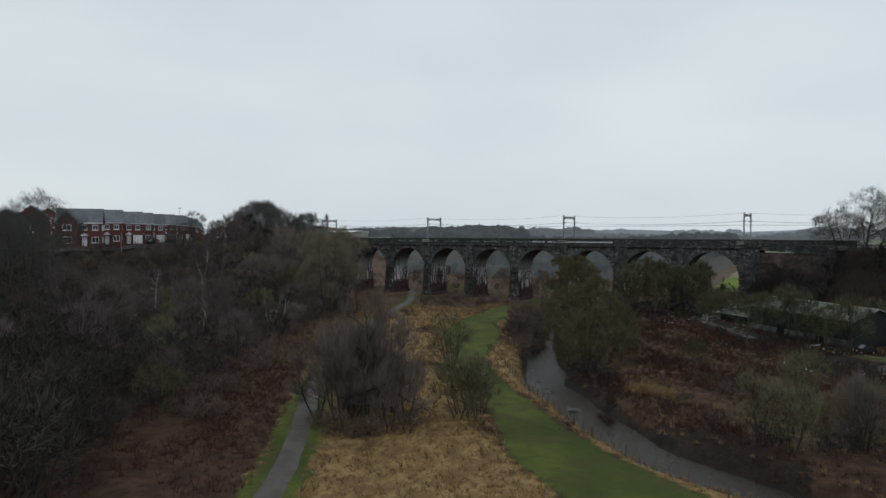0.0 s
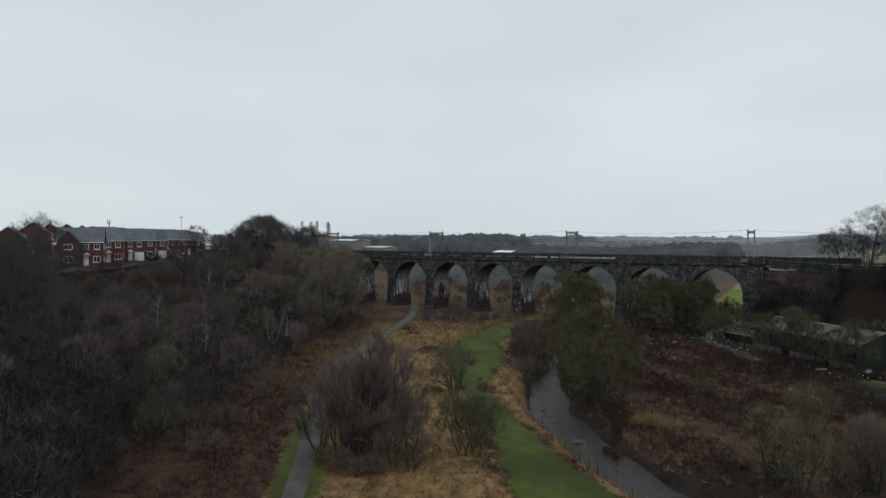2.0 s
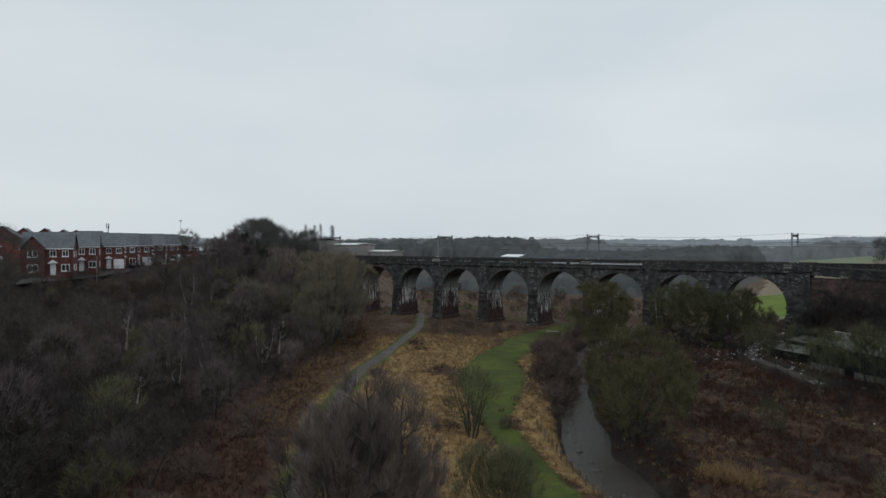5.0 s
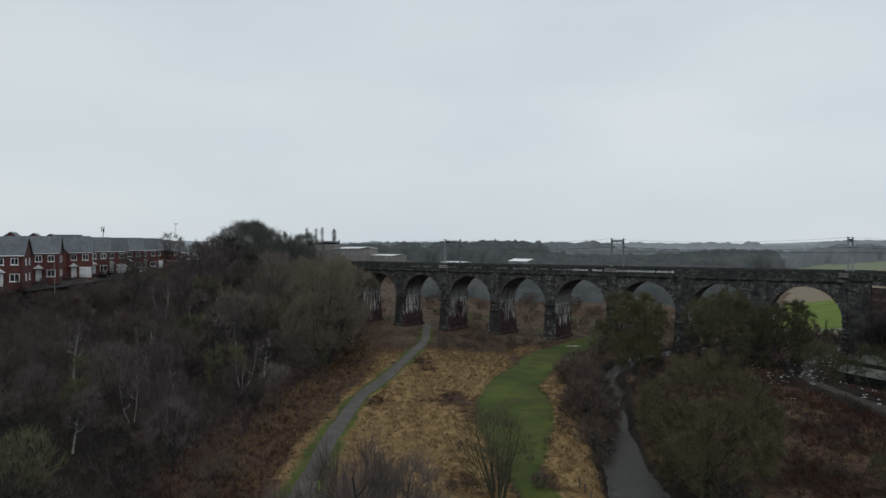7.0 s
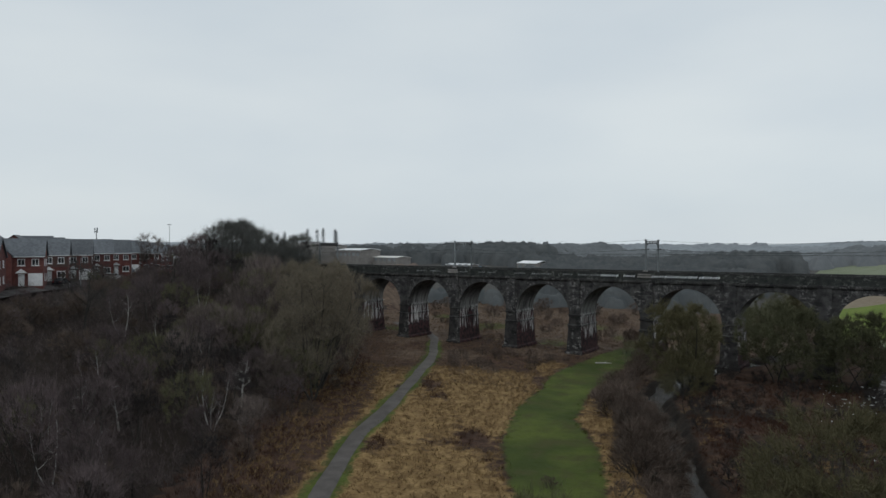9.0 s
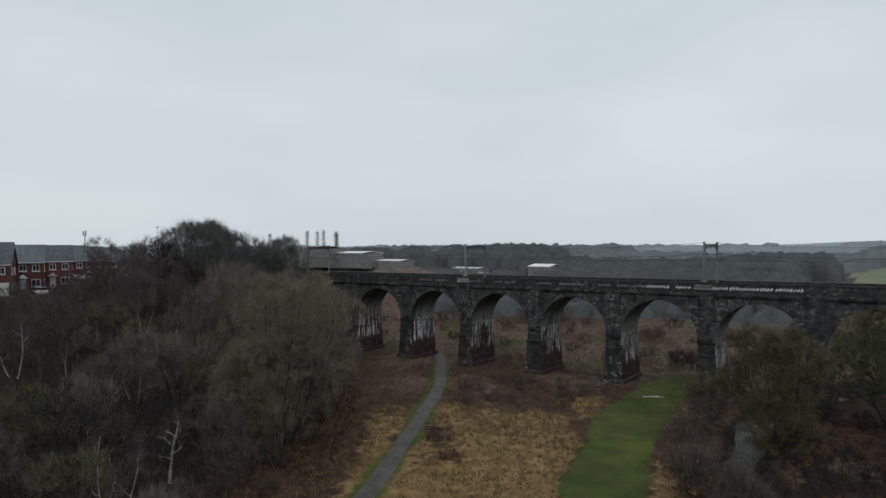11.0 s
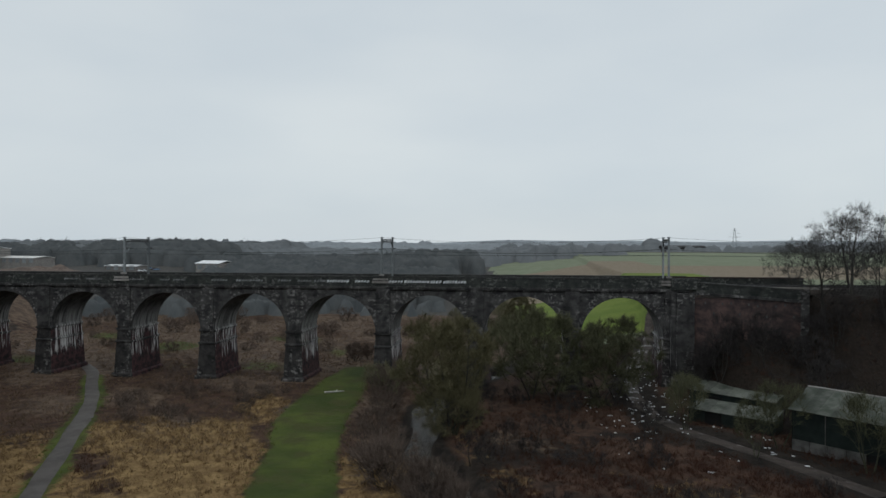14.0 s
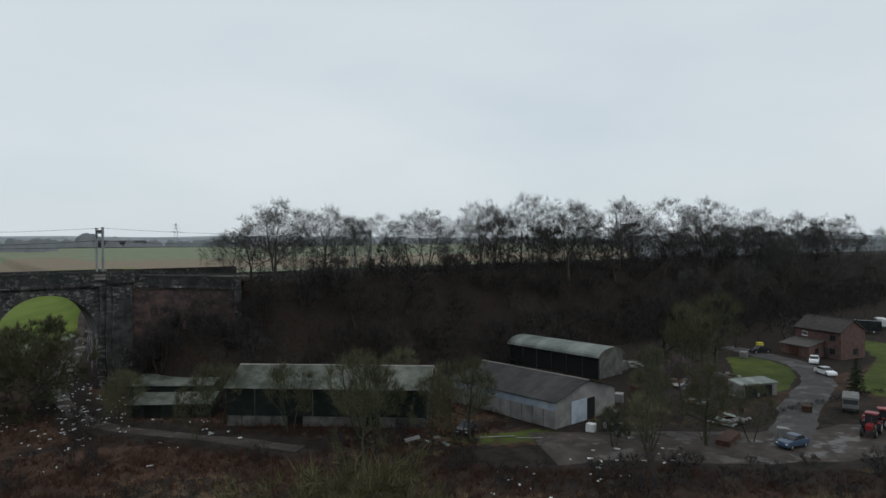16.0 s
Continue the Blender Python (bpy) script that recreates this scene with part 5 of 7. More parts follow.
blades("red_bramble", 3600, lambda x, y: (west_verge(x, y) > 0.4) & (x > np.interp(y, TOE[:, 0], TOE[:, 1]) - 7) & (wave(x, y, 5, 0.9) > -0.7), (80, 160, -215, -122), M_BRAMBLERED, "dark red leafless bramble between the footpath and the wood", "undergrowth", 0.8, 0.022, 0.7, 8, seed=39)
blades("rough_grass", 1500, lambda x, y: (near(TRACK, x, y) > 3.5) & (near(YARD, x, y) > 9) & (~west_of_brook(x, y)) & (near(RIVER, x, y) > 6) & (wave(x, y, 6, 0.7) + 0.5 * wave(x, y, 2.3, 2.1) < -0.35), (118, 205, -128, -48), M_STRAW, "straw-coloured dead grass tussocks between the bramble patches", "grass", 0.55, 0.017, 0.7, 14, seed=35)
blades("verge_grass", 4600, lambda x, y: (near(PATH_LINE, x, y) < 2.9) & (near(PATH_LINE, x, y) > 1.15 + 0.2 * np.sin(x * 1.7)) & (y < 2), (30, 200, -210, 0), M_GRASSBLADE, "green grass verge along the footpath", "grass", 0.22, 0.03, 0.6, seed=8)
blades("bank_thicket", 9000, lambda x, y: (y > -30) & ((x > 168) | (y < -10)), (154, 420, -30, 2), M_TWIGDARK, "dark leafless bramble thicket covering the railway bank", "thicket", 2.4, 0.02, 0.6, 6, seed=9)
blades("wood_undergrowth", 12000, lambda x, y: (np.interp(y, TOE[:, 0], TOE[:, 1]) - x > -1) & (np.interp(y, TOE[:, 0], TOE[:, 1]) - x < 80) & (y > -150), (-40, 150, -220, 0), M_TWIG, "brown bramble and sapling undergrowth in the slope wood", "undergrowth", 1.9, 0.016, 0.5, 6, seed=12)
blades("strip_edge_grass", 3000, lambda x, y: np.abs(inside(GREEN_L + GREEN_R[::-1], x, y)) < 0.7, (75, 180, -160, 5), M_GRASSBLADE, "uneven green grass along the edge of the mown strip", "grass", 0.35, 0.03, 0.6, seed=14)


# ---- materials of buildings and vehicles ----
M_BRICK = plain("red_brick", (0.095, 0.034, 0.031), (0.155, 0.060, 0.052), 1.2, 0.85)
M_BRICKPALE = plain("weathered_brick", (0.085, 0.052, 0.047), (0.145, 0.088, 0.080), 1.2, 0.85)
M_SLATE = plain("grey_slate", (0.055, 0.062, 0.072), (0.10, 0.11, 0.122), 2.0, 0.6)
M_SLATEBROWN = plain("brown_roof_tile", (0.048, 0.043, 0.041), (0.085, 0.076, 0.072), 2.0, 0.8)
M_WHITE = plain("white_upvc", (0.62, 0.63, 0.64), (0.78, 0.79, 0.8), 2.0, 0.5, 0, 0)
M_RENDER = plain("pale_render", (0.42, 0.41, 0.39), (0.58, 0.57, 0.55), 0.8)
M_GLASS = plain("dark_window_glass", (0.018, 0.02, 0.024), (0.035, 0.038, 0.042), 1.0, 0.08, 0, 0, 0.6)
M_MOSSROOF = plain("mossy_corrugated_sheet", (0.036, 0.044, 0.033), (0.125, 0.132, 0.115), 0.6, 0.8)
M_GREENCLAD = plain("dark_green_cladding", (0.007, 0.013, 0.011), (0.017, 0.028, 0.024), 0.9, 0.7)
M_BLUECLAD = plain("pale_blue_cladding", (0.1950, 0.2400, 0.2850), (0.3300, 0.3750, 0.4200), 0.7, 0.7)
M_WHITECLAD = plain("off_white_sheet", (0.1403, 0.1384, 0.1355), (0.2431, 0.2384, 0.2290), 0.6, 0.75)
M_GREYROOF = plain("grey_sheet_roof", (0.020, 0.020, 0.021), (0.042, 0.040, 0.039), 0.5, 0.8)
M_CURVED = plain("grey_green_barn_roof", (0.11, 0.135, 0.12), (0.19, 0.21, 0.19), 0.5, 0.6)
# black for gutters, and for panels painted as the shade inside openings
M_BLACK = plain("black_gutter_and_indoor_shade", (0.008, 0.008, 0.009), (0.014, 0.014, 0.014), 1.0, 0.9)
M_TYRE = plain("tyre_rubber", (0.014, 0.014, 0.014), (0.028, 0.028, 0.028), 6, 0.9)
M_RIM = plain("wheel_rim", (0.28, 0.28, 0.29), (0.42, 0.42, 0.43), 4, 0.4, 0.6)
M_CARWHITE = plain("white_car_paint", (0.6, 0.62, 0.64), (0.7, 0.71, 0.72), 1, 0.25, 0, 0)
M_CARDARK = plain("dark_car_paint", (0.012, 0.014, 0.018), (0.03, 0.03, 0.034), 1, 0.25, 0, 0)
M_CARNAVY = plain("dark_blue_car_paint", (0.03, 0.05, 0.09), (0.05, 0.08, 0.13), 1, 0.3, 0, 0)
M_CARBLUE = plain("blue_car_paint", (0.09, 0.15, 0.24), (0.16, 0.24, 0.34), 1, 0.3, 0, 0)
M_CARRED = plain("red_vehicle_paint", (0.20, 0.014, 0.02), (0.30, 0.03, 0.035), 1, 0.35, 0, 0)
M_TRAIN = plain("pale_grey_train_paint", (0.50, 0.52, 0.53), (0.62, 0.635, 0.645), 0.4, 0.35, 0, 0)
M_TRAINDOOR = plain("blue_grey_train_door", (0.16, 0.21, 0.26), (0.22, 0.27, 0.33), 1, 0.4, 0, 0)
M_TRAINROOF = plain("grey_train_roof", (0.14, 0.145, 0.15), (0.22, 0.225, 0.23), 0.6, 0.7)
M_LITTER = plain("white_litter", (0.4, 0.42, 0.43), (0.75, 0.76, 0.77), 2, 0.6, 0, 0, per="island")
M_WOODPOST = plain("weathered_post", (0.075, 0.062, 0.05), (0.14, 0.12, 0.10), 4)
M_YELLOW = plain("yellow_machine_paint", (0.42, 0.36, 0.03), (0.52, 0.46, 0.06), 1, 0.5, 0, 0)
M_RUST = plain("rusty_metal", (0.0390, 0.0180, 0.0120), (0.0840, 0.0420, 0.0270), 2, 0.8)
M_EARTH = plain("bare_wet_earth", (0.016, 0.012, 0.010), (0.045, 0.033, 0.026), 1.6, 0.75)
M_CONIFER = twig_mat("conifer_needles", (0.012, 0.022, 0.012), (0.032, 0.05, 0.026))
# far twigs: pale blue-grey holds the haze in the base colour
M_HEDGE = twig_mat("hazed_hedge_twigs", (0.172, 0.184, 0.192), (0.196, 0.208, 0.215), 0.85)
M_DISTWOOD = twig_mat("hazed_distant_twigs", (0.215, 0.235, 0.252), (0.242, 0.262, 0.277), 0.85)


# ---- train ----
def build_train():
    t = thing("commuter_train", pose(-45.0, 2.72, 18.36), "pale grey four-car electric commuter train with blue-grey doors", "train")
    for c in range(4):
        x1 = -c * 20.17
        x0 = x1 - 19.9
        nose = 1.1 if c == 0 else 0.15
        tail = 1.1 if c == 3 else 0.15
        bm = bmesh.new()
        loops = []
        for x, sc, top in ((x0, 0.93, 3.3 if c == 3 else 3.6), (x0 + tail, 1.0, 3.62), (x1 - nose, 1.0, 3.62), (x1, 0.93, 3.3 if c == 0 else 3.6)):
            half = 1.40 * sc
            prof = [(-half, 0.95), (-half, 2.6), (-half * 0.94, 3.1), (-half * 0.7, top - 0.12), (0, top), (half * 0.7, top - 0.12), (half * 0.94, 3.1), (half, 2.6), (half, 0.95)]
            loops.append([bm.verts.new((x, y, z)) for y, z in prof])
        for a, b in zip(loops[:-1], loops[1:]):
            for i in range(9):
                bm.faces.new((a[i], a[(i + 1) % 9], b[(i + 1) % 9], b[i]))
        bm.faces.new(loops[0])
        bm.faces.new(loops[-1][::-1])
        car = part("carriage", bm, M_TRAIN, t)
        part("roof_panel", prism(bmesh.new(), [(-1.0, 3.5), (-0.6, 3.62), (0.6, 3.62), (1.0, 3.5), (0.6, 3.68), (-0.6, 3.68)], "x", x0 + 0.6, x1 - 0.6), M_TRAINROOF, car)
        part("underframe", boxes(((x0 / 2 + x1 / 2, 0, 0.62), (12, 2.3, 0.62), 0, 0.05)), M_DARKSTEEL, car)
        for bx in (x0 + 3.2, x1 - 3.2):
            part("bogie", boxes(((bx, 0, 0.5), (2.9, 2.2, 0.55), 0, 0.08)), M_DARKSTEEL, car)
        for s in (-1, 1):
            for dx in (6.4, 13.4):
                part("door", boxes(((x0 + dx, s * 1.40, 1.95), (1.35, 0.05, 1.95), 0, 0.02)), M_TRAINDOOR, car)
            for dx in (1.9, 3.6, 4.9, 8.2, 9.9, 11.6, 15.2, 16.9, 18.2):
                part("window", boxes(((x0 + dx, s * 1.41, 2.3), (1.2, 0.03, 0.78), 0, 0.01)), M_GLASS, car)
        if c == 0:
            part("windscreen", boxes(((x1 - 0.02, 0, 2.45), (0.06, 2.1, 0.8), 0, 0.02)), M_GLASS, car)
            for s in (-1, 1):
                part("tail_lamp", boxes(((x1 + 0.0, s * 0.95, 1.45), (0.08, 0.3, 0.18), 0, 0.02)), M_CARRED, car)
    return t


build_train()


# ---- buildings ----
def gable_roof(bm, x0, x1, y0, y1, ze, zr, over=0.3, thick=0.16):
    """A pitched roof with its ridge along x."""
    ym = (y0 + y1) / 2
    k = (zr - ze) / (ym - y0)
    out = [(y0 - over, ze - over * k), (ym, zr), (y1 + over, ze - over * k)]
    prof = out + [(y, z - thick) for y, z in reversed(out)]
    return prism(bm, prof, "x", x0 - over, x1 + over)


def window_unit(parent, c, w, h, axis="y", side=-1, f=0.09, frame_mat=None):
    """A framed window with a dark pane, set in the wall that looks along the axis."""
    bm = bmesh.new()
    def add(b, du, dv, su, sv, depth, off):
        if axis == "y":
            box(b, (c[0] + du, c[1] + side * off, c[2] + dv), (su, depth, sv))
        else:
            box(b, (c[0] + side * off, c[1] + du, c[2] + dv), (depth, su, sv))
    for du, dv, su, sv in ((0, h / 2 - f / 2, w, f), (0, -h / 2 + f / 2, w, f), (-w / 2 + f / 2, 0, f, h - 2 * f), (w / 2 - f / 2, 0, f, h - 2 * f), (0, 0, f * 0.8, h - 2 * f)):
        add(bm, du, dv, su, sv, 0.1, 0.03)
    win = part("window", bm, frame_mat or M_WHITE, parent)
    b2 = bmesh.new()
    add(b2, 0, 0, w - 0.1, h - 0.1, 0.04, 0.0)
    part("pane", b2, M_GLASS, win)
    b3 = bmesh.new()
    add(b3, 0, -h / 2 - 0.06, w + 0.2, 0.1, 0.16, 0.06)
    part("sill", b3, frame_mat or M_WHITE, win)
    return win


def estate_house(gabled, garage, rendered, w=9.2, d=8.4):
    """A two-storey brick house; its front looks along -y."""
    t = thing("estate_house", pose(0, 0, -500), "new red brick estate house with grey slate roof and white windows" if not rendered else "brick estate house with paler brick upper storey and grey roof", "house", "houses of the estate")
    eave, ridge = 5.3, 8.3
    bm = prism(bmesh.new(), [(-d / 2, -0.6), (d / 2, -0.6), (d / 2, eave), (0, ridge - 0.18), (-d / 2, eave)], "x", -w / 2, w / 2)
    wall = part("wall", bm, M_BRICK, t)
    part("roof", gable_roof(bmesh.new(), -w / 2, w / 2, -d / 2, d / 2, eave, ridge), M_SLATE, t)
    part("gutter", boxes(((0, -d / 2 - 0.34, eave - 0.28), (w + 0.5, 0.14, 0.14))), M_WHITE, t)
    front = -d / 2
    if rendered:
        part("brick_band", boxes(((0, front - 0.03, 4.0), (w - 0.1, 0.06, 2.3))), M_BRICKPALE, t, "paler brick band")
    if gabled:
        gx, gw = -w / 4, w * 0.44
        bm = prism(bmesh.new(), [(gx - gw / 2, -0.6), (gx + gw / 2, -0.6), (gx + gw / 2, eave), (gx, eave + 2.1), (gx - gw / 2, eave)], "y", front - 1.2, front + 3)
        part("gable_bay", bm, M_BRICK, t)
        over, k = 0.25, 2.1 / (gw / 2)
        out = [(gx - gw / 2 - over, eave - over * k), (gx, eave + 2.1), (gx + gw / 2 + over, eave - over * k)]
        part("gable_roof", prism(bmesh.new(), [(x, z + 0.2) for x, z in out] + out[::-1], "y", front - 1.45, front + 3.2), M_SLATE, t)
        window_unit(t, (gx, front - 1.22, 4.1), 1.7, 1.2)
        window_unit(t, (gx, front - 1.22, 1.4), 1.9, 1.4)
        xs = (w * 0.12, w * 0.36)
    else:
        xs = (-w * 0.36, -w * 0.13, w * 0.13, w * 0.36)
    for x in xs:
        window_unit(t, (x, front - (0.06 if rendered else 0), 4.1), 1.15, 1.15)
    part("door", boxes(((xs[-2] if not gabled else xs[0], front - 0.02, 1.0), (1.0, 0.12, 2.1), 0, 0.02)), M_WHITE, t, "white panelled front door")
    part("porch", prism(bmesh.new(), [((xs[-2] if not gabled else xs[0]) - 0.9, 2.25), ((xs[-2] if not gabled else xs[0]), 2.95), ((xs[-2] if not gabled else xs[0]) + 0.9, 2.25)], "y", front - 1.0, front), M_WHITE, t, "white pitched porch canopy")
    if garage:
        part("garage_door", boxes(((xs[-1], front - 0.02, 1.05), (2.3, 0.1, 2.2), 0, 0.02)), M_WHITE, t, "white garage door")
    else:
        window_unit(t, (xs[-1], front, 1.4), 1.5, 1.3)
    for y in (-1.7, 1.7):
        window_unit(t, (w / 2, y, 4.0), 0.9, 1.15, "x", 1)
        window_unit(t, (w / 2, y, 1.4), 0.9, 1.15, "x", 1)
    return t


houses = [estate_house(True, True, False), estate_house(False, False, False), estate_house(True, False, False), estate_house(False, False, True)]
row = [(1, -106, 0, 62), (-7.5, -97.5, 3, 62), (-14, -89.5, 0, 62), (-20.5, -81.5, 1, 66), (-27.5, -73, 2, 66), (-36, -66, 0, 66), (-44, -58, 3, 70), (-52, -50, 1, 70), (-62, -42, 2, 70), (-72, -34, 3, 74), (-84, -26, 0, 74),
       (10, -117, 1, 60), (19, -127, 2, 58),
       (-24, -118, 1, 150), (-36, -108, 1, 150), (-46, -98, 1, 150), (-56, -88, 1, 150), (-68, -78, 1, 150), (-80, -68, 1, 60), (-94, -58, 1, 60), (-110, -46, 1, 60), (-10, -130, 1, 150), (-126, -30, 1, 60), (-142, -16, 1, 60)]
for x, y, k, a in row:
    far = 1.6 if k == 1 and x < -22 and a != 66 and a != 70 else 0.0
    copy_thing(houses[k], pose(x + 3.5, y + 6, max(hz(x + 3.5, y + 6), 17.6) + far, 0, 0, a) @ Matrix.Diagonal((1.0, 1.0, 1.06, 1)))
clear_masters(houses)
tagged(ribbon("estate_road", np.array([(37, -135), (21.5, -113.5), (9, -96.5), (-3, -83.5), (-16, -70), (-34, -56), (-60, -36), (-90, -16)], float), 3.6, 0.12, M_ROAD), "grey tarmac estate road before the brick houses", "road", kind="structure")


# ---- vehicles ----
def wheel(parent, x, y, r, w):
    ty = part("wheel", tube(bmesh.new(), (x, y - w / 2, r), (x, y + w / 2, r), r, r, 14), M_TYRE, parent)
    part("rim", tube(bmesh.new(), (x, y - w / 2 - 0.015, r), (x, y + w / 2 + 0.015, r), r * 0.58, r * 0.58, 10), M_RIM, ty)


def car(m, paint, label, length=4.2, tall=1.5, group="parked cars"):
    t = thing("car", m, label, "car", group)
    L, h = length / 2, tall
    prof = [(-L, 0.3), (-L, 0.75), (-L * 0.92, 0.95), (-L * 0.5, h * 0.66), (L * 0.45, h * 0.66), (L * 0.95, h * 0.58), (L, 0.62), (L, 0.3)]
    bm = prism(bmesh.new(), prof, "y", -0.86, 0.86)
    bmesh.ops.bevel(bm, geom=bm.edges[:], offset=0.06, segments=2, affect="EDGES")
    part("body", bm, paint, t)
    bm = prism(bmesh.new(), [(-L * 0.72, h * 0.64), (-L * 0.45, h * 0.97), (L * 0.12, h * 0.97), (L * 0.46, h * 0.64)], "y", -0.74, 0.74)
    part("glasshouse", bm, M_GLASS, t)
    bm = prism(bmesh.new(), [(-L * 0.46, h * 0.95), (-L * 0.42, h), (L * 0.08, h), (L * 0.14, h * 0.95)], "y", -0.72, 0.72)
    part("roof", bm, paint, t)
    for x in (-L * 0.62, L * 0.62):
        for y in (-0.78, 0.78):
            wheel(t, x, y, 0.31, 0.2)
    for y in (-0.62, 0.62):
        part("headlight", boxes(((L - 0.03, y, 0.68), (0.1, 0.3, 0.16), 0, 0.02)), M_WHITE, t)
        part("tail_light", boxes(((-L + 0.02, y, 0.8), (0.08, 0.28, 0.16), 0, 0.02)), M_CARRED, t)
    return t


def on(x, y, a, dz=0.0):
    return pose(x, y, hz(x, y) + dz, 0, 0, a)


car(on(262, -68.5, 200, 0.1), M_CARWHITE, "white hatchback car parked on the farmhouse drive")
car(on(251, -75, 235, 0.1), M_CARWHITE, "white saloon car parked on the farmhouse drive", 4.4, 1.45)
car(on(265, -56, 150, 0.1), M_CARDARK, "black estate car parked by the farmhouse", 4.5, 1.5)
car(on(204, -90, 170, 0.1), M_CARNAVY, "dark blue car parked at the yard edge")
car(on(176.5, -61, 210, 0.05), M_CARDARK, "small dark vehicle parked beside the green shed", 3.4, 1.6)
for x, y, p, l in ((-7, -70, M_CARWHITE, "white car parked on the estate road"), (-3, -75, M_CARDARK, "black car parked on the estate road"), (9, -89, M_CARDARK, "dark car parked before the brick houses"), (-32, -51, M_CARWHITE, "white car parked before the brick houses"), (-23, -57, M_CARBLUE, "blue car parked before the brick houses")):
    car(on(x - 4, y - 3.2, 130, 0.25), p, l, group="cars on the estate")


def street_lamp(x, y, a):
    t = thing("street_lamp", on(x, y, a), "slim grey street lamp beside the estate road", "street lamp", "street lamps")
    part("pole", tube(bmesh.new(), (0, 0, -0.3), (0, 0, 6.0), 0.08, 0.05, 6), M_STEEL, t)
    part("arm", tube(bmesh.new(), (0, 0, 5.95), (0.7, 0, 6.1), 0.04, 0.04, 5), M_STEEL, t)
    part("lantern", boxes(((0.85, 0, 6.08), (0.5, 0.2, 0.1), 0, 0.03)), M_STEELDARK, t)


for x, y in ((24, -112), (6, -89), (-14, -67)):
    street_lamp(x, y, 150)


def tractor(m, paint, label):
    t = thing("tractor", m, label, "tractor", "farm machines")
    part("bonnet", boxes(((0.9, 0, 1.15), (1.9, 0.75, 0.75), 0, 0.1)), paint, t)
    part("chassis", boxes(((0.3, 0, 0.7), (3.2, 0.6, 0.4), 0, 0.05)), M_DARKSTEEL, t)
    part("cab_glass", boxes(((-0.75, 0, 1.95), (1.35, 1.35, 1.15), 0, 0.06)), M_GLASS, t)
    part("cab_roof", boxes(((-0.75, 0, 2.62), (1.6, 1.55, 0.2), 0, 0.07)), paint, t)
    for s in (-1, 1):
        part("mudguard", boxes(((-0.95, s * 0.85, 1.5), (1.5, 0.45, 0.12), 0, 0.04)), paint, t)
        wheel(t, -0.95, s * 0.85, 0.82, 0.45)
        wheel(t, 1.5, s * 0.75, 0.5, 0.32)
    part("exhaust", tube(bmesh.new(), (1.2, 0.25, 1.5), (1.2, 0.25, 2.5), 0.04, 0.04), M_DARKSTEEL, t)
    return t


tractor(on(192, -73, 250, 0.1), M_CARDARK, "dark blue farm tractor parked outside the workshop")
tractor(on(217, -94, 190, 0.1), M_CARRED, "red farm tractor parked in the yard")
tractor(on(221, -93.5, 120, 0.1), M_CARRED, "red loader tractor parked in the yard")


def truck(m, name, body, label, category, ln, h, w=2.4):
    t = thing(name, m, label, category)
    part("body", boxes(((0, 0, 0.7 + h / 2), (ln, w, h), 0, 0.12)), body, t)
    part("chassis", boxes(((0, 0, 0.55), (ln * 0.96, w * 0.7, 0.3))), M_DARKSTEEL, t)
    for s in (-1, 1):
        part("side_window", boxes(((0, s * w / 2, 0.7 + h * 0.68), (ln * 0.8, 0.05, h * 0.28), 0, 0.02)), M_GLASS, t)
        for x in (-ln * 0.32, ln * 0.32):
            wheel(t, x, s * (w / 2 - 0.18), 0.42, 0.28)
    part("windscreen", boxes(((ln / 2, 0, 0.7 + h * 0.62), (0.05, w * 0.85, h * 0.4), 0, 0.02)), M_GLASS, t)
    return t


truck(on(318, -57, 110, 0.1), "coach", M_CARDARK, "black coach with white front parked behind the farmhouse", "coach", 9.5, 2.6)
truck(on(331, -57.5, 30, 0.1), "caravan", M_CARWHITE, "white touring caravan parked on the grass", "caravan", 5.5, 2.0)
truck(on(227.5, -87.8, 200, 0.1), "box_trailer", M_WHITECLAD, "off-white box trailer standing in the farm yard", "trailer", 5.0, 1.6, 2.1)


# ---- farm ----
def frame_of(p, q):
    """A pose at p whose x axis points to q."""
    return pose(p[0], p[1], 0, 0, 0, math.degrees(math.atan2(q[1] - p[1], q[0] - p[0]))), math.hypot(q[0] - p[0], q[1] - p[1])


def sheet_roof(t, x0, x1, y0, y1, ze, zr, material, sheet=1.6, name="roof_sheet"):
    """Two slopes of separate sheets, laid side by side."""
    ym = (y0 + y1) / 2
    n = max(2, round((x1 - x0) / sheet))
    for s, ya in ((0, y0 - 0.4), (1, y1 + 0.4)):
        k = (zr - ze) / (ym - y0)
        z_low = ze - 0.4 * k
        src = None
        w = (x1 - x0 + 0.8) / n
        for i in range(n):
            if src is None:
                bm = bmesh.new()
                a, b = (ya, z_low), (ym, zr)
                pts = [(a[0], a[1]), (b[0], b[1]), (b[0], b[1] + 0.07), (a[0], a[1] + 0.07)]
                prism(bm, pts, "x", 0.012, w - 0.012)
                src = part(name, bm, material, t)
                src.matrix_basis = pose(x0 - 0.4, 0, 0)
            else:
                share(name, src, pose(x0 - 0.4 + i * w, 0, 0.012 * (i % 2)), t)
    part("ridge_cap", tube(bmesh.new(), (x0 - 0.4, ym, zr + 0.06), (x1 + 0.4, ym, zr + 0.06), 0.14, 0.14, 6), M_CONCRETE, t)


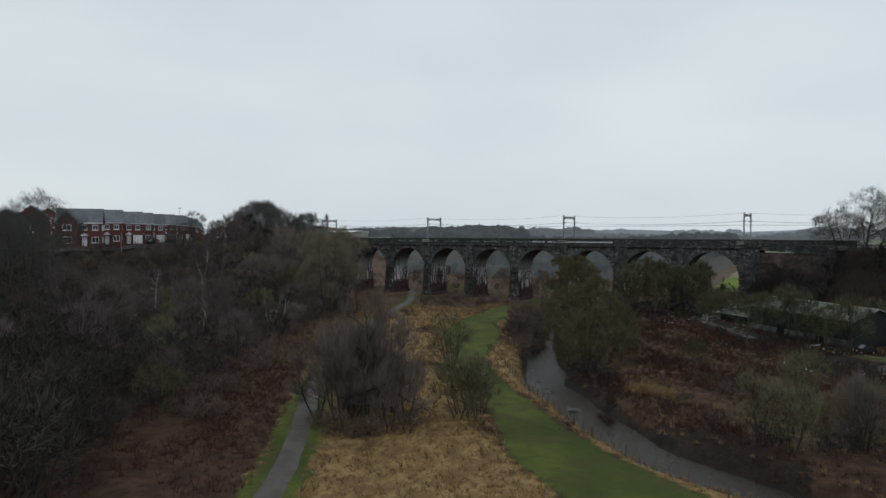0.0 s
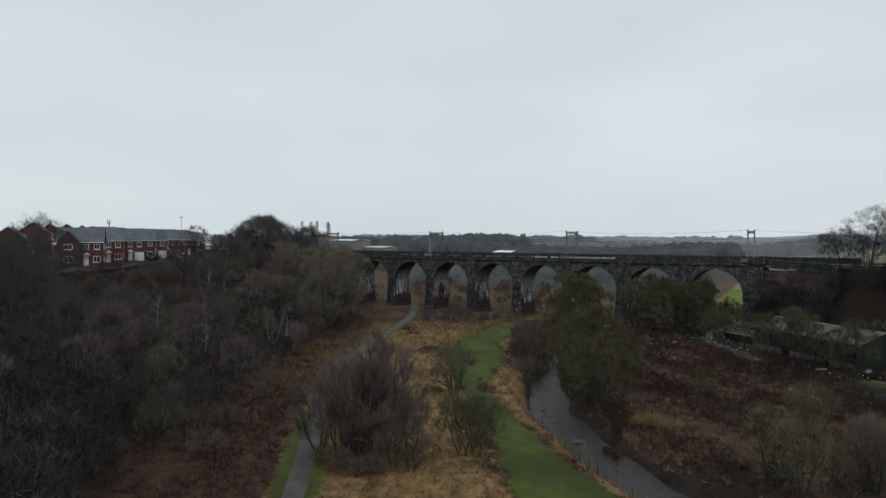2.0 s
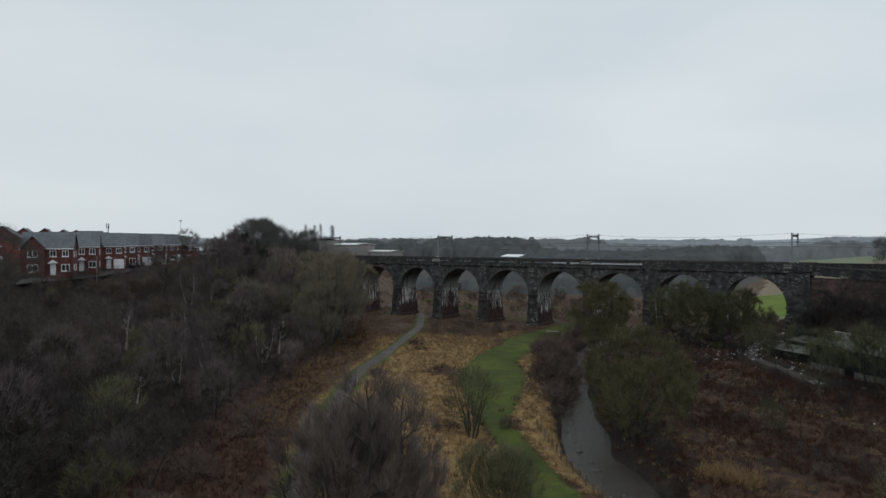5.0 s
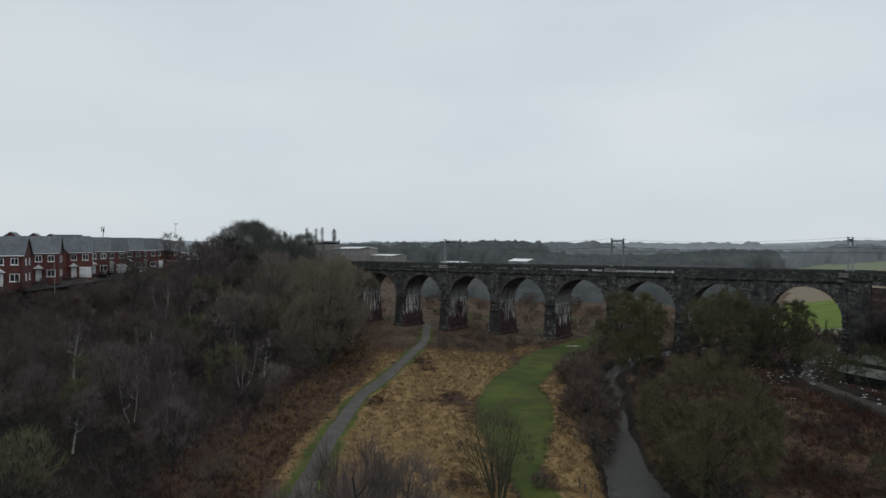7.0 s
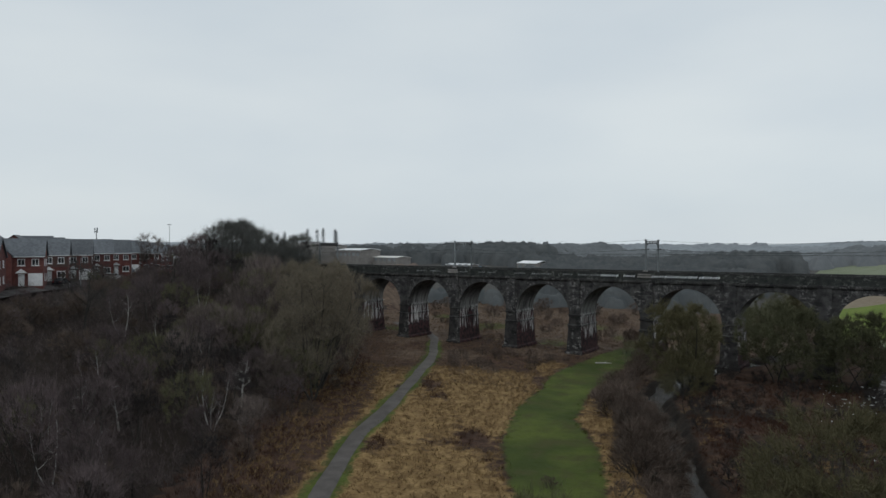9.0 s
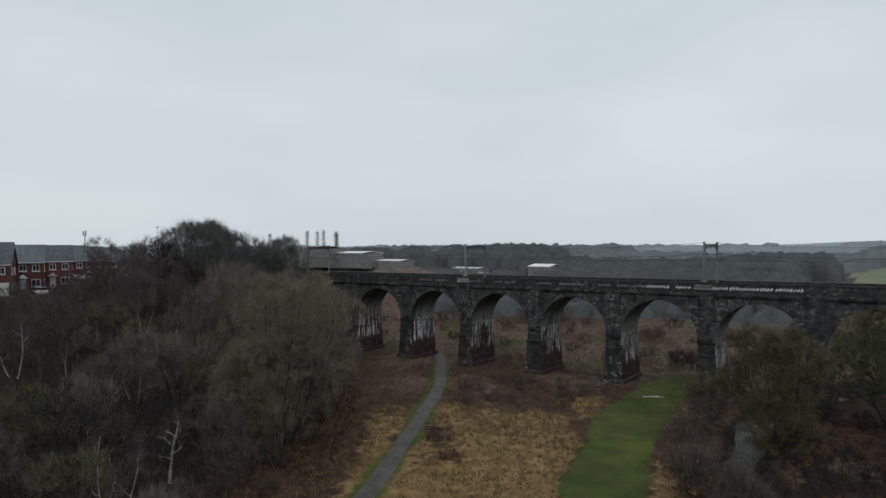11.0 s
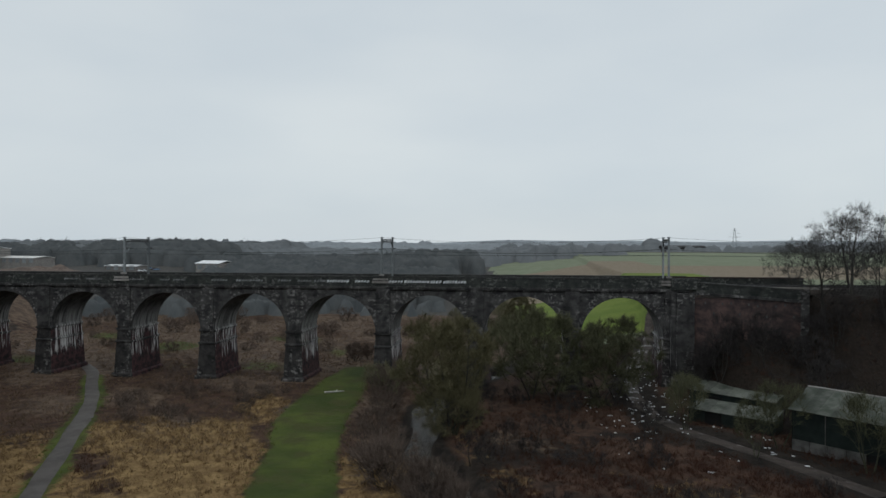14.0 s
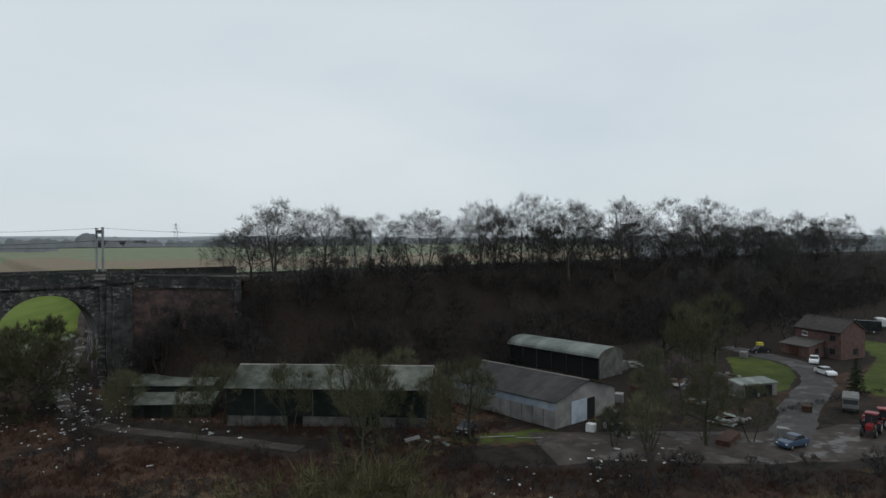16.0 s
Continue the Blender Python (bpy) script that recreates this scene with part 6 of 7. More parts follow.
def big_shed():
    m, ln = frame_of((153.6, -37.2), (174.1, -55.6))
    t = thing("cattle_shed", m @ pose(0, 0, -0.9), "long dark green cattle shed with mossy corrugated roof", "shed")
    d, ze, zr = 12.4, 5.9, 7.8
    part("end_wall", prism(bmesh.new(), [(0, 0), (d, 0), (d, ze), (d / 2, zr - 0.1), (0, ze)], "x", ln - 0.2, ln), M_GREENCLAD, t)
    part("end_wall", prism(bmesh.new(), [(0, 0), (d, 0), (d, ze), (d / 2, zr - 0.1), (0, ze)], "x", 0, 0.2), M_GREENCLAD, t)
    part("back_wall", boxes(((ln / 2, d - 0.1, ze / 2), (ln - 0.5, 0.2, ze))), M_GREENCLAD, t)
    part("upper_cladding", boxes(((ln / 2, 0.1, 4.0), (ln - 0.5, 0.2, 3.9))), M_GREENCLAD, t, "dark green sheet cladding")
    src = None
    n = 13
    for i in range(n):
        w = ln / n
        if i in (4, 9):
            # black slab in place of the shade within the opening
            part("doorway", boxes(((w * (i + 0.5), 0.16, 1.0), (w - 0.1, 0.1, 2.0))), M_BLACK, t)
            continue
        if src is None:
            src = part("concrete_panel", boxes(((0, 0.05, 1.0), (w - 0.08, 0.22, 2.0), 0, 0.02)), M_PANEL, t)
            src.matrix_basis = pose(w * (i + 0.5), 0, 0)
        else:
            share("concrete_panel", src, pose(w * (i + 0.5), 0, 0), t)
    sheet_roof(t, 0, ln, 0, d, ze, zr, M_MOSSROOF)
    part("verge_board", prism(bmesh.new(), [(-0.4, ze - 0.45), (d / 2, zr + 0.02), (d + 0.4, ze - 0.45), (d + 0.4, ze - 0.2), (d / 2, zr + 0.25), (-0.4, ze - 0.2)], "x", ln + 0.4, ln + 0.5), M_WHITECLAD, t)
    for x in (4.0, 12.0, 20.0):
        part("downpipe", tube(bmesh.new(), (x, -0.15, 0), (x, -0.15, ze - 0.2), 0.06, 0.06), M_PANEL, t)
    return t


big_shed()


def low_shed(p, q, d, ze, zr, roof, wall, label):
    m, ln = frame_of(p, q)
    t = thing("lean_to_shed", m @ pose(0, 0, hz(*p) - 0.2), label, "shed", "low sheds")
    part("wall", prism(bmesh.new(), [(0, 0), (d, 0), (d, zr), (0, ze)], "x", 0, ln), wall, t)
    src = None
    n = round(ln / 1.5)
    for i in range(n):
        w = ln / n
        if src is None:
            src = part("roof_sheet", prism(bmesh.new(), [(-0.4, ze), (d + 0.3, zr + 0.08), (d + 0.3, zr + 0.16), (-0.4, ze + 0.08)], "x", 0.015, w - 0.015), roof, t)
        else:
            share("roof_sheet", src, pose(i * w, 0, 0.012 * (i % 2)), t)
    # openings are black slabs painted as indoor shade
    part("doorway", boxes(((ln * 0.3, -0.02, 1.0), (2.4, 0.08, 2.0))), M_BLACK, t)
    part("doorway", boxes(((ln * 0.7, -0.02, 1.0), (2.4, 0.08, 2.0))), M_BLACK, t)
    return t


low_shed((144.3, -22.0), (154.4, -29.0), 4.0, 2.0, 2.7, M_MOSSROOF, M_GREENCLAD, "low dark shed with moss-green sloping sheet roof")
low_shed((146.6, -12.8), (157.4, -21.0), 4.6, 2.6, 3.4, M_MOSSROOF, M_GREENCLAD, "low dark shed with moss-green sheet roof")
low_shed((222.6, -73.7), (229.6, -76.2), 2.6, 2.3, 2.6, M_CURVED, M_WHITECLAD, "small white outbuilding beside the drive")


def workshop():
    t = thing("farm_workshop", pose(187.2, -66.8, -0.25, 0, 0, 4), "farm workshop with pale blue and white sheet walls and grey roof", "workshop")
    w, ln, ze, zr = 14.0, 20.0, 3.7, 5.6
    part("gable_wall", prism(bmesh.new(), [(0, 0), (w, 0), (w, ze), (w / 2, zr - 0.12), (0, ze)], "y", 0, 0.2), M_WHITECLAD, t)
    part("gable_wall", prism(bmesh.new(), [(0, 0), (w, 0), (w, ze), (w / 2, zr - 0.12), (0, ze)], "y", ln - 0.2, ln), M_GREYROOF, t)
    part("blue_cladding", boxes(((0.06, ln / 2, 3.05), (0.26, ln, 1.3))), M_BLUECLAD, t, "pale blue sheet cladding")
    part("side_wall", boxes(((w - 0.1, ln / 2, ze / 2), (0.2, ln - 0.5, ze))), M_WHITECLAD, t)
    src = None
    for i in range(10):
        if src is None:
            src = part("wall_panel", boxes(((0.08, 1.0, 1.2), (0.18, 1.9, 2.4), 0, 0.015)), M_WHITECLAD, t)
        else:
            share("wall_panel", src, pose(0, i * 2.0, 0), t)
    part("sliding_door", boxes(((5.2, -0.06, 1.55), (3.6, 0.1, 3.1), 0, 0.02)), M_BLUECLAD, t, "pale blue sliding door")
    # flat black slab stands for the dim workshop interior
    part("doorway", boxes(((8.0, -0.02, 1.5), (1.9, 0.06, 3.0))), M_BLACK, t)
    # slopes with the ridge along y
    for s in (0, 1):
        src = None
        xe = -0.4 if s == 0 else w + 0.4
        for i in range(11):
            if src is None:
                bm = prism(bmesh.new(), [(xe, ze - 0.12), (w / 2, zr), (w / 2, zr + 0.08), (xe, ze - 0.04)], "y", 0.012, 1.86)
                src = part("roof_sheet", bm, M_GREYROOF, t)
                src.matrix_basis = pose(0, -0.4, 0)
            else:
                share("roof_sheet", src, pose(0, -0.4 + i * 1.88, 0.012 * (i % 2)), t)
    part("ridge_cap", tube(bmesh.new(), (w / 2, -0.4, zr + 0.05), (w / 2, ln + 0.4, zr + 0.05), 0.13, 0.13, 6), M_CONCRETE, t)
    return t


workshop()


def dutch_barn():
    t = thing("dutch_barn", pose(216.5, -51, -0.2, 0, 0, 3), "dutch barn with curved grey-green sheet roof and open dark side", "barn")
    w, ln, ze, rise = 7.4, 22.5, 3.9, 1.55
    arc = [(w / 2 - (w / 2 + 0.3) * math.cos(math.pi * i / 12), ze + rise * math.sin(math.pi * i / 12)) for i in range(13)]
    n = 12
    src = None
    for k in range(n):
        y0 = ln / n
        if src is None:
            src = part("roof_sheet", prism(bmesh.new(), arc + [(x, z - 0.08) for x, z in arc[::-1]], "y", 0.01, y0 - 0.01), M_CURVED, t)
        else:
            share("roof_sheet", src, pose(0, k * y0, 0.012 * (k % 2)), t)
    part("end_wall", prism(bmesh.new(), [(0.1, 0), (w - 0.1, 0), (w - 0.1, ze)] + [(x, z - 0.1) for x, z in arc[1:-1][::-1]] + [(0.1, ze)], "y", 0.15, 0.3), M_PANEL, t, "grey weathered sheet end wall")
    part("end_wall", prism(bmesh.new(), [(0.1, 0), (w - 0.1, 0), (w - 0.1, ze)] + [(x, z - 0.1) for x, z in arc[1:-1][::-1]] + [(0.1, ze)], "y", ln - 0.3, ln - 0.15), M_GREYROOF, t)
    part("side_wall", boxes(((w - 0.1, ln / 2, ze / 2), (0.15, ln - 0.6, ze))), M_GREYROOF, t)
    # open side: a black sheet holds the shade of the interior
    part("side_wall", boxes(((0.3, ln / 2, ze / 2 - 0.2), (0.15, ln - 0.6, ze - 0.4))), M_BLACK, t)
    for k in range(7):
        part("post", boxes(((0.08, 0.3 + k * (ln - 0.6) / 6, ze / 2), (0.2, 0.2, ze))), M_DARKSTEEL, t)
    return t


dutch_barn()


def farmhouse():
    t = thing("farmhouse", pose(271, -70, hz(271, -68) + 0.1, 0, 0, -17), "two-storey brick farmhouse with brown tiled roof and a lean-to garage", "house")
    w, d, ze, zr = 7.2, 11.0, 5.7, 8.0
    # gable towards -y side, ridge along y
    part("wall", prism(bmesh.new(), [(0, -0.8), (w, -0.8), (w, ze), (w / 2, zr - 0.15), (0, ze)], "y", 0, d), M_BRICKPALE, t)
    for s in (0, 1):
        xe = -0.4 if s == 0 else w + 0.4
        roof = part("roof", prism(bmesh.new(), [(xe, ze - 0.2), (w / 2, zr), (w / 2, zr + 0.16), (xe, ze - 0.04)], "y", -0.3, d + 0.3), M_SLATEBROWN, t)
        for k in range(1, 9):
            u = k / 9
            x, z = xe + (w / 2 - xe) * u, ze + 0.0 + (zr + 0.16 - ze) * u
            part("tile_course", boxes(((x, d / 2, z - 0.02), (0.10, d + 0.56, 0.07))), M_SLATEBROWN, roof)
    part("ridge_tiles", boxes(((w / 2, d / 2, zr + 0.17), (0.3, d + 0.6, 0.14), 0, 0.03)), M_SLATEBROWN, t)
    for x in (-0.46, w + 0.46):
        part("gutter", boxes(((x, d / 2, ze - 0.16), (0.12, d + 0.5, 0.11))), M_BLACK, t)
    window_unit(t, (0, 1.9, 4.3), 1.3, 1.1, "x", -1, 0.05, M_STEELDARK)
    window_unit(t, (0, 1.9, 1.5), 1.3, 1.2, "x", -1, 0.05, M_STEELDARK)
    window_unit(t, (0, 8.6, 4.5), 1.3, 0.9, "x", -1, 0.06)
    window_unit(t, (4.4, 0, 1.5), 1.5, 1.3, "y", -1, 0.05, M_STEELDARK)
    garage = part("garage", prism(bmesh.new(), [(-4.4, -0.8), (-0.01, -0.8), (-0.01, 3.3), (-4.4, 2.3)], "y", 3.9, d), M_BRICKPALE, t, "single-storey brick lean-to garage")
    part("garage_roof", prism(bmesh.new(), [(-4.8, 2.25), (-0.01, 3.36), (-0.01, 3.5), (-4.8, 2.39)], "y", 3.6, d + 0.2), M_SLATEBROWN, garage)
    part("garage_door", boxes(((-4.43, 7.6, 1.0), (0.08, 2.4, 2.0), 0, 0.02)), M_RUST, garage)
    window_unit(garage, (-2.2, 3.9, 1.4), 1.0, 1.1, "y", -1, 0.05, M_STEELDARK)
    part("door", boxes(((-0.04, 3.3, 1.0), (0.08, 0.9, 2.0), 0, 0.02)), M_STEELDARK, t)
    return t


farmhouse()


def conifer(x, y, h):
    w = Wood(7)
    w.limb([(0, 0, -0.3), (0, 0, h * 0.6), (0, 0, h)], [0.14, 0.08, 0.02], 6)
    ends = []
    for k in range(60):
        t = 0.1 + 0.88 * k / 60
        a = k * 2.4
        ends += [([np.array((0, 0, h * t)), np.array((math.cos(a), math.sin(a), -0.25)) * (1 - t) * h * 0.3 + (0, 0, h * t)], [np.array((math.cos(a), math.sin(a), -0.25))], (1 - t) + 0.1)]
    w.twigs(ends, 1500, 0.5, 0.05, 0.1, 0.5)
    t = w.done("conifer", M_BARK, M_CONIFER, "dark green conifer on the farmhouse lawn", "tree", "")
    t.matrix_basis = pose(x, y, hz(x, y))


conifer(240, -84, 6.0)


# yard clutter
def crate(x, y, a, s, material, name, label):
    t = thing(name, on(x, y, a), label, name.replace("_", " "), "yard clutter")
    part("panel", boxes(((0, 0, s[2] / 2 + 0.05), s, 0, 0.04)), material, t)
    part("base", boxes(((0, 0, 0.06), (s[0] * 1.05, s[1] * 1.05, 0.12))), M_WOODPOST, t)
    part("lid", boxes(((0, 0, s[2] + 0.08), (s[0] * 1.02, s[1] * 1.02, 0.06), 0, 0.02)), material, t)


for x, y, a, s, mt, nm, lb in ((190, -70.5, 20, (1.1, 1.1, 1.0), M_WHITE, "water_tank", "white plastic water tank beside the workshop"), (206, -63, 30, (1.6, 1.2, 1.3), M_WHITECLAD, "feed_bin", "pale metal feed bin in the yard"),
                               (212, -62, 60, (2.2, 1.4, 1.4), M_RUST, "scrap_skip", "rusty skip of scrap metal in the yard"), (200, -84, 15, (5.5, 1.6, 0.7), M_RUST, "scrap_trailer", "rusty flat farm trailer at the yard edge"),
                               (207, -87.5, 120, (1.4, 1.2, 1.2), M_WHITECLAD, "oil_tank", "off-white oil tank in the yard"), (226, -48, 10, (3.5, 2.0, 1.6), M_WHITECLAD, "field_shelter", "white field shelter behind the barn"),
                               (222, -84, 30, (1.8, 1.2, 0.9), M_RUST, "log_box", "brown log box in the yard"), (258, -56, 20, (2.4, 1.4, 1.2), M_WHITECLAD, "tool_store", "pale tool store beside the farmhouse"),
                               (267, -55, 40, (1.6, 1.2, 1.9), M_YELLOW, "mini_digger", "yellow mini digger parked by the farmhouse"), (209, -101, 5, (6.0, 0.3, 0.8), M_WHITE, "gate_barrier", "white wooden barrier at the yard edge")):
    crate(x, y, a, s, mt, nm, lb)


def plank(x, y, a, ln):
    t = thing("timber_plank", on(x, y, a, 0.12), "pale weathered plank lying on the grass by the workshop", "plank", "yard clutter")
    part("board", boxes(((0, 0, 0), (ln, 0.22, 0.06), 0, 0.01)), M_WHITECLAD, t)
    for u in (-0.35, 0.35):
        part("batten", boxes(((u * ln, 0, -0.07), (0.12, 0.5, 0.08), 0, 0.01)), M_WOODPOST, t)


for x, y, a, ln in ((178.5, -64.5, 150, 5.0), (181.5, -67.5, 140, 3.5), (219, -70, 30, 3.0)):
    plank(x, y, a, ln)


def litter():
    r = random.Random(8)
    bm = bmesh.new()
    zones = [((128, 150, -34, -6), 110), ((137, 144, -30, 20), 90), ((139, 150, 0, 40), 45), ((142, 160, -45, -30), 25), ((165, 192, -84, -74), 45), ((150, 166, 40, 70), 20), ((128, 142, -62, -40), 10)]
    for (x0, x1, y0, y1), n in zones:
        for _ in range(int(n * 0.7)):
            x, y = r.uniform(x0, x1), r.uniform(y0, y1)
            if near(RIVER, np.array([x]), np.array([y]))[0] < 5:
                continue
            s = r.uniform(0.07, 0.3)
            box(bm, (x, y, hz(x, y) + 0.1), (s * r.uniform(0.8, 3.0), s, r.uniform(0.04, 0.14)), r.uniform(0, 180))
    me = bpy.data.meshes.new("litter")
    bm.to_mesh(me)
    bm.free()
    me.materials.append(M_LITTER)
    tagged(new("litter", me), "scattered white plastic litter along the farm track", "litter", kind="stuff")


litter()


def scrap_heap(x, y, a, n, w, d, label):
    """A low heap of old boards and sheets thrown together."""
    r = random.Random(int(x * 7 + y))
    t = thing("scrap_heap", on(x, y, a), label, "scrap heap", "scrap heaps")
    for i in range(n):
        m = pose(r.uniform(-w, w), r.uniform(-d, d), 0.12 + 0.75 * r.random() * (1 - i / n), r.uniform(-16, 16), r.uniform(-16, 16), r.uniform(0, 180))
        ob = part("board", boxes(((0, 0, 0), (r.uniform(1.2, 3.6), r.uniform(0.25, 1.1), 0.07), 0, 0.01)), (M_RUST, M_WOODPOST, M_WHITECLAD, M_CURVED)[i % 4], t)
        ob.matrix_basis = m


for x, y, a, n, w, d, l in ((232, -46, 10, 22, 5.0, 2.0, "heap of old boards and sheets behind the dutch barn"), (224, -62, 40, 16, 3.0, 1.8, "heap of scrap boards under the farm trees"), (236, -64, 75, 14, 3.0, 1.5, "pile of weathered timber beside the lawn"),
                            (214, -71, 20, 12, 2.4, 1.4, "heap of scrap beside the small outbuilding"), (170, -60.5, 140, 8, 2.6, 0.8, "loose boards lying beside the cattle shed"), (208, -80, 20, 12, 2.4, 1.2, "heap of broken timber at the yard edge")):
    scrap_heap(x, y, a, n, w, d, l)


# ---- fence along the brook ----
def fence(line, gap, label):
    c = resample(line, gap)
    t = thing("post_and_wire_fence", pose(0, 0, 0), label, "fence")
    r = random.Random(3)
    src = None
    tops = []
    for x, y in c:
        z = hz(x, y)
        m = pose(x, y, z, r.uniform(-7, 7), r.uniform(-7, 7), r.uniform(0, 90))
        if src is None:
            src = part("post", boxes(((0, 0, 0.45), (0.13, 0.13, 1.3), 0, 0.02)), M_WOODPOST, t)
            src.matrix_basis = m
        else:
            share("post", src, m, t)
        tops.append((x, y, z))
    bm = bmesh.new()
    for a, b in zip(tops[:-1], tops[1:]):
        for h in (0.5, 0.95):
            tube(bm, (a[0], a[1], a[2] + h), (b[0], b[1], b[2] + h), 0.008, 0.008, 3)
    part("wire", bm, M_DARKSTEEL, t)


fence(np.array([(186, -152.5), (171.5, -145.5), (161.5, -140), (150.5, -132), (136.5, -117.5), (126.5, -105)], float), 2.1, "leaning weathered post and wire fence along the brook")


def stones():
    """Dark stones and clods along the water's edge."""
    r = random.Random(17)
    c = resample(RIVER[2:13], 0.9)
    bm = bmesh.new()
    for x, y in c:
        for _ in range(2):
            if r.random() < 0.45:
                continue
            a, d, s = r.uniform(0, 6.28), r.choice((-1, 1)) * r.uniform(3.6, 4.8), r.uniform(0.1, 0.36)
            if near(RIVER, np.array([x + d * 0.86]), np.array([y - d * 0.5]))[0] < 3.3:
                continue
            n = bmesh.ops.create_icosphere(bm, subdivisions=1, radius=s)["verts"]
            for q in n:
                q.co = Vector((q.co.x * r.uniform(0.8, 1.4), q.co.y * r.uniform(0.8, 1.4), q.co.z * 0.6)) + Vector((x + d * 0.86, y - d * 0.5, RIVER_Z + s * 0.15))
    me = bpy.data.meshes.new("river_stones")
    bm.to_mesh(me)
    bm.free()
    me.materials.append(M_EARTH)
    tagged(new("river_stones", me), "dark wet stones and clods along the brook edge", "stones", kind="stuff")


stones()


def earth_bank(x, y, a, ln):
    """An undercut lump of bare earth slumped into the brook."""
    t = thing("slumped_bank", pose(x, y, RIVER_Z - 0.1, 0, 0, a), "bare dark earth slumped from the brook bank under tan grass", "earth bank", "slumped banks")
    bm = bmesh.new()
    bmesh.ops.create_icosphere(bm, subdivisions=3, radius=1.0)
    for q in bm.verts:
        k = 1 + 0.35 * noise.noise(q.co * 1.9 + Vector((x, y, 0))) + 0.15 * noise.noise(q.co * 5)
        q.co = Vector((q.co.x * ln / 2 * k, q.co.y * 2.0 * k, q.co.z * 1.6 * k))
    part("earth", bm, M_EARTH, t)
    r = random.Random(int(x * 10))
    bm = bmesh.new()
    for _ in range(700):
        u, v = r.uniform(-0.8, 0.8), r.uniform(-0.7, 0.7)
        z = 1.6 * math.sqrt(max(0, 1 - u * u * 0.9 - v * v * 0.9))
        p = Vector((u * ln / 2, v * 2.0, z))
        d = Vector((r.gauss(0, 0.5), r.gauss(0, 0.5), 0.6)) * 0.6
        w = Vector((r.gauss(0, 1), r.gauss(0, 1), 0)).normalized() * 0.035
        bm.faces.new([bm.verts.new(p - w), bm.verts.new(p + w), bm.verts.new(p + d)])
    part("grass_tuft", bm, M_STRAW, t)


for x, y, a, ln in ((155.6, -118.3, 40, 6.5), (151.2, -114.4, 45, 5.0), (159.6, -122.4, 40, 4.0)):
    earth_bank(x, y, a, ln)


def fallen_bush(x, y, a):
    r = random.Random(17)
    t = thing("fallen_bush", pose(x, y, RIVER_Z - 0.1, 0, 0, a), "brown leafless bush fallen into the brook", "fallen bush")
    part("trunk", tube(tube(bmesh.new(), (-2.6, 0, 0.5), (-0.4, 0.1, 0.35), 0.16, 0.12, 7), (-0.45, 0.1, 0.35), (1.9, -0.2, 0.1), 0.12, 0.05, 6), M_BARK, t)
    bm = bmesh.new()
    for _ in range(46):
        p = Vector((r.uniform(-2.4, 1.7), 0.1, 0.35))
        d = Vector((r.uniform(-0.2, 1.0), r.uniform(-1, 1), r.uniform(-0.15, 0.9))) * r.uniform(0.7, 1.5)
        tube(bm, p, p + d, 0.03, 0.012, 4)
        for _ in range(7):
            q = p + d * r.uniform(0.3, 1.0)
            tube(bm, q, q + Vector((r.uniform(-0.2, 0.6), r.uniform(-0.5, 0.5), r.uniform(-0.2, 0.5))), 0.014, 0.005, 3)
    part("branch", bm, M_BRAMBLE, t)


def bank_stone(x, y, s, seed):
    r = random.Random(seed)
    t = thing("bank_stone", pose(x, y, RIVER_Z - 0.05, 0, 0, r.uniform(0, 360)), "dark wet stone at the edge of the brook", "stone", "stones in the brook")
    bm = bmesh.new()
    bmesh.ops.create_icosphere(bm, subdivisions=2, radius=s)
    for v in bm.verts:
        v.co = Vector((v.co.x * 1.3, v.co.y * 0.9, v.co.z * 0.6)) * r.uniform(0.85, 1.12)
    part("stone", bm, M_WETSTONE, t)


M_WETSTONE = plain("wet_stone", (0.018, 0.016, 0.014), (0.05, 0.045, 0.04), 2, 0.35)
fallen_bush(150.8, -122.8, -44)
for i, (x, y, s) in enumerate(((129.2, -100.1, 0.35), (134.1, -107.4, 0.45), (137.0, -110.9, 0.4), (138.6, -113.0, 0.55), (144.4, -119.0, 0.5), (145.4, -120.0, 0.8), (153.0, -127.1, 0.4))):
    bank_stone(x, y, s, 50 + i)
log = thing("fallen_log", pose(84, -9, hz(84, -9) + 0.15, 0, 0, 20), "pale fallen log lying on the grass strip", "log")
part("trunk", tube(tube(bmesh.new(), (-1.6, 0, 0), (0.6, 0.1, 0.05), 0.17, 0.15, 8), (0.55, 0.1, 0.05), (2.0, -0.3, 0.15), 0.14, 0.09, 8), M_BIRCH, log)
part("branch_stub", tube(bmesh.new(), (0.4, 0.1, 0.05), (0.9, 0.7, 0.3), 0.07, 0.04, 6), M_BIRCH, log)


# ---- beyond the line ----
def warehouse(name, x, y, z, a, w, d, h, roof, wall, label, rise=1.6):
    t = thing(name, pose(x, y, z, 0, 0, a), label, "warehouse", "industrial units")
    part("wall", boxes(((0, 0, h / 2 - 3), (w, d, h + 6))), wall, t)
    part("roof", gable_roof(bmesh.new(), -w / 2, w / 2, -d / 2, d / 2, h, h + rise, 0.4, 0.3), roof, t)
    n = max(3, int(w / 6))
    for i in range(n):
        part("loading_door", boxes(((-w / 2 + w * (i + 0.5) / n, -d / 2 - 0.05, 1.9), (w / n * 0.55, 0.15, 3.0))), M_STEEL, t)
    return t


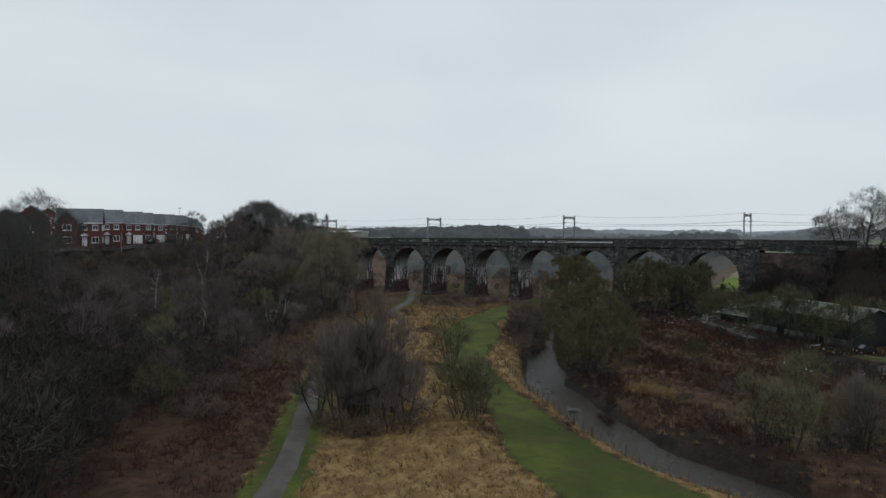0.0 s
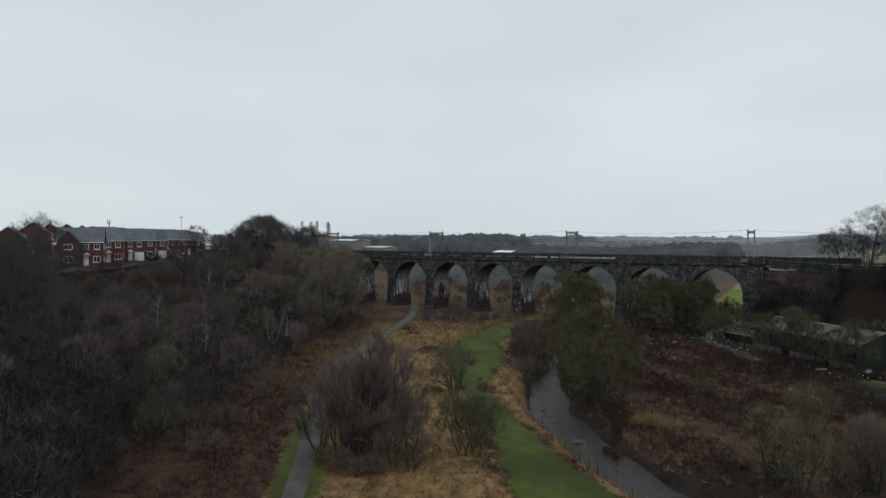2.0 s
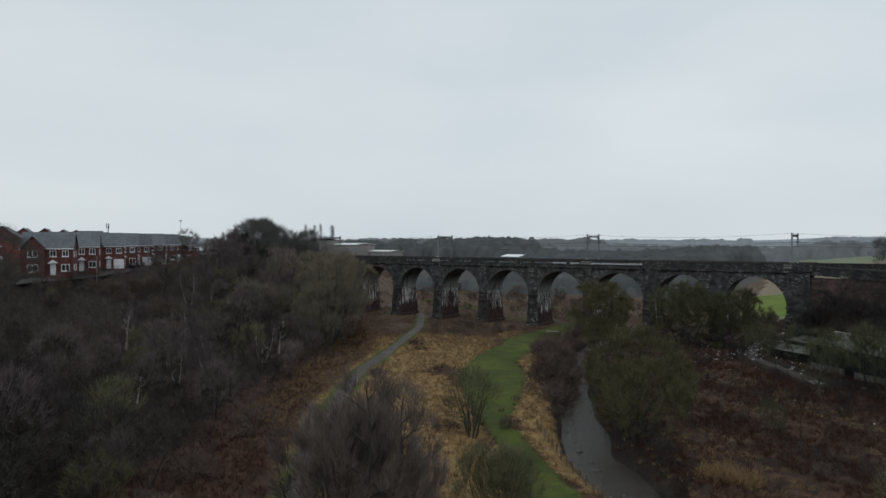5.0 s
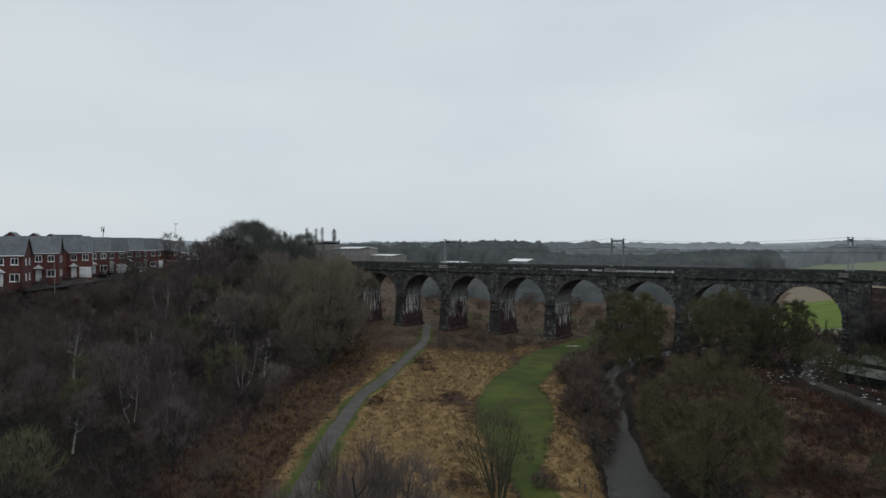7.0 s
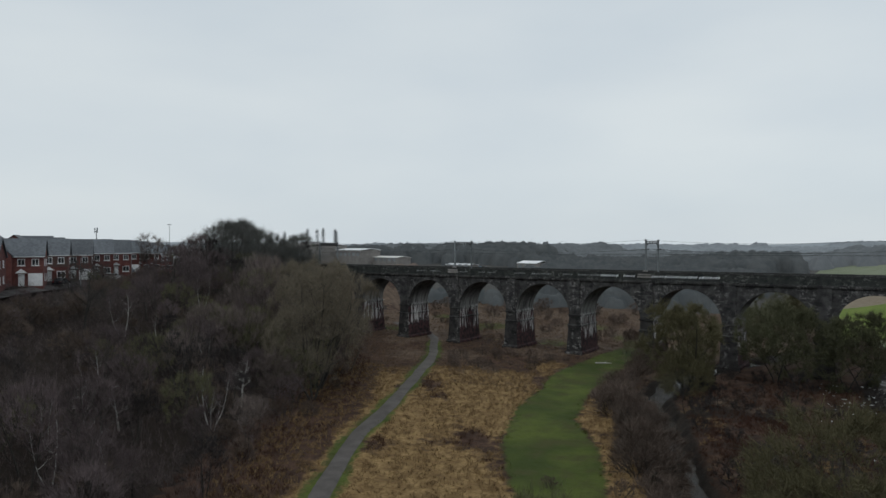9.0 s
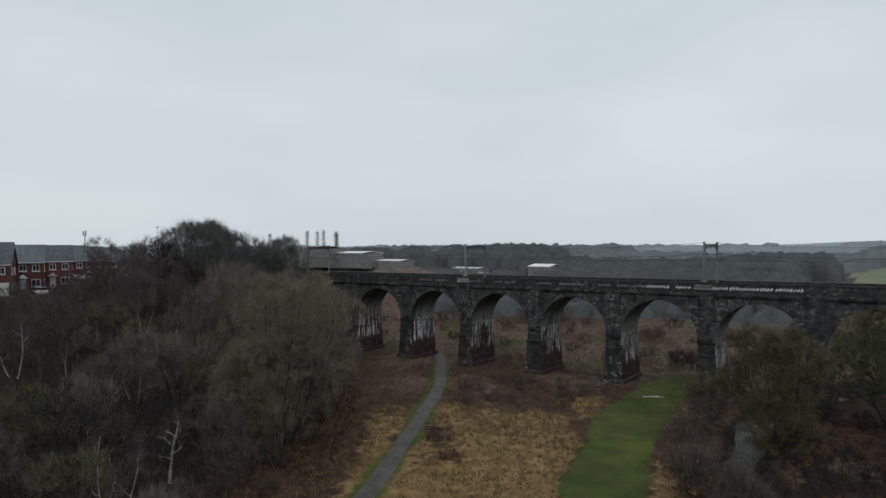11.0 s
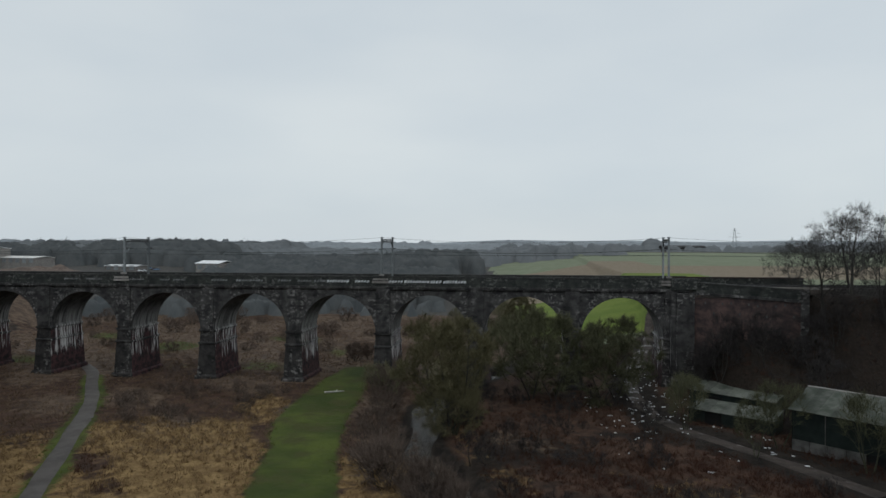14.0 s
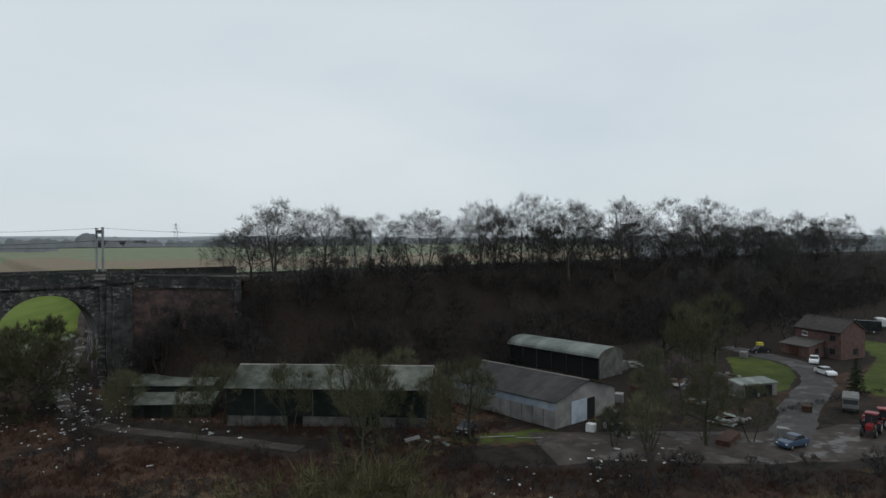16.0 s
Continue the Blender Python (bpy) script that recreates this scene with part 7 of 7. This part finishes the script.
warehouse("white_warehouse", -86, 285, 8.4, -20, 21, 13, 4.6, M_WHITE, M_CONCRETE, "low white warehouse standing among trees beyond the viaduct")
warehouse("grey_warehouse", -308, 262, 17.0, -18, 95, 40, 9.0, M_CONCRETE, M_CONCRETE, "large pale grey industrial warehouse on the skyline", 2.5)
warehouse("white_unit", -243, 262, 17.0, -15, 46, 20, 5.5, M_WHITE, M_CONCRETE, "long white industrial unit beyond the line", 1.2)
warehouse("white_unit", -205, 262, 13.0, -15, 38, 14, 3.6, M_RENDER, M_CONCRETE, "long low pale industrial unit beyond the line", 1.0)
warehouse("white_unit", -134, 262, hz(-134, 262), -12, 25, 10, 3.0, M_WHITE, M_CONCRETE, "low white-roofed industrial unit beyond the line", 0.8)


def spoil_heap(x, y, a, ln, w, h):
    """A long heap of tipped brown earth with an uneven crest."""
    t = thing("spoil_heap", pose(x, y, hz(x, y) - 0.3, 0, 0, a), "long heap of tipped brown earth beyond the viaduct", "earth heap")
    bm = bmesh.new()
    rows = []
    for i in range(33):
        u = -1 + i / 16
        row_ = []
        for k in range(13):
            v = -1 + k / 6
            z = h * max(0.0, 1 - u * u) ** 0.6 * max(0.0, 1 - abs(v)) * (0.8 + 0.5 * noise.noise((u * 3, v * 2, 4.0)))
            row_.append(bm.verts.new((u * ln / 2, v * w / 2, z - 0.2)))
        rows.append(row_)
    for p, q in zip(rows[:-1], rows[1:]):
        for k in range(12):
            bm.faces.new((p[k], p[k + 1], q[k + 1], q[k]))
    part("earth", bm, M_HEAP, t)


M_HEAP = plain("tipped_brown_earth", (0.085, 0.066, 0.056), (0.155, 0.122, 0.104), 0.5, 0.95)
spoil_heap(-176, 238, 28, 48, 22, 6.0)
lot = random.Random(12)
for k in range(16):
    x, y = -150 + 5.2 * (k // 2) + lot.uniform(-1.0, 1.0), 281 - 4.4 * (k // 2) + (k % 2) * 13 + lot.uniform(-1.5, 1.5)
    paint, tone = ((M_CARWHITE, "white"), (M_CARDARK, "dark"), (M_CARWHITE, "white"), (M_CARBLUE, "blue"))[k % 4]
    car(on(x, y, 70 + lot.uniform(-8, 8), 0.15), paint, tone + " car parked on open ground beyond the viaduct", group="cars beyond the line")
warehouse("farm_barn", 330, 830, hz(330, 830), 5, 60, 18, 6.0, M_GREYROOF, M_GREYROOF, "dark far farm barn beyond the green field", 2.5)
warehouse("farm_barn", 470, 810, hz(470, 810), 5, 45, 18, 5.0, M_WHITECLAD, M_GREYROOF, "pale-roofed far farm barn beyond the green field", 2.0)


def poplar(x, y, h):
    w = Wood(int(abs(x)))
    w.limb([(0, 0, -0.5), (0, 0, h * 0.5), (0, 0, h)], [0.3, 0.15, 0.03], 5)
    ends = []
    for k in range(40):
        t = 0.12 + 0.85 * k / 40
        a, q = k * 2.4, np.array((0, 0, h * (0.12 + 0.85 * k / 40)))
        ends.append(([q, q + np.array((math.cos(a) * 0.55, math.sin(a) * 0.55, 1.0)) * 4.6 * (0.3 + 0.8 * math.sin(math.pi * t))], [np.array((math.cos(a) * 0.25, math.sin(a) * 0.25, 1.0))], 1.0))
    w.twigs(ends, 700, 1.9, 0.09, 0.8, 0.35)
    # trunk and crown both take the haze-paled twig colours
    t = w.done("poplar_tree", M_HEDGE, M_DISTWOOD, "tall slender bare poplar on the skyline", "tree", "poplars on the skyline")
    t.matrix_basis = pose(x, y, 17.5)


for x, y, h in ((-430, 330, 23), (-410, 332, 22), (-374, 331, 25), (-365, 336, 24.5), (-351, 331, 25), (-337, 334, 24), (-331, 329, 22)):
    poplar(x, y, h)


def phone_mast():
    t = thing("phone_mast", pose(-446, 147, 17), "grey lattice phone mast with antenna head on the skyline", "mast")
    part("pole", tube(bmesh.new(), (0, 0, 0), (0, 0, 23), 0.5, 0.35, 8), M_STEEL, t)
    for k in range(3):
        a = k * 2.1
        part("antenna", boxes(((math.cos(a) * 1.3, math.sin(a) * 1.3, 23), (0.55, 0.55, 4.6), 0, 0.05)), M_STEEL, t)
    part("head_frame", boxes(((0, 0, 22), (2.8, 0.3, 0.4)), ((0, 0, 24), (0.3, 2.8, 0.4))), M_STEEL, t)


phone_mast()
lampost = thing("floodlight_pole", pose(-285, 115.5, 17), "tall thin floodlight pole on the skyline", "light pole")
part("pole", tube(bmesh.new(), (0, 0, 0), (0, 0, 24), 0.22, 0.12, 6), M_STEEL, lampost)
part("lamp_head", boxes(((0, 0, 24.1), (2.6, 0.6, 0.5), 40, 0.05)), M_STEEL, lampost)


def canopy_mat(name, a, b):
    """Bare tree tops that run together far off: soft tone from crown to crown, fine twig grain; normals lean up to
    flatten shade.
    """
    m = Nodes(name, 0.95, 0, 0.05)
    col = m.mix(m.step(m.noise(0.09, 4, 0.6), 0.32, 0.68), a, b)
    m.color(m.mix(m.math("MULTIPLY", m.step(m.noise(1.1, 5, 0.7, (1.0, 1.0, 0.4)), 0.4, 0.7), 0.35), col, tuple(0.8 * c for c in a)))
    bump = m.node("ShaderNodeBump", Strength=0.3, Distance=0.6)
    m.l.new(m.noise(0.8, 5, 0.7), bump.inputs["Height"])
    up = m.n.new("ShaderNodeMixRGB")
    up.inputs[0].default_value, up.inputs[2].default_value = 0.66, (0.0, 0.0, 1.0, 1)
    m.l.new(bump.outputs[0], up.inputs[1])
    m.l.new(up.outputs[0], m.bsdf.inputs["Normal"])
    return m.mat


def canopy(name, regions, material, label, cell, seed, twigs=0):
    """Woods too far to count: one rolling sheet of rounded crowns over each stretch of wood."""
    r = np.random.RandomState(seed)
    vs, fs, base = [], [], 0
    for x0, y0, x1, y1, wid, n, h in regions:
        t = r.rand(n)
        off = r.uniform(-0.75, 0.75, (n, 2)) * wid
        cx, cy = x0 + (x1 - x0) * t + off[:, 0], y0 + (y1 - y0) * t + off[:, 1]
        hh = h * (0.62 + 0.4 * r.rand(n) + 0.2 * np.sin(cx / 37 + seed) * np.cos(cy / 29))
        rad = np.maximum(hh * (0.42 + 0.2 * r.rand(n)), cell * 1.3)
        cz = height(cx, cy)
        gx = np.arange(cx.min() - h, cx.max() + h, cell)
        gy = np.arange(cy.min() - h, cy.max() + h, cell)
        X, Y = np.meshgrid(gx, gy)
        X, Y = X + r.uniform(-0.3, 0.3, X.shape) * cell, Y + r.uniform(-0.3, 0.3, X.shape) * cell
        Z = height(X, Y) - 1.5
        for k in range(n):
            d = np.hypot(X - cx[k], Y - cy[k]) / rad[k]
            Z = np.maximum(Z, np.where(d < 1, cz[k] + hh[k] * (0.62 + 0.38 * np.maximum(0, 1 - d * d) ** 0.8), -99))
        Z = Z + r.normal(0, 0.05 * h, Z.shape)
        ny, nx = X.shape
        idx = base + np.arange(nx * ny).reshape(ny, nx)
        quad = np.stack([idx[:-1, :-1], idx[:-1, 1:], idx[1:, 1:], idx[1:, :-1]], -1).reshape(-1, 4)
        rise = (Z - height(X, Y)).ravel()
        keep = (rise[quad - base] > 0.3).any(1)
        vs.append(np.stack([X, Y, Z], -1).reshape(-1, 3))
        fs.append(quad[keep])
        base += nx * ny
    used, inv = np.unique(np.concatenate(fs), return_inverse=True)
    v, f = np.concatenate(vs)[used], [tuple(q) for q in inv.reshape(-1, 4)]
    if twigs:
        # loose twigs that roughen the tops
        p = v[r.choice(len(v), twigs)] + r.normal(0, cell * 0.4, (twigs, 3)) * (1, 1, 0.2)
        d = r.normal(0, 0.5, (twigs, 3)) + (0, 0, 0.8)
        q = np.cross(d, r.normal(0, 1, (twigs, 3)))
        q *= 0.05 * cell / np.linalg.norm(q, axis=1)[:, None]
        tri = np.stack([p - q, p + q, p + d * min(cell, 2.4) * r.uniform(0.3, 0.8, twigs)[:, None]], 1).reshape(-1, 3)
        f += [(len(v) + 3 * i, len(v) + 3 * i + 1, len(v) + 3 * i + 2) for i in range(twigs)]
        v = np.concatenate([v, tri])
    ob = mesh_object(name, v, f, material, True)
    return tagged(ob, label, "woodland", kind="stuff")


# haze is mixed into these base colours, paler and bluer with distance
M_FARWOOD = canopy_mat("hazed_bare_woodland", (0.074, 0.082, 0.086), (0.104, 0.111, 0.113))
M_FARHEDGE = canopy_mat("hazed_hedge_canopy", (0.138, 0.150, 0.158), (0.168, 0.180, 0.188))
M_FARMIST = canopy_mat("misty_wood_canopy", (0.220, 0.243, 0.262), (0.262, 0.285, 0.302))
canopy("valley_woodland", [(6, 150, 66, 160, 22, 130, 9.5), (-16, 190, 56, 200, 30, 240, 12), (-38, 240, 53, 255, 40, 300, 13.5), (-70, 325, 50, 350, 50, 340, 14.5), (-240, 335, -110, 355, 60, 220, 14), (-420, 380, -150, 400, 60, 220, 13), (-60, 108, 75, 132, 16, 80, 6), (58, 130, 74, 220, 10, 80, 10)], M_FARWOOD, "bare woodland filling the valley beyond the viaduct, haze in its colour", 1.8, 31, 60000)
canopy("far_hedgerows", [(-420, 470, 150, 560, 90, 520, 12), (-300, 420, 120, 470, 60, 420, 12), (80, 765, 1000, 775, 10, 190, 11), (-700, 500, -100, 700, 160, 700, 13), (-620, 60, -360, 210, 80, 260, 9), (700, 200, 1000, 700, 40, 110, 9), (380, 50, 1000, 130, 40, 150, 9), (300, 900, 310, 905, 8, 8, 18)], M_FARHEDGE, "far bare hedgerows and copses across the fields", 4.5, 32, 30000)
canopy("distant_woods", [(-1800, 900, 400, 1300, 260, 1100, 13), (200, 1150, 1700, 1000, 200, 700, 12), (-2600, 1800, 1500, 2300, 300, 800, 16), (1000, 300, 1900, 1000, 160, 400, 12), (-1500, -200, -500, 600, 200, 400, 12), (700, -300, 1300, 100, 160, 260, 11)], M_FARMIST, "distant woods along the horizon, pale from haze in their colour", 11.0, 33)


def pylon(x, y, h):
    t = thing("electricity_pylon", pose(x, y, hz(x, y)), "far grey lattice electricity pylon on the horizon", "pylon", "pylons on the horizon")
    for sx in (-1, 1):
        for sy in (-1, 1):
            part("leg", tube(bmesh.new(), (sx * 3.5, sy * 3.5, 0), (sx * 0.5, sy * 0.5, h), 0.25, 0.2, 4), M_STEEL, t)
    for z, w in ((0.62, 9), (0.78, 7), (0.92, 5)):
        part("cross_arm", tube(bmesh.new(), (-w, 0, h * z), (w, 0, h * z), 0.25, 0.25, 4), M_STEEL, t)


for x, y in ((420, 900), (700, 860)):
    pylon(x, y, 34)


def backdrop():
    """Pale far hills that close the horizon, with the mist mixed into their colour."""
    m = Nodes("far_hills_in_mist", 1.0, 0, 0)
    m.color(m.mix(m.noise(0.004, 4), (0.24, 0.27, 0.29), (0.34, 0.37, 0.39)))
    r, n = 3700.0, 160
    v, f = [], []
    for i in range(n + 1):
        a = 2 * math.pi * i / n
        top = 34 + 9 * math.sin(a * 5 + 1) + 5 * math.sin(a * 13) + 3 * math.sin(a * 31 + 2)
        v += [(100 + r * math.cos(a), r * math.sin(a), -40), (100 + (r + 300) * math.cos(a), (r + 300) * math.sin(a), top)]
    for i in range(n):
        f.append((2 * i, 2 * i + 2, 2 * i + 3, 2 * i + 1))
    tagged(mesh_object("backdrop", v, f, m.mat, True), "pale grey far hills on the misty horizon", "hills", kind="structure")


backdrop()
